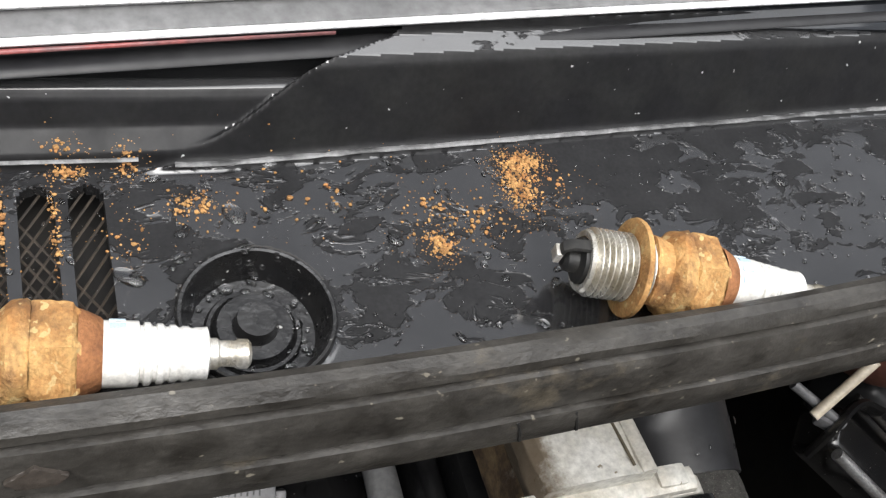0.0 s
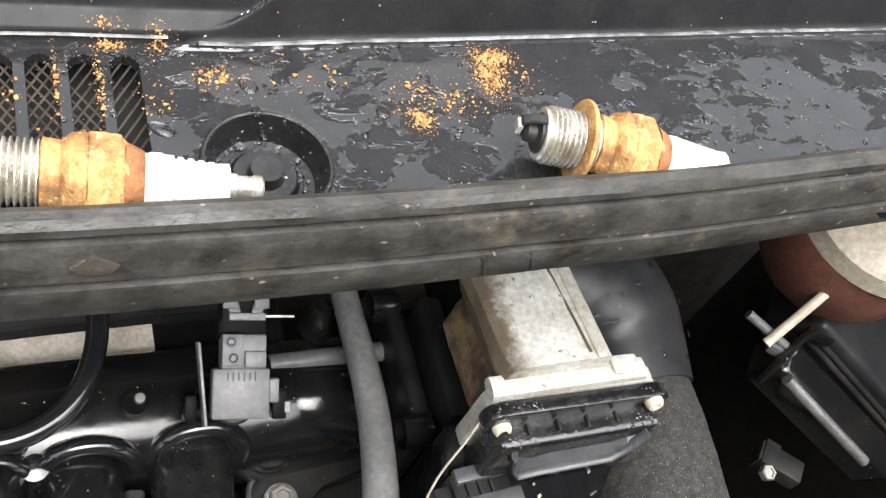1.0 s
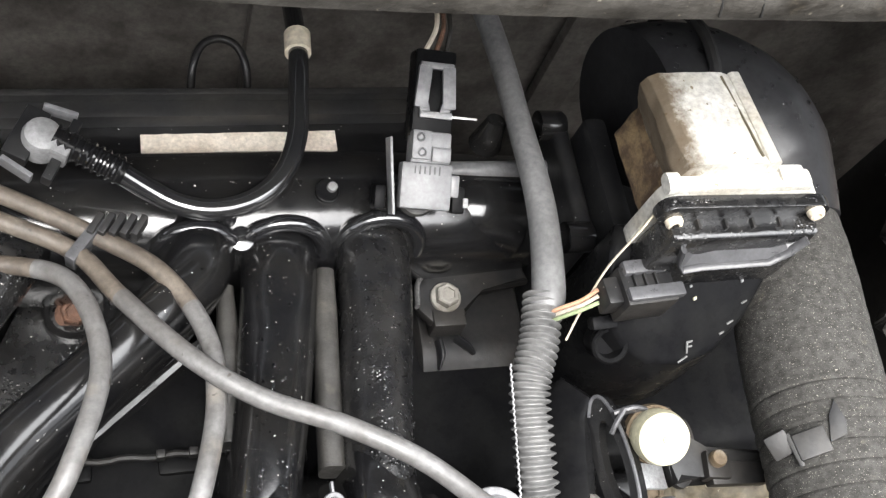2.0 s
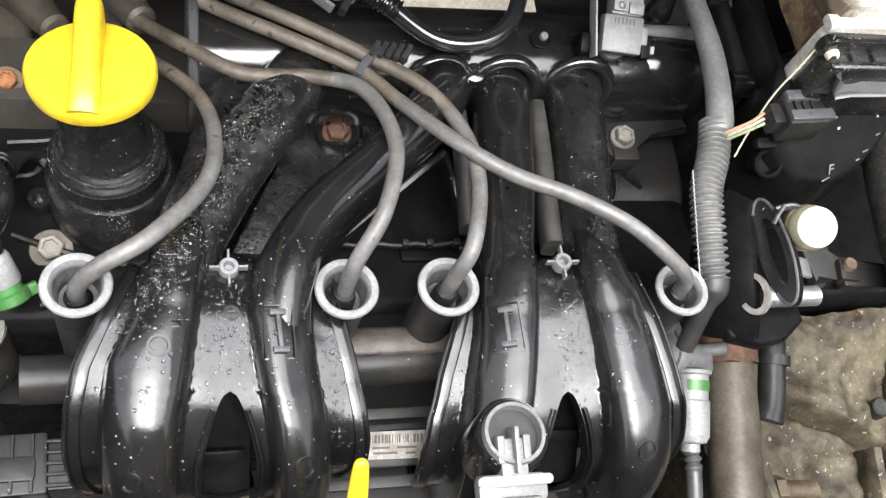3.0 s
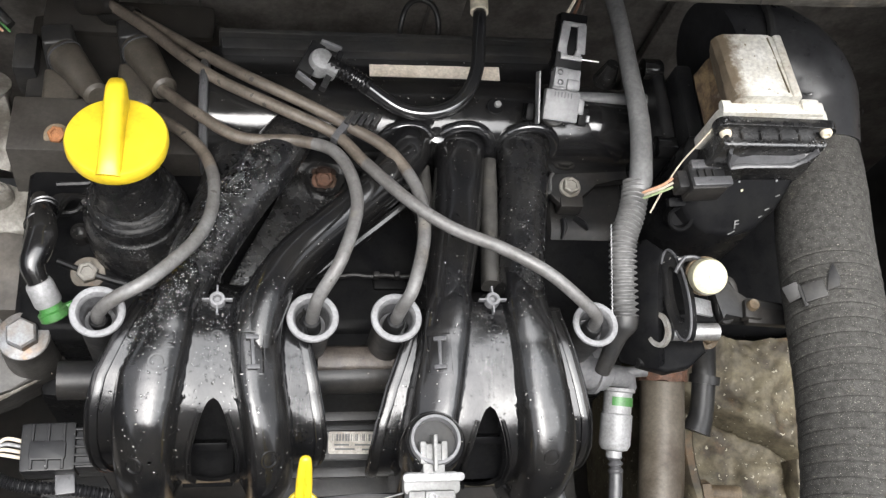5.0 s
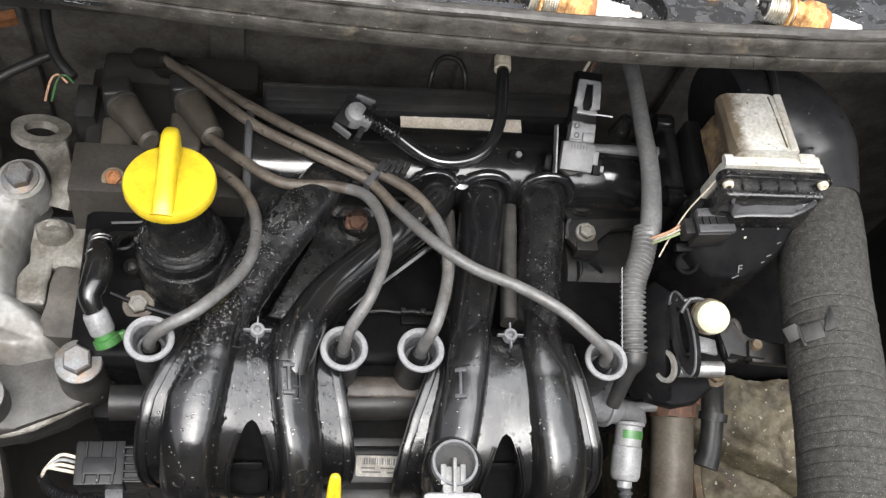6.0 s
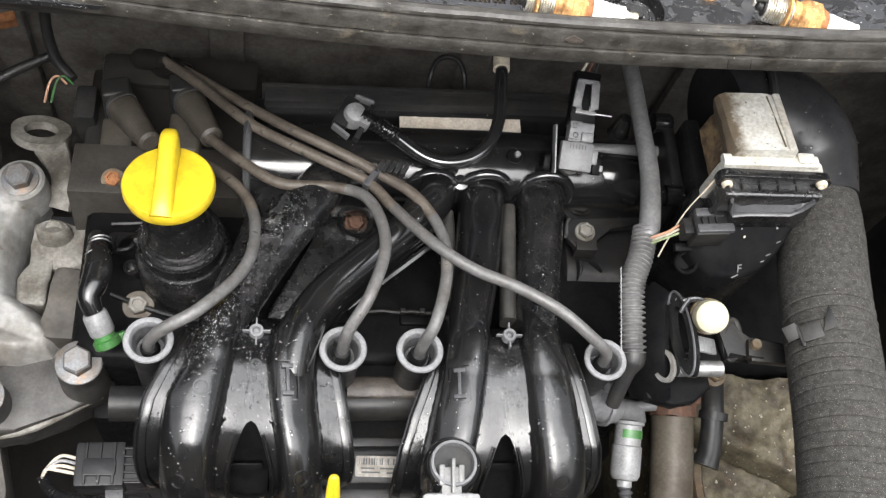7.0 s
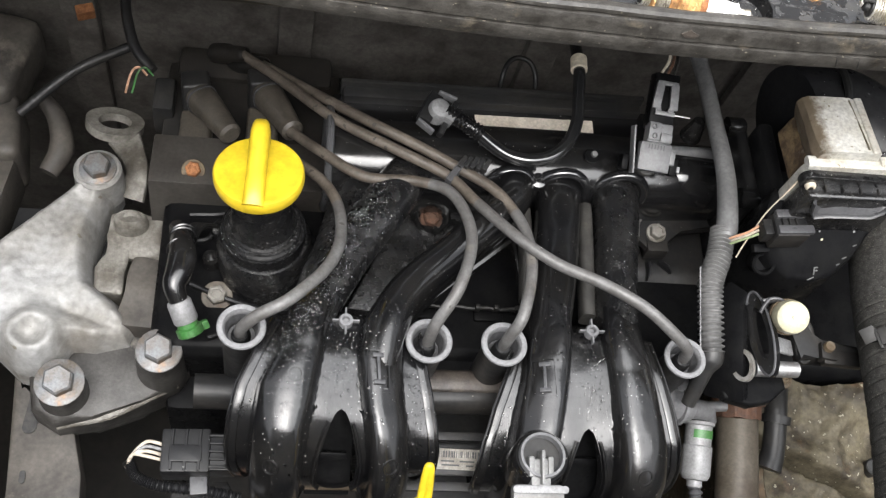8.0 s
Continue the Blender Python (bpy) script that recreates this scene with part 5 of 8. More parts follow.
        lathe(bm, [(0, 0.0008), (0.0014, 0.0008), (0.0018, 0.0022), (0.0029, 0.002), (0.0036, 0.0006), (0.0036, -0.002), (0, -0.002)], along((x, 0.0925, z), (x, 0.0, z + 0.015)), 20)
        part("screw_head", bm, "clear", s)


throttle_body()
hex_bolt("flange_bolt", "pale nut on the throttle adapter", (0.2265 - 0.006, 0.135, -0.018), (-0.3, -0.8, 0.5), 0.009, 0.006)


def sensor_plug():
    t = thing("throttle_connector", "dark grey throttle connector with salmon and green wires", "connector", (0.212, 0.08, 0.03))
    bm = bmesh.new()
    block(bm, (0.024, 0.018, 0.018), pose(0.2125, 0.080, 0.028, 0, 0, 4), 0.0015)
    block(bm, (0.008, 0.012, 0.012), pose(0.198, 0.079, 0.028, 0, 0, 4), 0.0015)
    shell = part("shell", bm, "cover", t)
    for y, z in ((0.0872, 0.0375), (0.0755, 0.0370)):
        bm = bmesh.new()
        block(bm, (0.026, 0.0062, 0.0045), pose(0.2145, y, z, 0, 0, 4), 0.0012)
        part("latch_bar", bm, "lip_grey", shell, "worn grey latch bar")
    for k in range(3):
        bm = bmesh.new()
        block(bm, (0.0012, 0.014, 0.003), pose(0.206 + 0.005 * k, 0.080, 0.0372, 0, 0, 4), 0.0004)
        part("latch_rib", bm, "cover", shell)
    bm = bmesh.new()
    lathe(bm, [(0.0085, -0.012), (0.0085, 0.0), (0.0075, 0.001), (0.006, 0.0), (0.0055, -0.006), (0, -0.006)], pose(0.206, 0.066, 0.004, 35, -10, 0), 20)
    block(bm, (0.012, 0.006, 0.006), pose(0.2005, 0.0735, 0.012, 20, 0, 4), 0.0015)
    part("socket", bm, "satin_black", t)
    for k, mt in enumerate(("wire_o", "wire_w", "wire_g")):
        bm = bmesh.new()
        sweep(bm, glide([(0.193, 0.0815 - 0.0025 * k, 0.029 - 0.001 * k), (0.188, 0.080 - 0.002 * k, 0.022), (0.182, 0.081 - 0.002 * k, 0.012), (0.176, 0.082 - 0.002 * k, 0.0)], 5), 0.0009, None, 8)
        part("wire", bm, mt, t)
    bm = bmesh.new()
    sweep(bm, glide([(0.2095, 0.100, 0.067), (0.203, 0.094, 0.055), (0.196, 0.088, 0.036), (0.190, 0.078, 0.016), (0.186, 0.07, 0.004)], 6), 0.0005, 0.0014, 8, power=3)
    part("tie_strip", bm, "clear", t, "thin pale tie strip")


sensor_plug()


def ridged(bm, line, r, pitch_n, depth, seg=20, tall=None):
    """A hose with rings along it."""
    n = len(line)
    radii = [r + depth * math.cos(2 * math.pi * pitch_n * i / (n - 1)) for i in range(n)]
    return sweep(bm, line, radii, radii, seg)


t = thing("wiring_loom", "grey sleeved wiring loom running into dusty corrugated conduit", "wiring loom", (0.175, 0.09, 0.0))
bm = bmesh.new()
sweep(bm, glide([(0.190, 0.31, -0.03), (0.190, 0.27, -0.013), (0.1905, 0.23, -0.005), (0.1895, 0.181, 0.001), (0.188, 0.134, 0.006), (0.1825, 0.094, 0.006), (0.179, 0.085, 0.003)], 8),
      [0.0062, 0.0062, 0.0062, 0.0062, 0.0068, 0.0075, 0.008], None, 18)
part("sleeve", bm, "grey_hose", t)
bm = bmesh.new()
ridged(bm, glide([(0.1795, 0.09, 0.004), (0.174, 0.07, 0.002), (0.167, 0.052, -0.001), (0.1655, 0.03, -0.006), (0.166, 0.006, -0.014)], 72),
       0.0077, 26, 0.0013, 20)
part("conduit", bm, "corr", t, "dusty grey corrugated conduit")
bm = bmesh.new()
sweep(bm, glide([(0.166, 0.008, -0.014), (0.1655, 0.002, -0.017), (0.163, -0.004, -0.024), (0.158, -0.02, -0.045)], 8), [0.0088, 0.0088, 0.006, 0.005], None, 16)
part("taped_end", bm, "plastic_dull", t, "taped end of the conduit")
bm = bmesh.new()
sweep(bm, [Vector((0.1575 + 0.0003 * math.sin(k * 1.8) - 0.001 * (k / 90), 0.06 - 0.058 * k / 90, 0.006 - 0.018 * k / 90)) for k in range(91)], 0.00045, None, 6)
part("cord", bm, "conn_grey", t, "thin pale twisted cord")


# ---- pressure sensor, purge pipe ----
def pressure_sensor():
    t = thing("pressure_sensor", "grey manifold pressure sensor with a clipped connector", "sensor", (0.134, 0.143, -0.015))
    face = pose(0.134, 0.143, 0.010, 30, 0, -6)

    def put(name, size, at, mat, bevel=0.0012, label="", rz=0, under=None):
        bm = bmesh.new()
        block(bm, size, face @ pose(*at, 0, 0, rz), bevel)
        return part(name, bm, mat, under or t, label)
    body = put("sensor_body", (0.0232, 0.0205, 0.008), (0, 0, -0.004), "sensor", 0.0015)
    neck = put("sensor_neck", (0.0180, 0.0140, 0.010), (0.0006, 0.0170, -0.0035), "sensor")
    put("neck_step", (0.0085, 0.0125, 0.0030), (-0.0042, 0.0178, 0.0028), "sensor", 0.0006, under=neck)
    put("neck_ledge", (0.0085, 0.0065, 0.0022), (0.0050, 0.0140, 0.0024), "sensor", 0.0006, under=neck)
    plug = put("plug", (0.0185, 0.040, 0.014), (0.0008, 0.0400, -0.008), "satin_black", 0.002)
    for k in (-1, 1):
        put("clip_prong", (0.0060, 0.0185, 0.003), (0.0010 + k * 0.0058, 0.0432, 0.0005), "sensor", 0.0008, "worn grey locking prong", k * 4, plug)
        put("prong_foot", (0.0045, 0.0050, 0.0028), (0.0010 + k * 0.0046, 0.0335, 0.0002), "sensor", 0.0006, rz=-k * 14, under=plug)
    put("clip_bar", (0.0145, 0.0030, 0.003), (0.0014, 0.0310, 0.0015), "conn_grey", 0.0006, under=plug)
    put("clip_top", (0.0150, 0.0030, 0.003), (0.0010, 0.0525, 0.000), "sensor", 0.0006, under=plug)
    put("clip_rod", (0.0120, 0.0011, 0.0011), (0.0150, 0.0312, -0.001), "steel", 0.0003, under=plug)
    put("guard", (0.0012, 0.034, 0.010), (-0.0150, 0.0036, -0.007), "conn_grey", 0.0004, rz=6)
    put("guard_foot", (0.0050, 0.011, 0.012), (-0.0190, -0.0060, -0.012), "satin_black", 0.0015)
    put("side_lug", (0.0042, 0.010, 0.006), (0.0138, 0.0010, -0.006), "sensor", 0.0010)
    put("side_foot", (0.0060, 0.012, 0.010), (0.0165, -0.0050, -0.010), "satin_black", 0.0012)
    # Pale chip paints the highlight on the black side foot.
    put("foot_glint", (0.0024, 0.0045, 0.003), (0.0195, -0.0060, -0.005), "conn_grey", 0.0006, "pale chip standing in for a highlight on the foot")
    for k in (0, 1):
        bm = bmesh.new()
        lathe(bm, [(0.0011, 0.0), (0.0015, 0.0006), (0.0021, 0.0), (0.0021, -0.001)], face @ pose(-0.0050 + 0.001 * k, 0.0210 - 0.0065 * k, 0.0045), 14)
        part("moulded_dot", bm, "sensor", neck)
    for k in range(6):
        put("worn_print", (0.0006, 0.0032 + 0.0006 * (k % 2), 0.0004), (-0.0055 + 0.0022 * k, 0.0070, 0.0001), "ink", 0.0, under=body)
    bm = bmesh.new()
    lathe(bm, [(0, 0), (0.0092, 0), (0.0092, 0.012), (0.0080, 0.0135), (0, 0.0135)], face @ pose(-0.001, -0.0045, -0.024), 24)
    part("foot", bm, "carbon", t)
    for k, mt in enumerate(("wire_w", "rust_dark", "bay")):
        bm = bmesh.new()
        a, b = face @ Vector((-0.004 + 0.005 * k, 0.058, -0.006)), face @ Vector((0.0005 + 0.003 * k, 0.072, -0.004))
        sweep(bm, glide([a, b, b + Vector((0.004, 0.03, -0.01)), b + Vector((0.006, 0.06, -0.03))], 5), 0.0011, None, 8)
        part("wire", bm, mt, t)


pressure_sensor()

t = thing("purge_pipe", "glossy black bent vapour pipe with a grey quick connector", "pipe", (0.03, 0.15, 0.0))
bm = bmesh.new()
sweep(bm, glide([(-0.017, 0.161, 0.017), (0.0, 0.1545, 0.012), (0.016, 0.1475, 0.004), (0.030, 0.1415, 0.0), (0.045, 0.139, 0.0), (0.061, 0.144, 0.0), (0.074, 0.156, 0.001),
                 (0.0815, 0.174, 0.003), (0.084, 0.195, 0.005), (0.086, 0.218, 0.006), (0.087, 0.25, 0.0)], 8), 0.0046, None, 18)
part("tube", bm, "gloss", t)
bm = bmesh.new()
sweep(bm, [Vector((0.0858, 0.2165, 0.0062)), Vector((0.0868, 0.228, 0.005))], 0.0062, None, 16)
part("hose_end", bm, "clear", t, "tan hose end")
bm = bmesh.new()
d = Vector((0.9, -0.42, -0.25)).normalized()
ln = [Vector((-0.018, 0.1625, 0.018)) + d * s for s in np.linspace(0.0, 0.03, 40)]
sweep(bm, ln, [0.0055 + 0.0008 * math.cos(k * 1.6) for k in range(40)], None, 14)
part("barb", bm, "plastic", t)
bm = bmesh.new()
m = pose(-0.0225, 0.1625, 0.017, 0, 12, -24)
lathe(bm, [(0, 0.0), (0.0068, 0.0), (0.0076, 0.0008), (0.0078, 0.010), (0.007, 0.0125), (0.004, 0.014), (0, 0.0142)], m @ pose(0, 0, -0.0075, 0, 0, 0), 24)
block(bm, (0.008, 0.011, 0.011), m @ pose(0.008, 0, 0), 0.0015)
coupling = part("connector_body", bm, "conn_grey", t, "pale grey quick connector")
bm = bmesh.new()
block(bm, (0.010, 0.024, 0.007), m @ pose(-0.006, 0.0, -0.003), 0.0012)
block(bm, (0.004, 0.030, 0.006), m @ pose(0.0085, 0.0, -0.003), 0.0008)
part("retainer", bm, "matte_black", t)
for k in (-1, 1):
    bm = bmesh.new()
    block(bm, (0.0135, 0.0022, 0.006), m @ pose(0.002 * k - 0.001, 0.0155 * k, -0.002, 0, 0, 10 * k), 0.0006)
    part("release_tab", bm, "sensor", coupling)

t = thing("brake_line_loop", "black looped wire bracket on the bulkhead", "bracket", (0.058, 0.25, -0.06))
bm = bmesh.new()
sweep(bm, glide([(0.043, 0.236, -0.075), (0.044, 0.252, -0.056), (0.049, 0.263, -0.05), (0.058, 0.267, -0.049), (0.067, 0.263, -0.05), (0.0715, 0.252, -0.056), (0.072, 0.236, -0.075)], 6), 0.0022, None, 10)
part("loop", bm, "cover", t)

t = thing("vacuum_elbow", "small black rubber elbow with ribbed collar", "hose fitting", (0.176, 0.2, -0.02))
bm = bmesh.new()
ridged(bm, [Vector((0.1805, 0.187, z)) for z in np.linspace(-0.055, -0.018, 24)], 0.0145, 3, 0.0016, 28)
part("collar", bm, "lip_grey", t, "scuffed grey ribbed collar")
bm = bmesh.new()
sweep(bm, [Vector((0.1805, 0.187, -0.024)), Vector((0.181, 0.188, -0.012)), Vector((0.1812, 0.189, -0.006))], [0.0085, 0.006, 0.0045], None, 16)
part("spout", bm, "plastic", t)
bm = bmesh.new()
plate(bm, [(0.143, 0.129), (0.160, 0.137), (0.2, 0.148), (0.205, 0.128), (0.178, 0.126), (0.168, 0.112), (0.150, 0.108), (0.144, 0.115)], -0.068, -0.061, 0.002)
block(bm, (0.0165, 0.009, 0.014), pose(0.1585, 0.1095, -0.0665), 0.0012)
bk = solid("loom_bracket", bm, "cover", "black plastic bracket for the loom", "bracket")
bm = bmesh.new()
sweep(bm, glide([(0.143, 0.116, -0.060), (0.146, 0.130, -0.060), (0.158, 0.1365, -0.060), (0.18, 0.1415, -0.06), (0.2, 0.148, -0.060)], 6), 0.0013, 0.003, 8)
solid("bracket_lip", bm, "steel", "bare upturned lip of the loom bracket", "bracket")

# ---- air duct, ribbed hose, lever bracket ----
t = thing("air_duct", "smooth grey-black intake duct elbow with rain drops", "air duct", (0.33, 0.14, 0.0))
bm = bmesh.new()
ln = [Vector((0.266 + 0.056 * math.cos(a), 0.145 + 0.052 * math.sin(a), -0.004)) for a in np.linspace(radians(105), 0, 30)]
sweep(bm, ln + [Vector((0.3215, 0.128, -0.007))], [0.041, 0.043, 0.0445, 0.044, 0.0415, 0.0365, 0.0295], None, 40)
part("elbow", bm, "elbow", t)
bm = bmesh.new()
sweep(bm, [Vector((0.276, 0.198, 0.0)) + Vector((0, 0.045 * math.cos(a), 0.0435 * math.sin(a))) for a in np.linspace(0, 2 * math.pi, 40)], 0.003, 0.003, 8, first=(1, 0, 0))
part("band", bm, "plastic_dull", t)

t = thing("ribbed_air_hose", "dusty dark grey ribbed air hose beside the engine", "air hose", (0.29, 0.0, 0.0))
ctrl = [(0.3220, 0.142, -0.008), (0.3185, 0.100, -0.008), (0.3105, 0.055, -0.006), (0.3045, 0.01, -0.003), (0.2985, -0.04, 0.0), (0.2915, -0.09, 0.0), (0.281, -0.14, -0.002), (0.262, -0.2, -0.01), (0.245, -0.28, -0.03)]
bm = bmesh.new()
ln = glide(ctrl, 90)
n = len(ln)
rad = [0.0312 - 0.0035 * math.exp(-i / 70) - (0.0002 if i < n * 0.3 else 0.0009) * max(0, math.cos(2 * math.pi * 42 * i / n)) ** 8 + 0.0004 * noise.noise(Vector((i * 0.05, 0, 0))) for i in range(n)]
sweep(bm, ln, rad, None, 32)
part("hose", bm, "hose", t)
bm = bmesh.new()
sweep(bm, ln[246:253], 0.0314, None, 32)
part("clamp_band", bm, "hose", t)
t = thing("hose_clip", "dull black plastic clip holding the ribbed hose", "clip", (0.28, 0.02, 0.02))
bm = bmesh.new()
block(bm, (0.014, 0.0115, 0.007), pose(0.2805, 0.0115, 0.0165, 0, -34, 8), 0.0012)
part("clasp", bm, "plastic_dull", t)
bm = bmesh.new()
block(bm, (0.0100, 0.0110, 0.006), pose(0.2705, 0.0145, 0.0085, 12, -40, 18), 0.0012)
block(bm, (0.0022, 0.0150, 0.004), pose(0.2742, 0.0105, 0.0125, 0, -40, 12), 0.0006)
part("clasp_tab", bm, "plastic_dull", t)
bm = bmesh.new()
plate(bm, [(-0.004, -0.008), (0.0035, -0.005), (0.0045, 0.001), (0.001, 0.011), (-0.0025, 0.004)], -0.0015, 0.0022, 0.0008, m=pose(0.2905, 0.0170, 0.0225, 0, -26, -8))
part("clasp_leaf", bm, "plastic_dull", t)
bm = bmesh.new()
block(bm, (0.026, 0.0075, 0.004), pose(0.2800, 0.0140, 0.0135, 0, -34, 8), 0.001)
part("clasp_base", bm, "satin_black", t)
bm = bmesh.new()
plate(bm, [(0.243, 0.012), (0.262, 0.015), (0.296, 0.010), (0.300, 0.022), (0.262, 0.027), (0.252, 0.030), (0.250, 0.048), (0.242, 0.05), (0.238, 0.04)], -0.046, -0.034, 0.003)
part("arm", bm, "plastic_dull", t)
bm = bmesh.new()
sweep(bm, [Vector((0.2495 + 0.0068 * math.cos(a), 0.0265 + 0.0135 * math.sin(a) + 0.004 * math.cos(a), -0.038 + 0.003 * math.sin(a))) for a in np.linspace(0, 2 * math.pi, 33)], 0.0022, 0.0026, 8, power=3)
part("loop", bm, "cover", t, "slotted black loop")
bm = bmesh.new()
block(bm, (0.030, 0.011, 0.008), pose(0.275, 0.0135, -0.036, 4, 0, -4), 0.0015)
block(bm, (0.012, 0.013, 0.009), pose(0.2635, 0.0175, -0.034, 0, 0, -8), 0.0015)
part("latch_block", bm, "cover", t)
bm = bmesh.new()
lathe(bm, [(0, 0.004), (0.0034, 0.004), (0.004, 0.003), (0.004, 0.0)], pose(0.2625, 0.0195, -0.0295), 16)
part("stud_end", bm, "stain", t, "small rusty stud end")


def lever_bracket():
    t = thing("selector_bracket", "glossy black steel bracket with oblong holes", "bracket", (0.2, 0.01, -0.03))
    # standing ring plate with an oblong hole
    e1, e2, o = Vector((0.5, -0.05, 0.86)).normalized(), Vector((-0.05, 1, 0.02)).normalized(), Vector((0.196, 0.014, 0.003))
    nr = e1.cross(e2).normalized()

    def annulus(ra, rb, ha, hb, thick, centre):
        bm = bmesh.new()
        k = 48
        rows = []
        for rr, h in (((ra, rb), 0), ((ra, rb), 1), ((ha, hb), 1), ((ha, hb), 0)):
            rows.append([bm.verts.new(centre + e1 * rr[0] * math.cos(2 * math.pi * i / k) + e2 * rr[1] * math.sin(2 * math.pi * i / k) + nr * thick * (h - 0.5)) for i in range(k)])
        rows.append(rows[0])
        for p, q in zip(rows, rows[1:]):
            for i in range(k):
                bm.faces.new((p[i], p[(i + 1) % k], q[(i + 1) % k], q[i]))
        return bm

    part("ring_plate", annulus(0.0092, 0.0305, 0.0046, 0.0190, 0.005, o), "plastic", t, angle=30)
    bm = bmesh.new()
    sweep(bm, [o + nr * 0.0024 + e1 * 0.0086 * math.cos(a) + e2 * 0.0296 * math.sin(a) for a in np.linspace(-2.3, 2.3, 40)], 0.0009, 0.0009, 8)
    part("worn_or_lit_edge", bm, "lip_grey", t, "bright worn edge of the ring")
    # dark wall to the side and below
    bm = bmesh.new()
    sweep(bm, glide([(0.190, 0.050, -0.004), (0.183, 0.040, -0.012), (0.178, 0.022, -0.018), (0.178, 0.0, -0.026), (0.183, -0.016, -0.038)], 8), [0.010, 0.015, 0.019, 0.019, 0.016], [0.004, 0.006, 0.006, 0.006, 0.006],
          16, first=(0.85, 0, -0.5), power=3)
    part("wall", bm, "satin_black", t)
    bm = bmesh.new()
    plate(bm, [(0.183, 0.052), (0.196, 0.056), (0.205, 0.050), (0.203, 0.030), (0.206, 0.012), (0.224, 0.002), (0.225, -0.012), (0.212, -0.022), (0.196, -0.025), (0.178, -0.02), (0.174, 0.0), (0.176, 0.03)], -0.04, -0.030, 0.003, 3)
    part("back_plate", bm, "satin_black", t)
    bm = bmesh.new()
    block(bm, (0.054, 0.030, 0.018), pose(0.201, 0.008, -0.050, 0, 0, -3), 0.006, 3)
    part("foot", bm, "plastic", t)
    part("small_ring", annulus(0.0085, 0.0115, 0.0058, 0.0085, 0.003, Vector((0.185, -0.004, -0.010))), "bolt", t, "bright worn oval ring", angle=30)
    bm = bmesh.new()
    sweep(bm, [Vector((0.197, -0.0025, -0.019)), Vector((0.2295, -0.0015, -0.021))], 0.0056, None, 18)
    part("pivot_pin", bm, "steel", t, "bright steel pivot pin")
    bm = bmesh.new()
    block(bm, (0.017, 0.011, 0.003), pose(0.2165, 0.011, -0.010, 0, 25, 0), 0.001)
    part("tab", bm, "steel", t, "bright steel tab")
    s = thing("selector_cable_end", "cream plastic ball-joint cap on the selector cable", "cable end", (0.208, 0.019, 0.02))
    bm = bmesh.new()
    lathe(bm, [(0, 0.006), (0.0012, 0.006), (0.0016, 0.0052), (0.0075, 0.0052), (0.0105, 0.003), (0.0115, -0.002), (0.0108, -0.012), (0.009, -0.016), (0, -0.016)],
          along((0.2095, 0.0193, 0.020), (0.178, -0.05, 0.17)) @ Matrix.Diagonal((1.0, 1.0, 0.95, 1)), 32)
    part("cap", bm, "cream", s)
    for name, line, w in (("arm", [(0.212, 0.0315, 0.012), (0.203, 0.0335, 0.0155), (0.194, 0.0325, 0.0135)], 0.0030), ("arm_tab", [(0.1985, 0.0335, 0.0155), (0.1945, 0.0290, 0.0140), (0.1925, 0.0255, 0.0115)], 0.0034)):
        bm = bmesh.new()
        sweep(bm, glide(line, 6), w, 0.0011, 8, first=(0, 1, 0), power=4)
        part(name, bm, "lip_grey", s, "worn grey bent arm")
    bm = bmesh.new()
    lathe(bm, [(0.0112, -0.0150), (0.0122, -0.0140), (0.0122, -0.0090), (0.0112, -0.0080)], along((0.2095, 0.0193, 0.020), (0.178, -0.05, 0.17)), 28)
    part("worn_collar", bm, "stain", s, "brown worn collar behind the cap")


lever_bracket()

# coolant pipe with rusty collar, breather pipe
t = thing("coolant_pipe", "oily brown steel coolant pipe with a rusty collar", "pipe", (0.23, -0.02, -0.16))
bm = bmesh.new()
sweep(bm, glide([(0.241, 0.02, -0.135), (0.238, -0.01, -0.138), (0.233, -0.05, -0.142), (0.226, -0.09, -0.146), (0.21, -0.15, -0.16)], 6), 0.0165, None, 24)
part("tube", bm, "pipe", t)
bm = bmesh.new()
sweep(bm, [Vector((0.2405, 0.026, -0.126)), Vector((0.2395, 0.012, -0.132)), Vector((0.239, 0.0105, -0.132)), Vector((0.2385, 0.000, -0.135))], [0.021, 0.021, 0.0185, 0.018], None, 12)
roughen(bm, 0.0012, 120)
part("collar", bm, "rust_dark", t, angle=60)
t = thing("rubber_hose", "thin black rubber hose beside the coolant pipe", "hose", (0.275, 0.0, -0.15))
bm = bmesh.new()
sweep(bm, glide([(0.270, 0.035, -0.12), (0.276, 0.01, -0.14), (0.273, -0.02, -0.15), (0.268, -0.034, -0.155)], 6), [0.0095, 0.009, 0.009, 0.011], None, 16)
sweep(bm, [Vector((0.277, 0.006, -0.142)), Vector((0.276, -0.0, -0.144))], 0.0115, None, 16)
part("tube", bm, "plastic_dull", t)


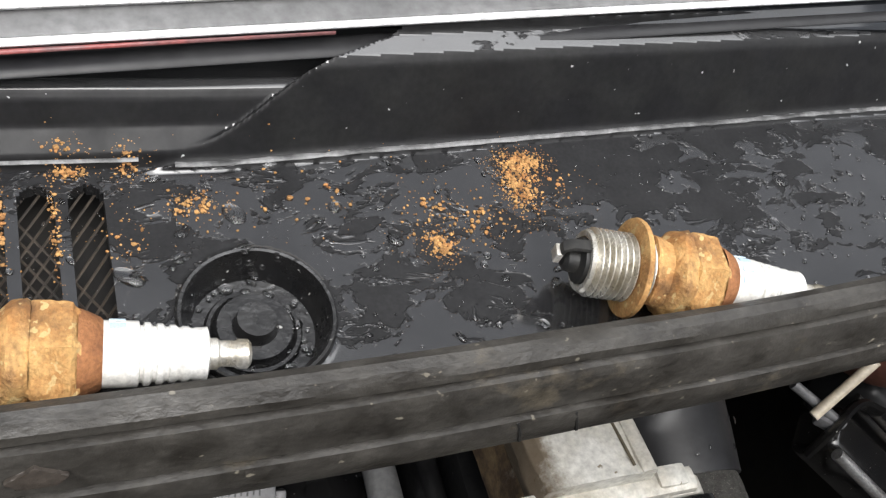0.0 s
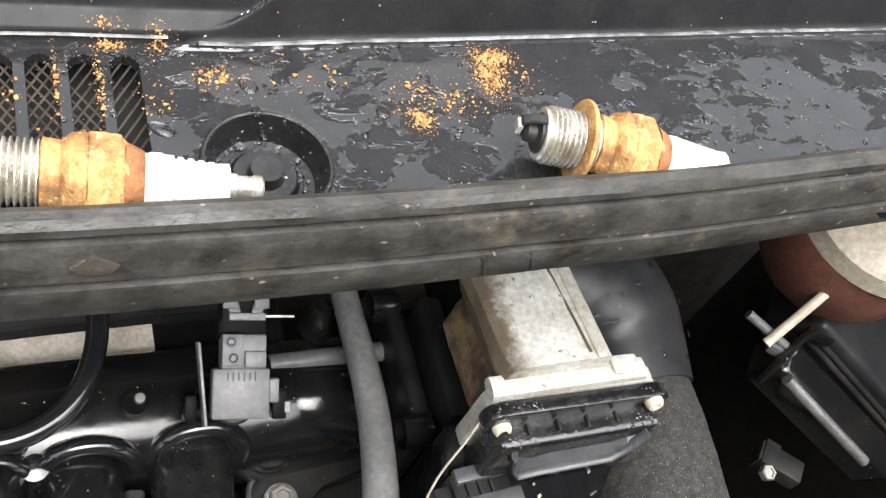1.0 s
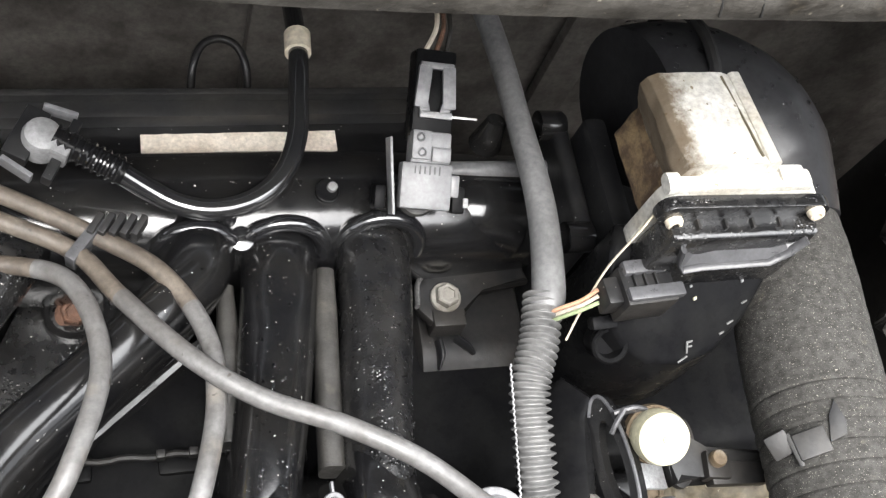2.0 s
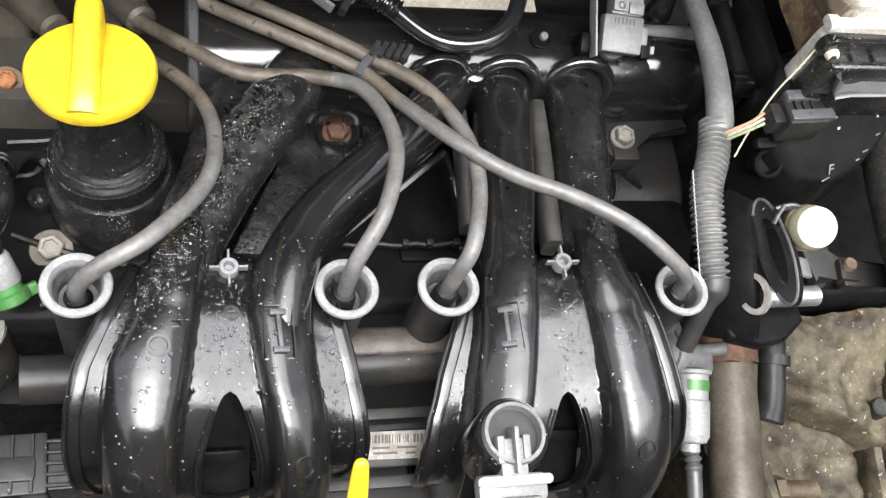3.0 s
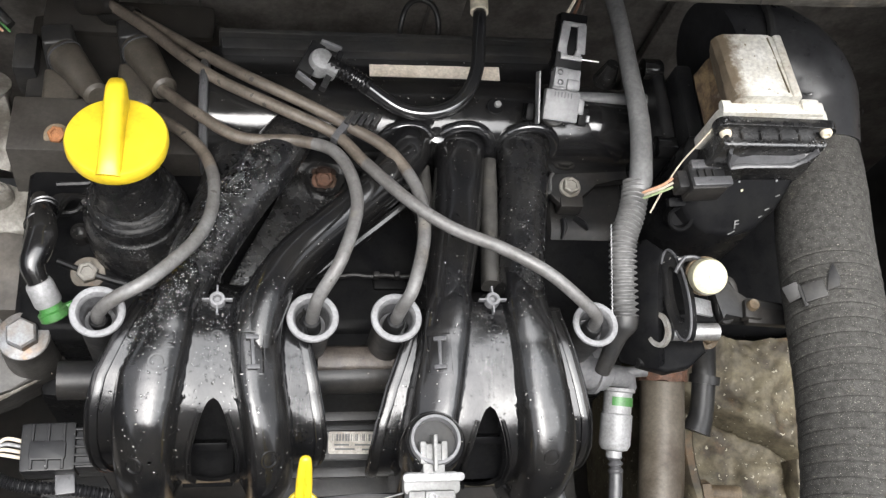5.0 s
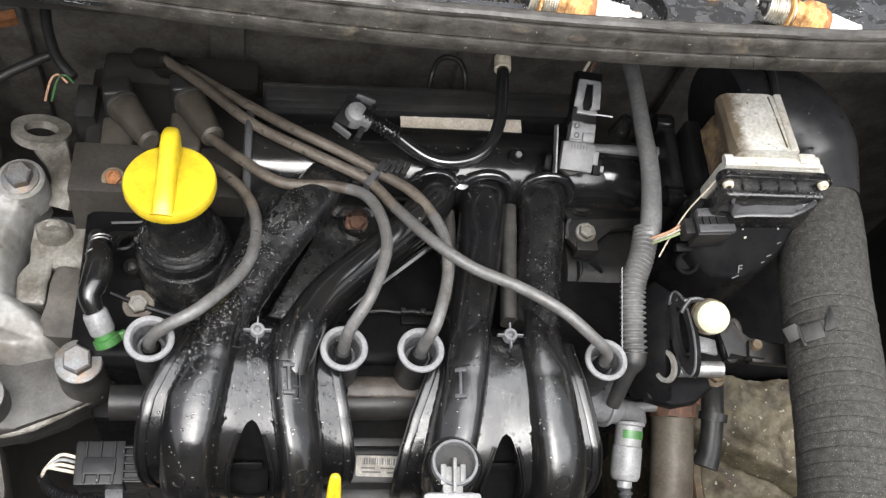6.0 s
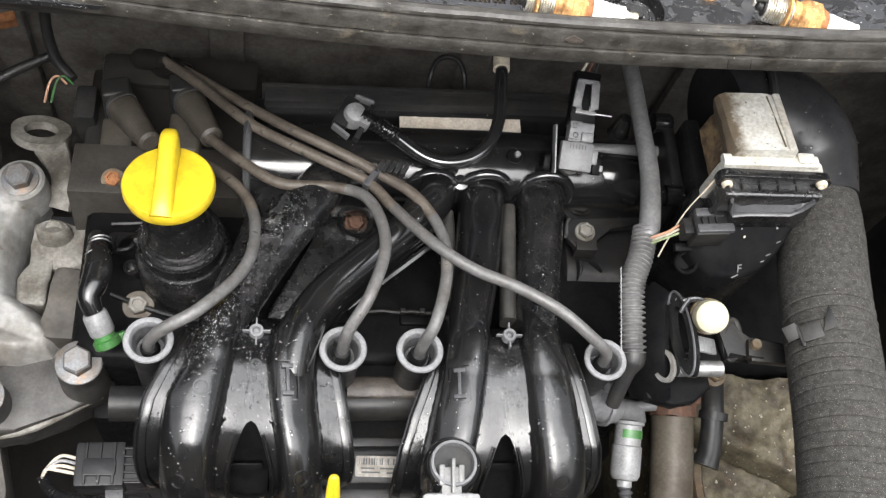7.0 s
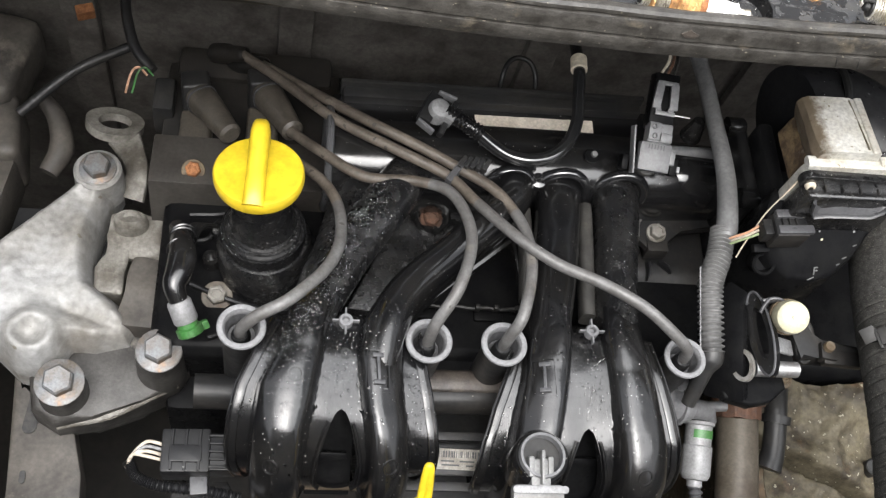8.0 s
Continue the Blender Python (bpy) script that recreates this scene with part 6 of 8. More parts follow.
def fuel_connector():
    t = thing("fuel_quick_connector", "grey fuel quick connector with a green locking band", "fuel connector", (0.188, -0.03, -0.09))
    bm = bmesh.new()
    ax, b = Vector((0.186, -0.0195, -0.092)), Vector((0.1815, -0.0585, -0.104))
    m = along(ax, b)
    lathe(bm, [(0, -0.002), (0.0112, -0.002), (0.0115, 0.0), (0.0098, 0.001), (0.0098, 0.015), (0.0108, 0.016), (0.0108, 0.036), (0.009, 0.0395), (0.0055, 0.0405), (0.0055, 0.045), (0, 0.045)], m, 28)
    barrel = part("barrel", bm, "conn_grey", t)
    bm = bmesh.new()
    for z0, z1 in ((0.0040, 0.0100),):
        rows = [[bm.verts.new(m @ Vector((r * math.cos(a), r * math.sin(a), z))) for a in np.linspace(radians(20), radians(130), 14)] for r, z in ((0.0097, z0), (0.0103, z0), (0.0103, z1), (0.0097, z1))]
        for p, q in zip(rows, rows[1:] + rows[:1]):
            for k in range(13):
                bm.faces.new((p[k], p[k + 1], q[k + 1], q[k]))
    part("band", bm, "green", barrel, "green locking tab")
    bm = bmesh.new()
    block(bm, (0.006, 0.003, 0.009), m @ pose(-0.002, -0.0105, 0.02), 0.0006)
    part("window", bm, "carbon", barrel)
    bm = bmesh.new()
    ln = glide([b, (0.1825, -0.070, -0.108), (0.1815, -0.086, -0.112), (0.179, -0.103, -0.115), (0.166, -0.111, -0.118), (0.152, -0.104, -0.118), (0.144, -0.088, -0.118), (0.14, -0.06, -0.12)], 14)
    sweep(bm, ln, [0.0046 + (0.0009 * math.cos(i * 1.3) if i < 16 else 0) for i in range(len(ln))], None, 14)
    part("fuel_line", bm, "lip_grey", t, "grey bent fuel line")
    e = thing("fuel_rail_end", "grey fuel rail end fitting with a bolt tab", "fuel rail end", (0.165, -0.01, -0.085))
    bm = bmesh.new()
    sweep(bm, [Vector((0.125, -0.01, -0.06)), Vector((0.158, -0.012, -0.07)), Vector((0.170, -0.012, -0.078))], [0.011, 0.012, 0.011], None, 20)
    sweep(bm, [Vector((0.160, -0.012, -0.072)), Vector((0.163, -0.012, -0.073))], 0.0145, None, 20)
    sweep(bm, [Vector((0.168, -0.012, -0.076)), Vector((0.190, -0.012, -0.084)), Vector((0.191, -0.017, -0.09))], 0.0075, None, 16)
    sweep(bm, [Vector((0.188, -0.010, -0.08)), Vector((0.203, -0.009, -0.08))], 0.004, None, 12)
    block(bm, (0.012, 0.012, 0.01), pose(0.163, -0.0, -0.066, 0, 20, 0), 0.002)
    part("fitting", bm, "sensor", e)


fuel_connector()
t = thing("braided_hose", "black braided hose end with a clamp", "hose", (0.2, -0.12, -0.13))
bm = bmesh.new()
ln = glide([(0.212, -0.096, -0.120), (0.203, -0.115, -0.124), (0.192, -0.14, -0.13), (0.18, -0.19, -0.15)], 40)
sweep(bm, ln, [0.0175 + 0.0005 * math.cos(i * 2.1) for i in range(len(ln))], None, 30)
part("braid", bm, "hose", t)


def gearbox():
    t = thing("gearbox", "dirty stained alloy gearbox casting with webs", "gearbox", (0.33, -0.03, -0.25))
    bm = bmesh.new()
    g = 110
    rows = []
    for i in range(g):
        row = []
        for j in range(g):
            x, y = 0.25 + 0.19 * i / (g - 1), -0.20 + 0.245 * j / (g - 1)
            z = -0.20 + 0.03 * max(0, (y - 0.0)) / 0.1 + 0.02 * noise.noise(Vector((x * 16, y * 16, 2))) + 0.006 * noise.noise(Vector((x * 60, y * 60, 5))) + 0.002 * noise.noise(Vector((x * 160, y * 160, 5)))
            d = (y + 0.001) + 0.536 * (x - 0.283) + 0.002 * noise.noise(Vector((x * 50, y * 50, 8)))
            z += 0.016 if d > 0 else 0.0
            z -= 0.022 * math.exp(-(d / 0.0032) ** 2)
            row.append(bm.verts.new((x, y, z)))
        rows.append(row)
    for i in range(g - 1):
        for j in range(g - 1):
            bm.faces.new((rows[i][j], rows[i + 1][j], rows[i + 1][j + 1], rows[i][j + 1]))
    rim = [e for e in bm.edges if e.is_boundary]
    got = bmesh.ops.extrude_edge_only(bm, edges=rim)
    bmesh.ops.translate(bm, vec=(0, 0, -0.15), verts=[v for v in got["geom"] if isinstance(v, bmesh.types.BMVert)])
    part("casting", bm, "gearbox", t, angle=60)
    # Black block added to keep the gap under the duct dark.
    bm = bmesh.new()
    block(bm, (0.20, 0.22, 0.10), pose(0.325, 0.165, -0.215, 4, -3, 0), 0.02, 4)
    part("gap_filler", bm, "satin_black", t, "added black block that keeps the gap dark")
    bm = bmesh.new()
    sweep(bm, glide([(0.268, -0.02, -0.175), (0.266, -0.045, -0.178), (0.27, -0.08, -0.18), (0.285, -0.12, -0.185), (0.31, -0.16, -0.19)], 8), 0.006, 0.012, 10, power=3)
    sweep(bm, glide([(0.414, 0.05, -0.183), (0.402, -0.012, -0.186), (0.389, -0.081, -0.19), (0.37, -0.14, -0.2)], 8), [0.008, 0.008, 0.006, 0.004], 0.012, 12, power=3)
    sweep(bm, glide([(0.36, -0.052, -0.185), (0.357, -0.09, -0.188), (0.354, -0.13, -0.19)], 8), 0.006, 0.012, 10, power=3)
    part("web", bm, "gearbox", t)
    bm = bmesh.new()
    sweep(bm, [Vector((0.275, -0.076, -0.176)), Vector((0.304, -0.078, -0.176))], 0.007, None, 14)
    sweep(bm, [Vector((0.272, -0.076, -0.176)), Vector((0.279, -0.076, -0.176))], 0.0105, None, 6)
    part("stud", bm, "stain", t, "pale stud on the casting")
    bm = bmesh.new()
    lathe(bm, [(0, 0.0), (0.0055, 0.0), (0.0062, 0.001), (0.0072, 0.0), (0.0072, -0.012)], pose(0.376, -0.024, -0.177), 20)
    part("drain_hole", bm, "carbon", t, "dark round hole")
    for x, y, s in ((0.262, -0.05, 0.018), (0.268, -0.085, 0.02), (0.3, -0.1, 0.024), (0.33, -0.12, 0.02)):
        bm = bmesh.new()
        block(bm, (s, s * 0.8, 0.03), pose(x, y, -0.19, 8, -6, 20), 0.005, 3)
        part("cast_lump", bm, "gearbox", t)


gearbox()
hex_bolt("rusty_bolt", "rusty bolt on the gearbox casting", (0.262, 0.022, -0.10), (0, -0.2, 1), 0.010, 0.006, 0.009, "stain")


# ---- reservoir, battery tray on the far side ----
t = thing("brake_reservoir", "aged cream brake fluid reservoir with reddish fluid and black cap", "reservoir", (0.46, 0.19, -0.02))
bm = bmesh.new()
lathe(bm, [(0, -0.045), (0.05, -0.045), (0.058, -0.03), (0.06, 0.0), (0.0565, 0.012), (0, 0.012)], pose(0.524, 0.216, -0.010, 6, -8) @ Matrix.Diagonal((0.9, 0.9, 1, 1)), 36)
part("fluid_level", bm, "fluid", t, "fluid-stained lower part")
bm = bmesh.new()
lathe(bm, [(0, 0), (0.055, 0.0), (0.0575, 0.006), (0.054, 0.018), (0.04, 0.026), (0.03, 0.027), (0, 0.027)], pose(0.530, 0.214, 0.004, 10, -14), 36)
part("shell", bm, "clear", t)
bm = bmesh.new()
lathe(bm, [(0.034, 0.024), (0.036, 0.024), (0.036, 0.036), (0.034, 0.039), (0, 0.039)], pose(0.543, 0.224, 0.004, 10, -14), 36)
part("cap", bm, "plastic", t, "black screw cap")

t = thing("battery_tray", "glossy black plastic battery tray with ribs", "battery tray", (0.52, 0.13, -0.1))
bm = bmesh.new()
u = Vector((0.067, -0.05, -0.037)).normalized()
w = Vector((0.6, 0.75, 0.1)).normalized()
f = Matrix(((u.x, w.x, u.cross(w).x, 0.50), (u.y, w.y, u.cross(w).y, 0.135), (u.z, w.z, u.cross(w).z, -0.085), (0, 0, 0, 1)))
block(bm, (0.12, 0.028, 0.03), f @ pose(0.02, 0.01, -0.012), 0.006, 3)
part("rim", bm, "plastic", t)
bm = bmesh.new()
sweep(bm, [f @ Vector((-0.036, -0.008, 0.004)), f @ Vector((0.05, -0.008, 0.002))], 0.0036, None, 14)
part("bar", bm, "steel", t, "bright steel clamp bar")
bm = bmesh.new()
for y in (0.028, 0.035):
    sweep(bm, [f @ Vector((-0.03, y, 0.004)), f @ Vector((0.10, y, 0.0))], 0.0022, None, 10)
part("rib", bm, "cover", t)
bm = bmesh.new()
block(bm, (0.16, 0.10, 0.05), f @ pose(0.055, 0.09, -0.015), 0.006, 3)
part("battery_side", bm, "elbow", t, "smooth grey-black battery side")
bm = bmesh.new()
sweep(bm, glide([f @ Vector((-0.042, -0.01, -0.01)), f @ Vector((-0.046, 0.0, 0.006)), f @ Vector((-0.04, 0.02, 0.014)), f @ Vector((-0.02, 0.03, 0.012))], 5), 0.003, 0.005, 8)
part("rounded_edge", bm, "plastic", t)
t = thing("bonnet_stay", "bare metal rod with a clip over the battery tray", "rod", (0.49, 0.17, -0.03))
bm = bmesh.new()
sweep(bm, [Vector((0.455, 0.166, -0.055)), Vector((0.54, 0.205, 0.012))], 0.003, 0.0025, 10)
part("rod", bm, "clear", t)
bm = bmesh.new()
sweep(bm, [Vector((0.448, 0.184, -0.05)), Vector((0.476, 0.160, -0.06))], 0.003, None, 10)
block(bm, (0.012, 0.008, 0.008), pose(0.468, 0.165, -0.062, 0, 0, -40), 0.002)
part("pin", bm, "sensor", t)
t = thing("loom_plug", "grey square connector hanging beside the battery", "connector", (0.482, 0.113, -0.12))
bm = bmesh.new()
block(bm, (0.030, 0.016, 0.012), pose(0.482, 0.113, -0.121, 0, 0, -42), 0.002)
block(bm, (0.010, 0.018, 0.014), pose(0.476, 0.1185, -0.121, 0, 0, -42), 0.001)
part("shell", bm, "cover", t)
hex_bolt("flange_bolt", "small nut beside the grey connector", (0.468, 0.108, -0.118), (0, -0.2, 1), 0.009, 0.005)

# ---- engine mount and left side ----
def relief(bm, outline, cell, low, top):
    """A casting over an outline: a fine grid, its rim drawn onto the outline and down to low."""
    p = np.array(outline)
    q = np.roll(p, -1, axis=0)

    def near(x, y):
        d = q - p
        s = np.clip(((x - p[:, 0]) * d[:, 0] + (y - p[:, 1]) * d[:, 1]) / (d ** 2).sum(1), 0, 1)
        c = p + d * s[:, None]
        r = np.hypot(c[:, 0] - x, c[:, 1] - y)
        i = int(r.argmin())
        cut = ((p[:, 1] > y) != (q[:, 1] > y)) & (x < d[:, 0] * (y - p[:, 1]) / np.where(d[:, 1] == 0, 1e-9, d[:, 1]) + p[:, 0])
        return (r[i] if cut.sum() % 2 else -r[i]), c[i]

    grid = {}
    nx, ny = int((p[:, 0].max() - p[:, 0].min()) / cell) + 5, int((p[:, 1].max() - p[:, 1].min()) / cell) + 5
    for i in range(nx):
        for j in range(ny):
            x, y = p[:, 0].min() + (i - 2) * cell, p[:, 1].min() + (j - 2) * cell
            d, c = near(x, y)
            if d > cell * 0.25:
                grid[i, j] = (bm.verts.new((x, y, top(x, y, d))), True)
            elif d > -cell * 1.5:
                grid[i, j] = (bm.verts.new((c[0], c[1], top(c[0], c[1], 0.0))), False)
    for i in range(nx - 1):
        for j in range(ny - 1):
            k = [grid.get(z) for z in ((i, j), (i + 1, j), (i + 1, j + 1), (i, j + 1))]
            if all(k) and any(z[1] for z in k):
                bm.faces.new([z[0] for z in k])
    bmesh.ops.remove_doubles(bm, verts=bm.verts, dist=0.00002)
    rim = [e for e in bm.edges if e.is_boundary]
    got = bmesh.ops.extrude_edge_only(bm, edges=rim)
    for v in got["geom"]:
        if isinstance(v, bmesh.types.BMVert):
            v.co.z = low


def cast_top(x, y, d):
    h = -0.126 + 0.024 * (1 - (1 - min(d / 0.011, 1)) ** 2)
    h += 0.006 * noise.noise(Vector((x * 22, y * 22, 1.5))) + 0.002 * noise.noise(Vector((x * 60, y * 60, 4))) + 0.0006 * noise.noise(Vector((x * 200, y * 200, 6)))
    h += 0.006 * math.exp(-((math.hypot(x + 0.289, y - 0.034) - 0.013) / 0.006) ** 2)
    h -= 0.005 * math.exp(-((y - 0.052 + 0.35 * (x + 0.26)) / 0.006) ** 2) / (1 + math.exp(-(x + 0.276) / 0.003))
    return h


def engine_mount():
    t = thing("engine_mount", "pale cast aluminium engine mount with dirt and cast ribs", "engine mount", (-0.27, 0.07, -0.12))
    out = [(-0.345, 0.085), (-0.330, 0.106), (-0.311, 0.127), (-0.296, 0.147), (-0.281, 0.161), (-0.270, 0.178), (-0.254, 0.180), (-0.246, 0.166), (-0.252, 0.150),
           (-0.258, 0.128), (-0.259, 0.100), (-0.255, 0.080), (-0.238, 0.068), (-0.228, 0.057), (-0.222, 0.046), (-0.225, 0.035), (-0.248, 0.029), (-0.264, 0.030),
           (-0.270, 0.018), (-0.282, 0.010), (-0.300, 0.014), (-0.318, 0.030), (-0.345, 0.040)]
    bm = bmesh.new()
    relief(bm, out, 0.0011, -0.15, cast_top)
    part("casting", bm, "alloy_bright", t, angle=60)
    bm = bmesh.new()
    lathe(bm, [(0.019, -0.03), (0.0175, -0.001), (0.0155, 0.001), (0, 0.001)], pose(-0.262, 0.168, -0.1015), 28)
    part("upper_boss", bm, "alloy_bright", t)
    b = thing("mount_bracket", "dark grey lower bracket of the engine mount", "bracket", (-0.24, 0.0, -0.15))
    bm = bmesh.new()
    plate(bm, [(-0.292, 0.012), (-0.27, 0.03), (-0.22, 0.05), (-0.19, 0.042), (-0.182, 0.022), (-0.19, 0.008), (-0.215, -0.004), (-0.245, -0.016), (-0.27, -0.022), (-0.287, -0.012)], -0.165, -0.125, 0.008, 4)
    part("body", bm, "mount_dark", b)
    # Pale strip stands in for the highlight along the lower edge.
    bm = bmesh.new()
    sweep(bm, glide([(-0.27, -0.021, -0.138), (-0.235, -0.011, -0.134), (-0.19, 0.010, -0.130)], 8), [0.002, 0.0045, 0.002], 0.003, 10)
    part("worn_or_lit_edge", bm, "cast_grey", b, "pale edge painted as a highlight")
    for x, y, z in ((-0.266, 0.0, -0.104), (-0.202, 0.021, -0.092)):
        bm = bmesh.new()
        lathe(bm, [(0.018, -0.045), (0.0165, -0.01), (0.016, 0.0), (0, 0.0)], pose(x, y, z), 28)
        part("boss", bm, "mount_dark", b)
    # rubber-side clamp block
    c = thing("mount_block", "dirty alloy and grey clamp block behind the mount", "bracket", (-0.225, 0.09, -0.14))
    bm = bmesh.new()
    block(bm, (0.020, 0.066, 0.05), pose(-0.2425, 0.105, -0.138, 0, 0, -6), 0.004)
    roughen(bm, 0.004)
    part("pale_half", bm, "cast_grey", c, angle=60)
    bm = bmesh.new()
    block(bm, (0.028, 0.055, 0.05), pose(-0.219, 0.072, -0.132, 0, 0, -6), 0.003)
    roughen(bm, 0.002)
    part("grey_half", bm, "grime", c)
    bm = bmesh.new()
    block(bm, (0.034, 0.036, 0.05), pose(-0.224, 0.12, -0.137, 0, 0, -6), 0.005)
    roughen(bm, 0.005, 45)
    part("rear_lug", bm, "cast_grey", c, angle=60)
    bm = bmesh.new()
    sweep(bm, glide([(-0.2335, 0.126, -0.135), (-0.234, 0.128, -0.108), (-0.234, 0.1285, -0.1025), (-0.234, 0.129, -0.101)], 5), [0.014, 0.0125, 0.011, 0.008], [0.010, 0.0092, 0.008, 0.006], 24, first=(0, 1, 0))
    lathe(bm, [(0.006, 0.0), (0.0052, 0.0006), (0.003, 0.0), (0, -0.0004)], pose(-0.233, 0.1285, -0.1011), 18)
    part("stub", bm, "cast_grey", c)


engine_mount()
hex_bolt("mount_bolt", "large zinc hex bolt with washer on the mount", (-0.2615, 0.1675, -0.1), (0, -0.1, 1), 0.017, 0.009, 0.0135, mat="mount_bolt", group="mount bolts", recess=False)
hex_bolt("mount_bolt", "large zinc hex bolt with rust stain on the mount", (-0.266, 0.0, -0.104), (0, -0.1, 1), 0.0185, 0.009, 0.0165, mat="mount_bolt", group="mount bolts", recess=False)
hex_bolt("mount_bolt", "large zinc hex bolt with washer on the mount", (-0.202, 0.021, -0.092), (0, -0.1, 1), 0.0175, 0.009, 0.0155, mat="mount_bolt", group="mount bolts", recess=False)

t = thing("lifting_eye", "dull steel engine lifting eye", "lifting eye", (-0.25, 0.21, -0.13))
bm = bmesh.new()
ro, ri = [], []
for k in range(40):
    a = 2 * math.pi * k / 40
    ro.append(((0.0225 + 0.0006 * math.sin(3 * a)) * math.cos(a), 0.0215 * math.sin(a)))
    ri.append((0.0128 * math.cos(a), 0.0115 * math.sin(a)))
m = pose(-0.259, 0.226, -0.128, -26, 8, 0)
for z0, z1, up in ((-0.0035, 0.0035, 1),):
    v = [[bm.verts.new(m @ Vector((*p, z))) for p in q] for q in (ro, ri) for z in (z0, z1)]
    for k in range(40):
        q = (k + 1) % 40
        bm.faces.new((v[1][k], v[1][q], v[3][q], v[3][k]))
        bm.faces.new((v[0][k], v[0][q], v[2][q], v[2][k]))
        bm.faces.new((v[0][k], v[0][q], v[1][q], v[1][k]))
        bm.faces.new((v[2][k], v[2][q], v[3][q], v[3][k]))
part("ring", bm, "cast_grey", t)
bm = bmesh.new()
sweep(bm, glide([(-0.250, 0.213, -0.127), (-0.241, 0.195, -0.124), (-0.236, 0.178, -0.122), (-0.24, 0.16, -0.13)], 6), [0.013, 0.0098, 0.0085, 0.011], 0.003, 10, power=4)
part("strap", bm, "cast_grey", t)


def fuel_sensor():
    t = thing("coolant_sensor", "grey sensor plug with a green seal and black boot", "sensor", (-0.18, 0.03, -0.07))
    a, b = Vector((-0.188, 0.040, -0.052)), Vector((-0.176, 0.018, -0.072))
    m = along(a, b)
    bm = bmesh.new()
    lathe(bm, [(0, -0.002), (0.0074, -0.002), (0.0082, 0.0), (0.0084, 0.012), (0.0078, 0.0135), (0, 0.0135)], m, 24)
    barrel = part("barrel", bm, "conn_grey", t)
    bm = bmesh.new()
    lathe(bm, [(0.0070, 0.0135), (0.0072, 0.0170), (0.0090, 0.0178), (0.0090, 0.0225), (0.0078, 0.0235), (0, 0.0235)], m, 24)
    block(bm, (0.008, 0.005, 0.006), m @ pose(0.009, 0, 0.0205), 0.001)
    part("seal", bm, "green", barrel, "green plastic seal")
    bm = bmesh.new()
    sweep(bm, glide([a, (-0.192, 0.050, -0.046), (-0.190, 0.059, -0.045), (-0.1885, 0.070, -0.046), (-0.1895, 0.081, -0.049), (-0.193, 0.094, -0.058), (-0.196, 0.106, -0.07)], 6),
          [0.006, 0.0075, 0.0088, 0.0096, 0.0088, 0.0066, 0.006], None, 18)
    for k in (0.078, 0.0905, 0.094):
        lathe(bm, [(0.0088, -0.0006), (0.0096, 0.0), (0.0088, 0.0006)], along((-0.1905, k, -0.05 - (k - 0.08) * 0.6), (-0.1925, k + 0.01, -0.056 - (k - 0.08) * 0.6)), 20)
    boot = part("boot", bm, "plastic", t)
    bm = bmesh.new()
    block(bm, (0.0028, 0.002, 0.002), pose(-0.1915, 0.055, -0.0385), 0.0004)
    part("paint_dot", bm, "yellow", boot)
    for k in range(3):
        bm = bmesh.new()
        sweep(bm, glide([(-0.192 + 0.003 * k, 0.09, -0.066), (-0.186 + 0.004 * k, 0.108, -0.07), (-0.17 + 0.004 * k, 0.112, -0.08)], 5), 0.0022, None, 8)
        part("wire", bm, "plastic", t)


fuel_sensor()

t = thing("fuel_rail", "dull dark steel fuel rail crossing below the runners", "fuel rail", (0, -0.01, -0.07))
bm = bmesh.new()
sweep(bm, [Vector((-0.174, -0.017, -0.062)), Vector((-0.02, -0.014, -0.068)), Vector((0.13, -0.012, -0.066))], 0.0115, None, 24)
part("tube", bm, "cover", t)
bm = bmesh.new()
sweep(bm, [Vector((-0.022, -0.006, -0.066)), Vector((0.032, -0.006, -0.066))], 0.009, 0.012, 16, power=4)
roughen(bm, 0.0008, 150)
part("clamp", bm, "oily", t, "oily brown clamp", angle=60)
t = thing("front_bar", "black crossbars with a barcode sticker between the runners", "bracket", (0.0, -0.05, -0.09))
for y, z, h in ((-0.036, -0.085, 0.004), (-0.046, -0.080, 0.005), (-0.074, -0.072, 0.003)):
    bm = bmesh.new()
    block(bm, (0.085, 0.006, h), pose(0.0, y, z), 0.001)
    part("crossbar", bm, "plastic_dull", t)
bm = bmesh.new()
block(bm, (0.085, 0.018, 0.006), pose(0.0, -0.058, -0.0685, 20), 0.0015)
part("sticker_bar", bm, "plastic_dull", t)
bm = bmesh.new()
block(bm, (0.085, 0.10, 0.01), pose(0.0, -0.04, -0.12), 0.003)
part("back_plate", bm, "plastic_dull", t)
t = thing("barcode_sticker", "off-white sticker with a printed barcode", "sticker", (0.0, -0.058, -0.063))
m = pose(0.0005, -0.0575, -0.0645, 20, 0, -1.5)
bm = bmesh.new()
plate(bm, rounded(0, 0, 0.032, 0.0135, 0.0012), -0.0002, 0.0004, 0.0, m=m)
part("paper", bm, "sticker", t)
x = -0.0135
bm = bmesh.new()
while x < 0.013:
    w = random.choice((0.0003, 0.0005, 0.0009))
    block(bm, (w, 0.0042, 0.0003), m @ pose(x, 0.0032, 0.00055), 0.0)
    x += w + random.choice((0.0004, 0.0006, 0.001))
part("barcode", bm, "ink", t)
for x, y, w in ((-0.008, -0.0012, 0.009), (0.005, -0.0012, 0.010), (-0.006, -0.0038, 0.012), (0.007, -0.004, 0.005)):
    bm = bmesh.new()
    block(bm, (w, 0.001, 0.0003), m @ pose(x, y, 0.00055), 0.0)
    part("print_line", bm, "ink", t)


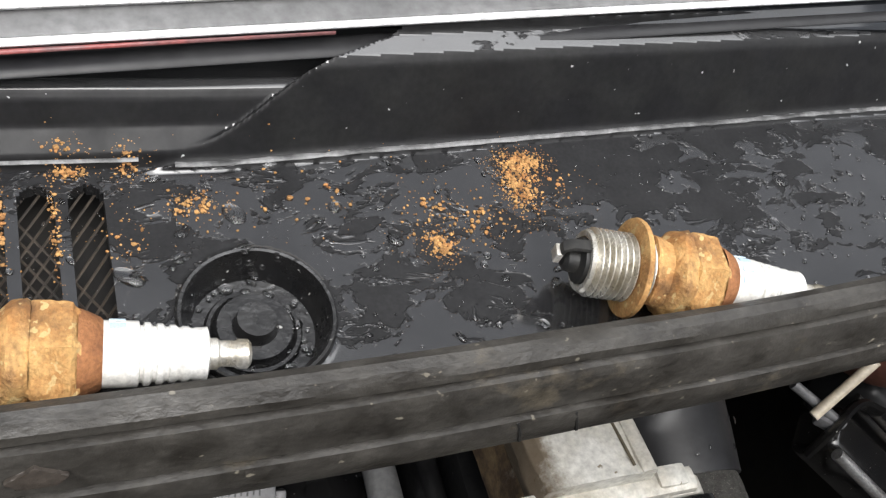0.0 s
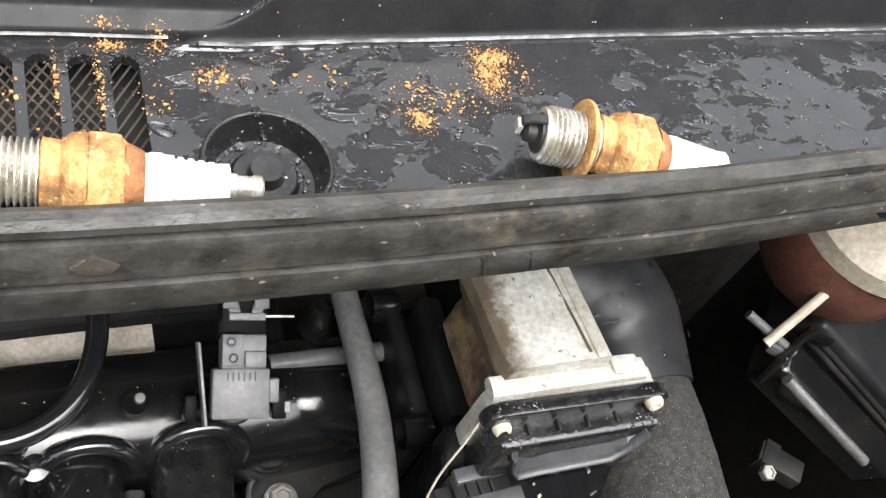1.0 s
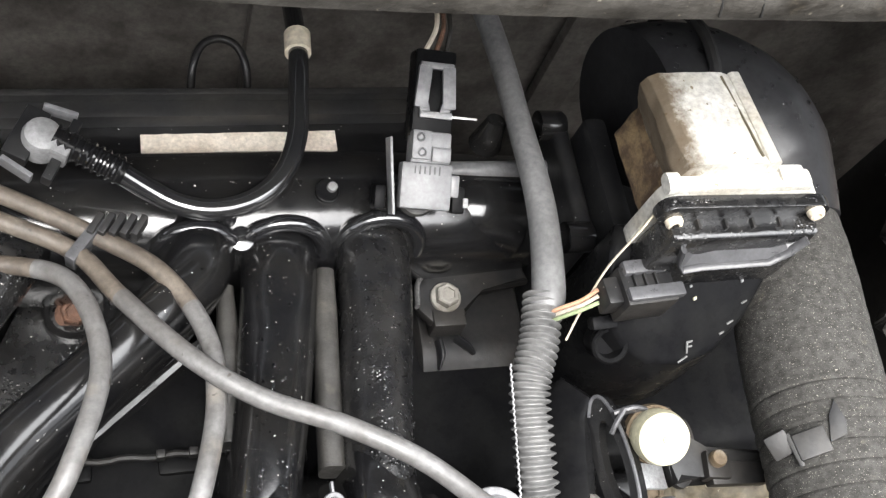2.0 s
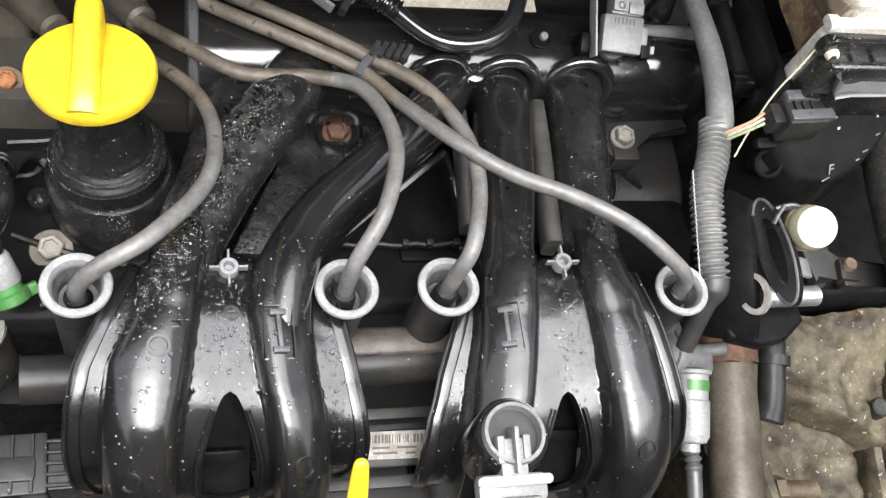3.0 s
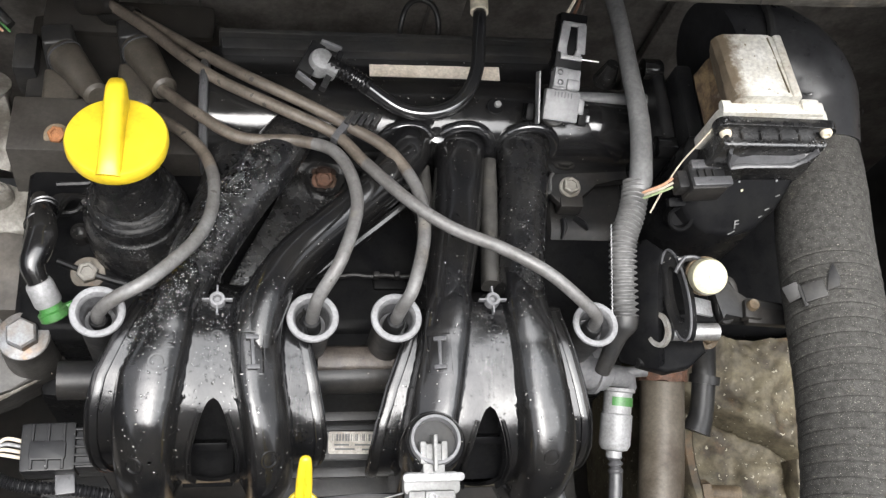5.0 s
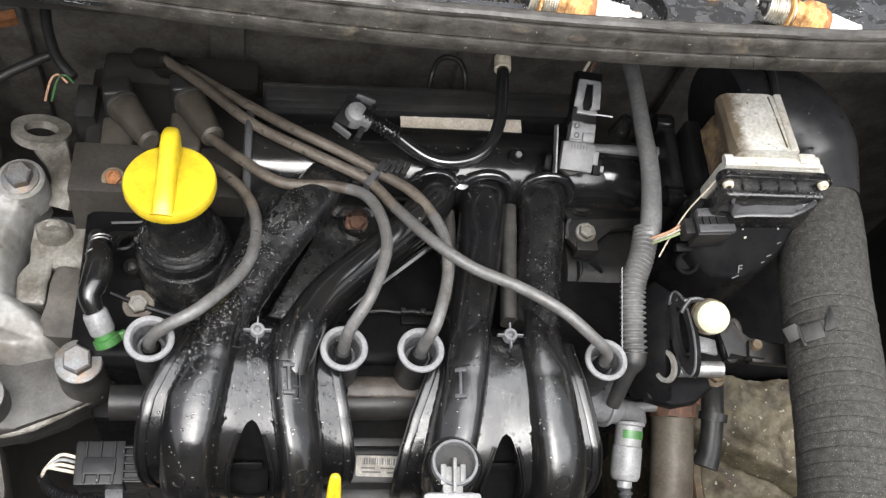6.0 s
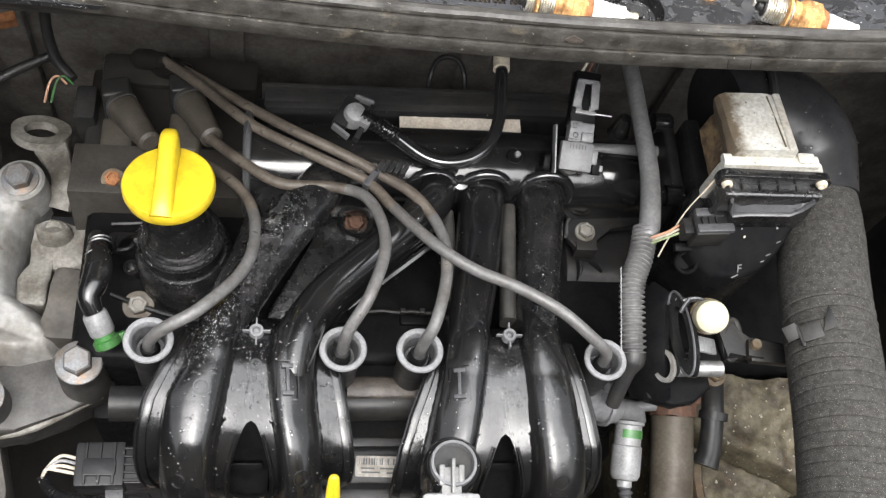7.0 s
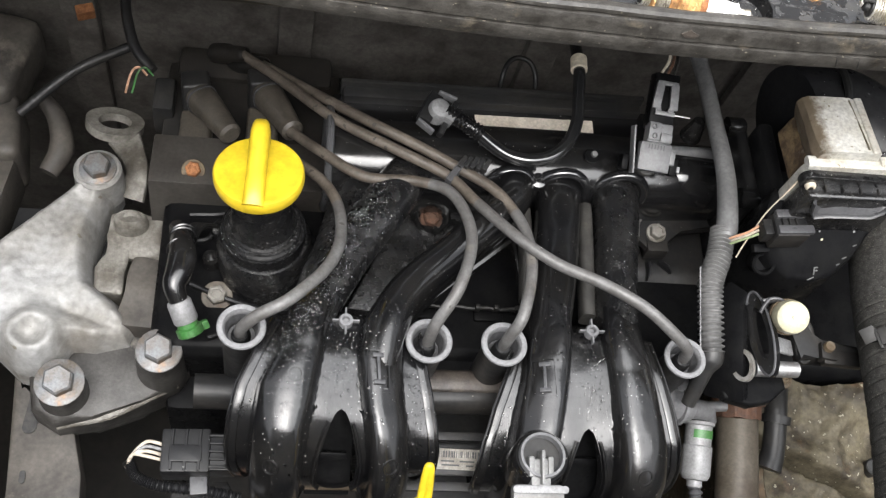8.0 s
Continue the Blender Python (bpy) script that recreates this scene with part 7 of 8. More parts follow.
def dipstick():
    t = thing("dipstick", "yellow plastic dipstick loop handle", "dipstick", (-0.034, -0.1, 0.0))
    bm = bmesh.new()
    sweep(bm, glide([(-0.0375, -0.108, -0.006), (-0.0375, -0.098, 0.012), (-0.0365, -0.089, 0.026), (-0.0355, -0.0875, 0.0285), (-0.0345, -0.089, 0.026), (-0.0335, -0.098, 0.012), (-0.0335, -0.108, -0.006)], 6),
          0.0024, 0.0022, 12)
    part("loop", bm, "yellow", t)
    bm = bmesh.new()
    m = along((-0.0355, -0.107, 0.0), (-0.0345, -0.128, -0.04))
    lathe(bm, [(0, 0), (0.0055, 0), (0.0075, 0.002), (0.0078, 0.006), (0.006, 0.008), (0.006, 0.011), (0.0074, 0.013), (0.007, 0.024), (0.0055, 0.04), (0, 0.04)], m, 24)
    part("collar", bm, "yellow", t)
    bm = bmesh.new()
    lathe(bm, [(0.0062, -0.002), (0.0082, -0.0025), (0.0092, 0.0), (0.0082, 0.0025), (0.0062, 0.002)], along((-0.0355, -0.1065, -0.001), (-0.0355, -0.112, 0.04)), 28, close=True)
    part("guide_ring", bm, "yellow", t)
    b = thing("dipstick_bracket", "thin black pointed bracket behind the dipstick", "bracket", (-0.02, -0.1, -0.03))
    bm = bmesh.new()
    plate(bm, [(-0.056, -0.0975), (-0.046, -0.0965), (-0.036, -0.0985), (-0.026, -0.0955), (0.0, -0.0945), (0.026, -0.0945), (0.0, -0.101), (-0.022, -0.107), (-0.038, -0.112), (-0.05, -0.104)], -0.034, -0.031, 0.001)
    part("blade", bm, "matte_black", b)
    bm = bmesh.new()
    sweep(bm, [Vector(p) for p in ((-0.056, -0.0975, -0.0308), (-0.05, -0.104, -0.0308), (-0.038, -0.112, -0.0308), (-0.022, -0.107, -0.0308), (0.0, -0.101, -0.0308), (0.026, -0.0945, -0.0308))], 0.0005, 0.0005, 6)
    part("bare_edge", bm, "steel", b, "thin bare metal edge")


dipstick()


def front_sensor():
    t = thing("intake_sensor", "pale grey sensor plug in a black round socket", "sensor", (0.04, -0.08, 0.0))
    bm = bmesh.new()
    lathe(bm, [(0.0118, -0.01), (0.0118, 0.001), (0.0122, 0.002), (0.0138, 0.002), (0.0142, 0.0), (0.0142, -0.014)], pose(0.0405, -0.0645, 0.008, -2), 32)
    part("socket", bm, "sensor", t)
    bm = bmesh.new()
    lathe(bm, [(0.0142, -0.03), (0.0172, -0.03), (0.0172, -0.003), (0.0160, -0.001), (0.0142, -0.002)], pose(0.0405, -0.0645, 0.008, -2), 32)
    part("socket_sleeve", bm, "plastic", t)
    bm = bmesh.new()
    lathe(bm, [(0, 0.001), (0.0118, 0.001), (0.0118, -0.01)], pose(0.0405, -0.0645, 0.004, -2), 28)
    part("socket_floor", bm, "plastic_dull", t)
    bm = bmesh.new()
    block(bm, (0.0125, 0.020, 0.012), pose(0.0388, -0.0755, 0.003, 12), 0.002)
    block(bm, (0.0022, 0.020, 0.016), pose(0.0392, -0.0715, 0.0065, 12), 0.0008)
    for s in (-1, 1):
        block(bm, (0.0035, 0.012, 0.014), pose(0.0388 + s * 0.0058, -0.0705, 0.004, 12), 0.001)
    part("neck", bm, "pale_grey", t)
    bm = bmesh.new()
    plate(bm, rounded(0.0, 0.0, 0.031, 0.012, 0.003), -0.004, 0.004, 0.001, m=pose(0.0378, -0.0865, 0.001, 12))
    part("flange", bm, "pale_grey", t)
    bm = bmesh.new()
    plate(bm, rounded(0.0, 0.0, 0.034, 0.0045, 0.002), -0.0012, 0.0012, 0.0005, m=pose(0.0385, -0.0845, 0.0065, 12))
    part("locking_clip", bm, "conn_grey", t)
    bm = bmesh.new()
    block(bm, (0.026, 0.013, 0.015), pose(0.0372, -0.0965, -0.0015, 12), 0.002)
    block(bm, (0.008, 0.007, 0.003), pose(0.0372, -0.0955, 0.0068, 12), 0.0008)
    part("shell", bm, "pale_grey", t)
    bm = bmesh.new()
    lathe(bm, [(0.0022, 0.0), (0.0022, 0.0012), (0.0014, 0.0012), (0.0012, 0.0)], pose(0.0372, -0.0953, 0.0082, 12), 14)
    part("button", bm, "conn_grey", t)
    bm = bmesh.new()
    lathe(bm, [(0, 0), (0.0078, 0), (0.0082, 0.001), (0.0082, 0.008), (0.0098, 0.009), (0.0098, 0.012), (0.0086, 0.013), (0.0086, 0.0155), (0.0098, 0.0165), (0.0098, 0.0195),
               (0.0086, 0.0205), (0.0086, 0.05), (0, 0.05)], along((0.0370, -0.102, -0.003), (0.0366, -0.152, -0.022)), 24)
    part("boot", bm, "pale_grey", t)
    t.location += Vector((-0.004, -0.0095, 0))


front_sensor()

t = thing("side_connector", "black multi-pin connector with pale wires on the manifold side", "connector", (-0.17, -0.058, -0.06))
bm = bmesh.new()
block(bm, (0.030, 0.028, 0.022), pose(-0.1755, -0.0575, -0.0675, 0, 0, 1), 0.002)
block(bm, (0.02, 0.024, 0.018), pose(-0.154, -0.0575, -0.068), 0.002)
part("shell", bm, "matte_black", t)
bm = bmesh.new()
plate(bm, rounded(-0.1755, -0.060, 0.020, 0.011, 0.002), -0.0575, -0.0545, 0.0008)
part("latch", bm, "matte_black", t)
for k in range(5):
    bm = bmesh.new()
    block(bm, (0.018, 0.0016, 0.003), pose(-0.154, -0.0475 - 0.005 * k, -0.0585), 0.0005)
    part("pin_rib", bm, "matte_black", t)
for k in range(3):
    bm = bmesh.new()
    block(bm, (0.0016, 0.026, 0.003), pose(-0.167 - 0.0085 * k, -0.0575, -0.0562), 0.0005)
    part("shell_rib", bm, "matte_black", t)
for k in range(4):
    bm = bmesh.new()
    y = -0.053 - 0.003 * k
    sweep(bm, glide([(-0.19, y, -0.062 - 0.001 * k), (-0.2, y + 0.001, -0.060), (-0.208, -0.060, -0.062), (-0.212, -0.066, -0.07)], 5), 0.0011, None, 8)
    part("wire", bm, "wire_w" if k != 1 else "conn_grey", t)
bm = bmesh.new()
ridged(bm, glide([(-0.211, -0.062, -0.068), (-0.205, -0.071, -0.072), (-0.19, -0.0765, -0.073), (-0.165, -0.079, -0.072), (-0.14, -0.083, -0.075)], 40), 0.0034, 46, 0.0006, 12)
part("conduit", bm, "matte_black", t, "thin black corrugated conduit")

# inner wing strip and clutter behind the mount
t = thing("wing_rail", "grimy grey inner wing rail with slots", "wing rail", (-0.3, -0.05, -0.16))
bm = bmesh.new()
plate(bm, [(-0.310, 0.045), (-0.302, 0.012), (-0.29, -0.0), (-0.272, -0.012), (-0.262, -0.014), (-0.252, -0.05), (-0.245, -0.14), (-0.305, -0.14), (-0.300, -0.067)], -0.185, -0.155, 0.003)
block(bm, (0.07, 0.25, 0.02), pose(-0.365, -0.05, -0.19, 0, 14, 0), 0.004)
part("rail", bm, "grime", t)
for x, y, w, l, r in ((-0.2905, -0.004, 0.0095, 0.034, -6), (-0.291, -0.052, 0.004, 0.009, 0)):
    bm = bmesh.new()
    plate(bm, rounded(0, 0, w, l, w * 0.45), 0, 0.0014, 0.0, m=pose(x, y, -0.1553, 0, 0, r))
    part("slot", bm, "carbon", t)
t = thing("timing_cover", "dirty grey plastic covers behind the engine mount", "cover", (-0.33, 0.2, -0.14))
bm = bmesh.new()
block(bm, (0.045, 0.09, 0.05), pose(-0.357, 0.15, -0.155, 0, 0, -8), 0.006)
block(bm, (0.045, 0.06, 0.06), pose(-0.352, 0.215, -0.15, 0, 0, 8), 0.01, 3)
block(bm, (0.06, 0.08, 0.05), pose(-0.36, 0.275, -0.13, 0, 0, -12), 0.012, 3)
part("cover", bm, "grime", t)
bm = bmesh.new()
sweep(bm, glide([(-0.308, 0.19, -0.15), (-0.30, 0.21, -0.145), (-0.306, 0.235, -0.14), (-0.318, 0.25, -0.135)], 6), [0.008, 0.010, 0.008, 0.006], None, 14)
part("strap", bm, "grime", t)
for pts, r in (([(-0.247, 0.31, -0.06), (-0.25, 0.285, -0.05), (-0.24, 0.25, -0.055), (-0.225, 0.232, -0.06)], 0.0042), ([(-0.33, 0.225, -0.12), (-0.29, 0.255, -0.10), (-0.25, 0.275, -0.09)], 0.004)):
    bm = bmesh.new()
    sweep(bm, glide(pts, 8), r, None, 12)
    solid("rubber_hose", bm, "plastic_dull", "thin dull black hose on the bulkhead", "hose", group="bulkhead hoses")
t = thing("bulkhead_bracket", "small rusty bracket tab on the bulkhead", "bracket", (-0.29, 0.30, -0.08))
bm = bmesh.new()
block(bm, (0.014, 0.008, 0.012), pose(-0.285, 0.298, -0.08, 10, 0, 20), 0.001)
part("tab", bm, "rusty", t)

# lower clutter in front of the engine
t = thing("catalyst_shield", "stained pale heat shield in front of the engine", "heat shield", (-0.11, -0.1, -0.15))
bm = bmesh.new()
sweep(bm, glide([(-0.172, -0.108, -0.165), (-0.135, -0.100, -0.146), (-0.095, -0.094, -0.142), (-0.055, -0.104, -0.152), (-0.02, -0.12, -0.17)], 8), [0.012, 0.019, 0.019, 0.017, 0.012], 0.017, 20)
roughen(bm, 0.0015, 60)
part("shield", bm, "stain", t, angle=60)
bm = bmesh.new()
block(bm, (0.018, 0.026, 0.04), pose(-0.139, -0.092, -0.142, 0, 0, 8), 0.005)
roughen(bm, 0.0015, 90)
part("rusty_lug", bm, "rust_dark", t, angle=60)
t = thing("crash_strut", "pale grey strut beside the connector", "strut", (-0.17, -0.12, -0.2))
bm = bmesh.new()
sweep(bm, [Vector((-0.205, -0.17, -0.12)), Vector((-0.192, -0.10, -0.13)), Vector((-0.186, -0.07, -0.16))], 0.008, 0.004, 12, power=4)
part("bar", bm, "lip_grey", t)
t = thing("connector_bracket", "dull black bracket holding the manifold connector", "bracket", (-0.16, -0.075, -0.11))
bm = bmesh.new()
plate(bm, [(-0.186, -0.066), (-0.15, -0.064), (-0.142, -0.078), (-0.152, -0.092), (-0.164, -0.09), (-0.17, -0.078), (-0.186, -0.078)], -0.112, -0.106, 0.002)
sweep(bm, glide([(-0.162, -0.082, -0.108), (-0.160, -0.093, -0.125), (-0.152, -0.098, -0.15)], 6), [0.010, 0.012, 0.010], 0.006, 14, power=3)
part("plate", bm, "plastic_dull", t)
bm = bmesh.new()
block(bm, (0.011, 0.012, 0.005), pose(-0.1665, -0.0765, -0.0705, 0, 0, 6), 0.001)
part("cable_tie", bm, "lip_grey", t, "worn grey tie round the conduit")
t = thing("exhaust_manifold_cover", "pale dirty alloy casting below the runners", "casting", (0.1, -0.12, -0.17))
bm = bmesh.new()
sweep(bm, glide([(0.055, -0.120, -0.165), (0.10, -0.112, -0.155), (0.145, -0.112, -0.16), (0.175, -0.125, -0.17)], 8), [0.014, 0.020, 0.020, 0.014], 0.018, 18)
roughen(bm, 0.002, 60)
part("casting", bm, "gearbox", t, angle=60)
t = thing("steel_tube", "thin pale steel tube below the dipstick", "pipe", (0.01, -0.1, -0.13))
bm = bmesh.new()
sweep(bm, glide([(-0.03, -0.125, -0.14), (-0.004, -0.104, -0.128), (0.026, -0.088, -0.122), (0.05, -0.07, -0.13)], 8), 0.0048, None, 14)
part("tube", bm, "grime", t)

# ---- spark plugs on the scuttle ----
def spark_plug(label, gasket=-0.0, turn=0.0):
    """Along +x from the electrode to the terminal; the axis is the x axis."""
    t = thing("spark_plug", label, "spark plug", group="removed spark plugs")
    m = pose(0, 0, 0, turn) @ pose(0, 0, 0, 0, 90, 0)
    bm = bmesh.new()
    prof = [(0, 0.0005), (0.0046, 0.0005), (0.0048, 0.0), (0.0058, 0.0), (0.0062, 0.0008)]
    z = 0.0015
    while z < 0.0150:
        prof += [(0.0053, z), (0.0056, z + 0.0002), (0.0067, z + 0.0006), (0.0067, z + 0.0009)]
        z += 0.0015
    prof += [(0.0056, 0.0155), (0.0056, 0.0168)]
    lathe(bm, prof, m, 28)
    part("thread", bm, "thread", t, "worn steel thread", local=True)
    bm = bmesh.new()
    g = 0.0118 + gasket
    lathe(bm, [(0.006, g), (0.0083, g - 0.0001), (0.0096, g + 0.0003), (0.0098, g + 0.001), (0.0096, g + 0.0016), (0.0083, g + 0.002), (0.006, g + 0.002)], m, 32, close=True)
    part("gasket", bm, "rust_light", t, "ochre rusty crush washer", local=True)
    bm = bmesh.new()
    lathe(bm, [(0.0058, 0.0160), (0.0068, 0.0165), (0.0067, 0.018), (0.0067, 0.0205), (0.0078, 0.0215), (0.0084, 0.0225), (0.0085, 0.024), (0.0084, 0.0255), (0.0078, 0.0262)], m, 36)
    for v in bm.verts:
        r = Vector((0, v.co.y, v.co.z))
        v.co += r.normalized() * (0.0009 * noise.noise(v.co * 260) + 0.0004 * noise.noise(v.co * 700))
    part("collar", bm, "rust_light", t, "rust-caked shoulder", local=True)
    bm = bmesh.new()
    lathe(bm, [(0.0078, 0.0255), (0.0086, 0.0265), (0.0086, 0.0335), (0.0076, 0.0345), (0.0072, 0.0352)], m @ pose(0, 0, 0, 0, 0, 12), 6)
    bmesh.ops.subdivide_edges(bm, edges=bm.edges, cuts=6, use_grid_fill=True)
    for v in bm.verts:
        v.co += v.co.normalized() * 0.0
        k = noise.noise(v.co * 300) * 0.0006 + noise.noise(v.co * 900) * 0.0005
        r = Vector((0, v.co.y, v.co.z))
        if r.length > 0.003:
            v.co += r.normalized() * k
    part("hexagon", bm, "rust_light", t, "crumbling rusty hexagon", local=True, angle=25)
    bm = bmesh.new()
    lathe(bm, [(0.0072, 0.0345), (0.0066, 0.0365), (0.0058, 0.0385), (0.0052, 0.0392), (0.0, 0.0392)], m, 28)
    part("crimp", bm, "rusty", t, "brown rusty crimp", local=True)
    bm = bmesh.new()
    prof = [(0.0054, 0.0375), (0.0053, 0.0455)]
    for k in range(5):
        z = 0.0455 + 0.0024 * k
        prof += [(0.0046 - 0.0001 * k, z + 0.0003), (0.0046 - 0.0001 * k, z + 0.0008), (0.0051 - 0.0002 * k, z + 0.0011), (0.0051 - 0.0002 * k, z + 0.0021)]
    prof += [(0.0044, 0.0585), (0.0030, 0.059), (0, 0.059)]
    lathe(bm, prof, m, 28)
    part("insulator", bm, "ceramic", t, "white glazed ribbed insulator", local=True)
    for a in (-0.9, -0.45, 0.0, 0.45):
        bm = bmesh.new()
        block(bm, (0.003, 0.0012, 0.0002), pose(0, 0, 0, math.degrees(a)) @ pose(0.0415 + 0.001 * math.sin(a * 7), 0, 0.00545), 0.0)
        part("print_bar", bm, "blue_ink", t, local=True)
    bm = bmesh.new()
    lathe(bm, [(0.0026, 0.0585), (0.0026, 0.0605), (0.0022, 0.061), (0.0022, 0.0640), (0.0025, 0.0645), (0.0025, 0.0665), (0.0018, 0.0672), (0, 0.0672)], m, 20)
    part("terminal", bm, "thread", t, local=True)
    bm = bmesh.new()
    lathe(bm, [(0.0046, 0.001), (0.0044, -0.0008), (0.0026, -0.0014), (0.0024, -0.004), (0.0015, -0.0048), (0, -0.0048)], m, 20)
    part("nose", bm, "carbon", t, "sooty insulator nose", local=True)
    bm = bmesh.new()
    sweep(bm, [Vector((0.001, 0, 0.0046)), Vector((-0.0040, 0, 0.0044)), Vector((-0.0058, 0, 0.0034)), Vector((-0.0062, 0, 0.0008)), Vector((-0.0062, 0, -0.0004))], 0.0013, 0.0006, 8, first=(0, 0, 1), power=4)
    part("electrode", bm, "carbon", t, "sooty bent ground electrode", local=True)
    bm = bmesh.new()
    block(bm, (0.0016, 0.0028, 0.0026), pose(-0.0066, 0, 0.0012), 0.0003)
    part("electrode_tip", bm, "thread", t, "bright worn electrode tip", local=True)
    return t


def place_plug(t, tip, end, size, wide):
    a, b = Vector(tip), Vector(end)
    t.matrix_basis = Matrix.Translation(a) @ (b - a).to_track_quat("X", "Z").to_matrix().to_4x4() @ Matrix.Diagonal((size, wide, wide, 1))


place_plug(spark_plug("rusty removed spark plug with white insulator on the scuttle", 0.0, 70), (0.1725, 0.1118, 0.2132), (0.2245, 0.0990, 0.2120), 0.86, 1.08)
place_plug(spark_plug("removed spark plug with crumbling rust, lying behind the rubber seal", -0.007, 130), (0.0455, 0.1056, 0.2128), (0.098, 0.0998, 0.2120), 0.86, 1.05)


# ---- rust crumbs and rain drops ----
def crumbs():
    bm = bmesh.new()
    spots = [(0.1715, 0.139, 0.0036, 0.0055, 330), (0.174, 0.1455, 0.0048, 0.0028, 300), (0.1485, 0.1245, 0.0028, 0.0032, 110), (0.160, 0.131, 0.009, 0.006, 70), (0.100, 0.138, 0.0045, 0.003, 80),
             (0.0765, 0.1475, 0.003, 0.0015, 60), (0.088, 0.1485, 0.003, 0.0022, 50), (0.076, 0.151, 0.003, 0.0012, 25), (0.086, 0.132, 0.004, 0.006, 35), (0.0735, 0.135, 0.0008, 0.009, 60),
             (0.0645, 0.135, 0.0008, 0.009, 45), (0.18, 0.138, 0.006, 0.006, 40), (0.12, 0.14, 0.03, 0.008, 50), (0.1075, 0.118, 0.004, 0.003, 10), (0.055, 0.13, 0.01, 0.01, 30), (0.148, 0.132, 0.006, 0.008, 60)]
    ico = bmesh.new()
    bmesh.ops.create_icosphere(ico, subdivisions=1, radius=1.0)
    ico.verts.index_update()
    unit = np.array([v.co[:] for v in ico.verts])
    tri = [[v.index for v in f.verts] for f in ico.faces]
    ico.free()
    bm.free()
    verts, faces = [], []
    for cx, cy, sx, sy, n in spots:
        for _ in range(int(n * 2.0)):
            x, y = random.gauss(cx, sx * 0.8), random.gauss(cy, sy * 0.8)
            if y < 0.101:
                continue
            r = 0.00009 + 0.00055 * random.random() ** 2.6 * math.exp(-0.5 * (((x - cx) / sx) ** 2 + ((y - cy) / sy) ** 2))
            st = np.array([random.uniform(0.7, 1.3), random.uniform(0.7, 1.3), random.uniform(0.5, 0.9)]) * r
            k = len(verts)
            for u in unit:
                verts.append(u * st * random.uniform(0.75, 1.25) + (x, y, cowl_height(x, y) + r * 0.45))
            faces += [[k + i for i in f] for f in tri]
    me = bpy.data.meshes.new("rust_crumbs")
    me.from_pydata(verts, [], faces)
    me.materials.append(M["crumb"])
    tagged(new("rust_crumbs", me), "orange rust crumbs scattered on the wet scuttle panel", "rust", kind="stuff")


crumbs()


def drop(bm, at, r, flat=0.45, seg=10, normal=Vector((0, 0, 1))):
    q = normal.to_track_quat("Z", "Y").to_matrix().to_4x4()
    sx, sy, a = random.uniform(0.7, 1.6), random.uniform(0.7, 1.2), random.uniform(0, 180)
    m = Matrix.Translation(at) @ q @ pose(0, 0, 0, 0, 0, a) @ Matrix.Diagonal((sx, sy, 1, 1))
    lathe(bm, [(r, 0), (r * 0.86, r * flat * 0.55), (r * 0.5, r * flat * 0.9), (0, r * flat)], m, seg)


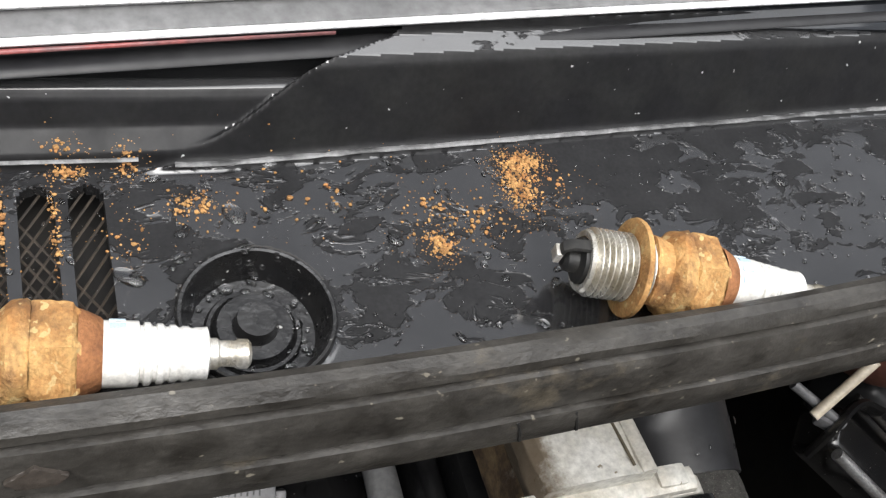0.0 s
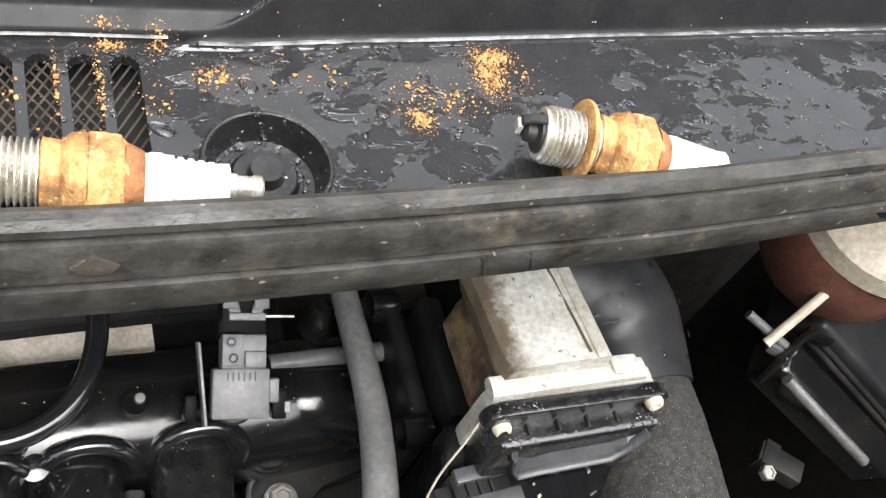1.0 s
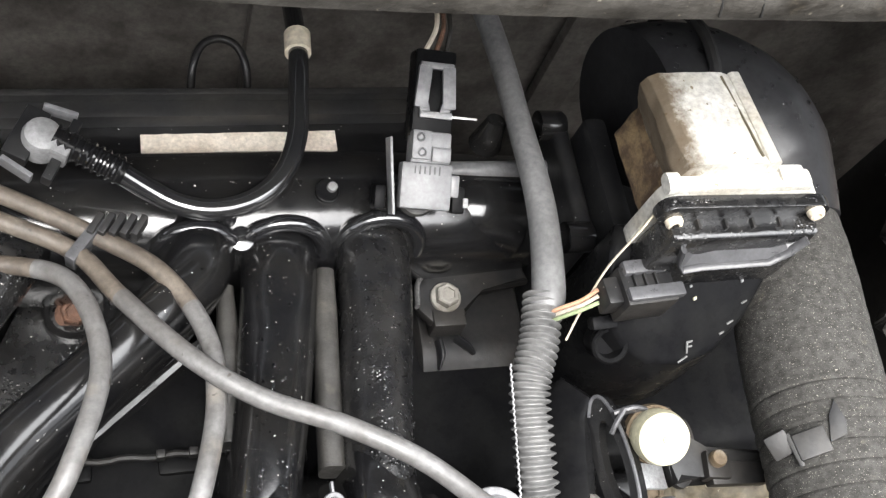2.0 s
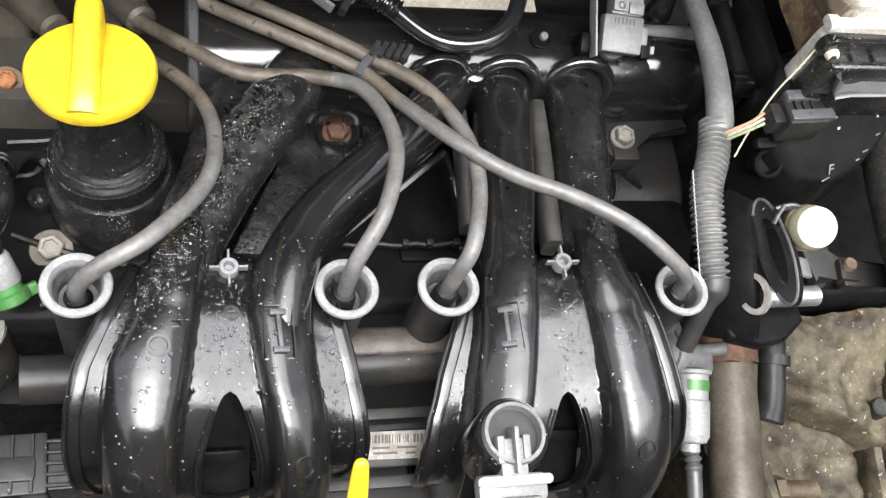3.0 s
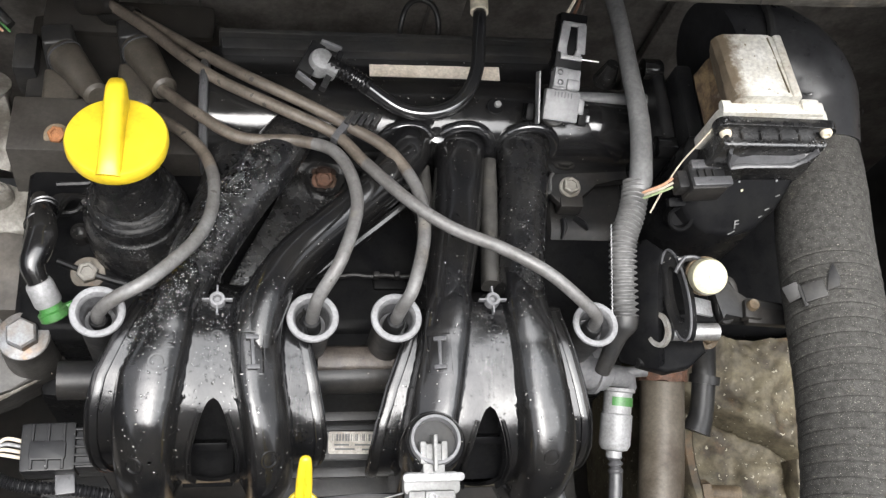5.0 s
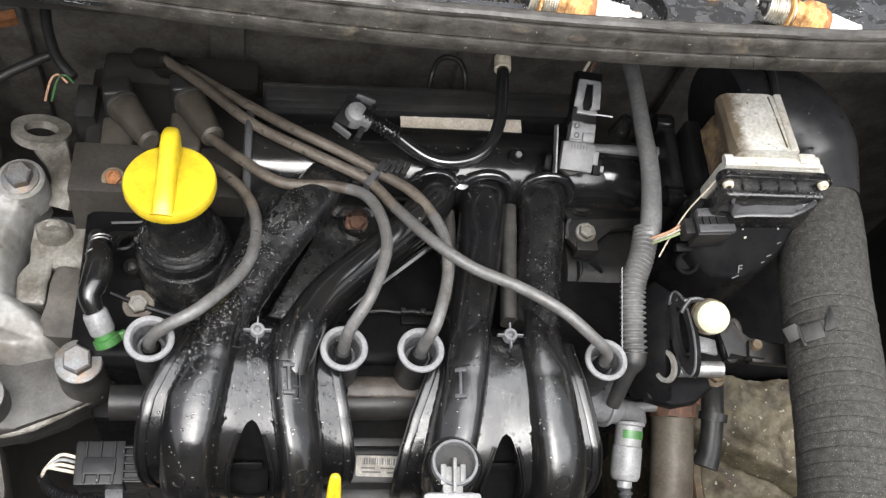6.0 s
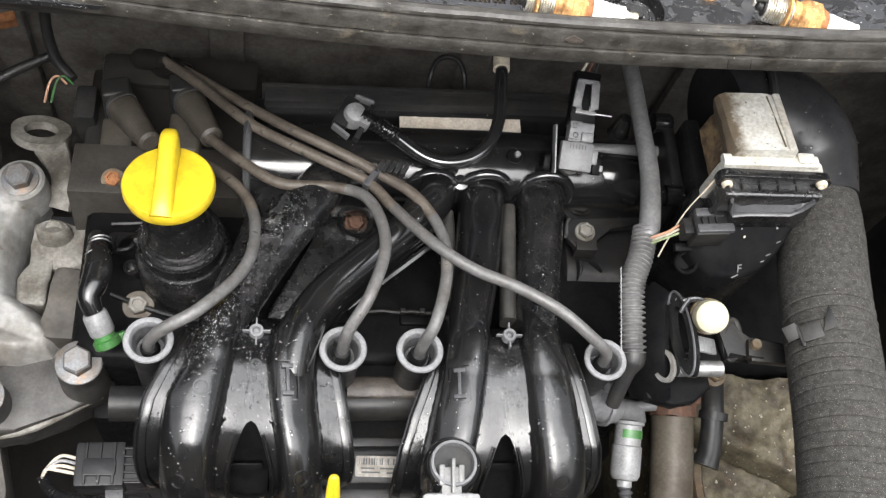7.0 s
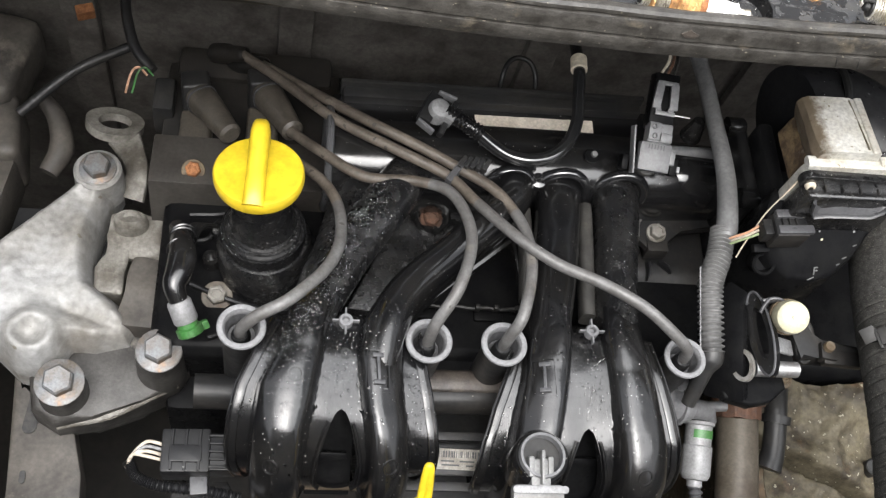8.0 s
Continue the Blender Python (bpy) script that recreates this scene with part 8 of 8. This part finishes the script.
def rain():
    bm = bmesh.new()
    for _ in range(620):
        x, y = random.uniform(0.03, 0.30), random.uniform(0.101, 0.147)
        r = 0.0002 + 0.0009 * random.random() ** 4
        drop(bm, Vector((x, y, cowl_height(x, y) - 0.00002)), r)
    for _ in range(60):
        a, rr = random.uniform(0, 6.28), random.uniform(0.007, 0.0125)
        x, y = 0.1075 + rr * math.cos(a), 0.1115 + rr * math.sin(a)
        drop(bm, Vector((x, y, cowl_height(x, y) + 0.0009)), random.uniform(0.0004, 0.0011))
    for x, y, r in ((0.0855, 0.1225, 0.0026), (0.1075, 0.1115, 0.0016), (0.133, 0.1205, 0.0014), (0.128, 0.136, 0.0015), (0.139, 0.127, 0.0022), (0.235, 0.124, 0.002), (0.244, 0.137, 0.0024), (0.107, 0.1355, 0.002)):
        drop(bm, Vector((x, y, cowl_height(x, y) - 0.00002)), r, 0.3, 16)
    solid("rain_drops", bm, "water", "clear rain drops on the scuttle panel", "water", kind="stuff")
    bm = bmesh.new()
    duct = bpy.data.objects["elbow"]
    me = duct.data
    root = origin_of(duct)
    faces = [p for p in me.polygons if (root.to_3x3() @ p.normal).z > 0.35]
    for _ in range(170):
        p = random.choice(faces)
        c = root @ p.center + Vector((random.uniform(-0.003, 0.003), random.uniform(-0.003, 0.003), 0))
        drop(bm, c, random.uniform(0.0006, 0.0018), 0.4, 8, root.to_3x3() @ p.normal)
    solid("duct_drops", bm, "water", "clear rain drops on the air duct", "water", kind="stuff")
    # beads on the manifold, thickest along the outer edge of the first runner, on the webs and in the gusset
    bm = bmesh.new()

    def bead(x, y, most):
        m = on_top(x, y)
        if m.translation.z > -0.041:
            drop(bm, m.translation, 0.00022 + most * random.random() ** 3, 0.5, 7, m.to_3x3().col[2])

    for _ in range(2600):
        k = random.random()
        bead(-0.058 - 0.064 * k + random.gauss(0, 0.0075), 0.118 - 0.135 * k + random.gauss(0, 0.006), 0.0012)
    for cx, cy, sx, sy, n in ((-0.06, 0.0, 0.012, 0.03, 160), (0.055, 0.05, 0.010, 0.04, 200), (0.11, 0.06, 0.010, 0.04, 200), (0.1, -0.03, 0.015, 0.02, 60),
                              (-0.118, -0.03, 0.014, 0.03, 140), (-0.084, -0.015, 0.007, 0.02, 260), (0.079, -0.012, 0.007, 0.02, 220), (-0.035, -0.03, 0.004, 0.03, 160),
                              (0.02, -0.03, 0.004, 0.03, 140), (-0.09, -0.085, 0.03, 0.006, 60), (0.122, 0.02, 0.003, 0.04, 120)):
        for _ in range(int(n * 1.6)):
            bead(random.gauss(cx, sx), random.gauss(cy, sy), 0.0007)
    for _ in range(700):
        u, v = random.random(), random.random() ** 0.6
        drop(bm, Vector((-0.052 + 0.06 * u + 0.02 * v, 0.045 + 0.07 * u + 0.03 * v, -0.067)), 0.0003 + 0.0008 * random.random() ** 3, 0.5, 7)
    solid("manifold_drops", bm, "water", "fine clear beads of water on the intake manifold", "water", kind="stuff")
    bm = bmesh.new()
    m = along((-0.136, 0.0953, -0.046), (-0.1395, 0.0995, 0.012))
    for _ in range(190):
        a, (r, z) = random.uniform(3.3, 6.6), random.choice(((0.0285, 0.003), (0.0285, 0.003), (0.0255, 0.0075), (0.0225, 0.0125)))
        drop(bm, m @ Vector((r * math.cos(a), r * math.sin(a), z + 0.0006)), 0.0003 + 0.0007 * random.random() ** 2, 0.6, 7)
    solid("filler_drops", bm, "water", "beads of water on the ribs of the oil filler neck", "water", kind="stuff")


rain()
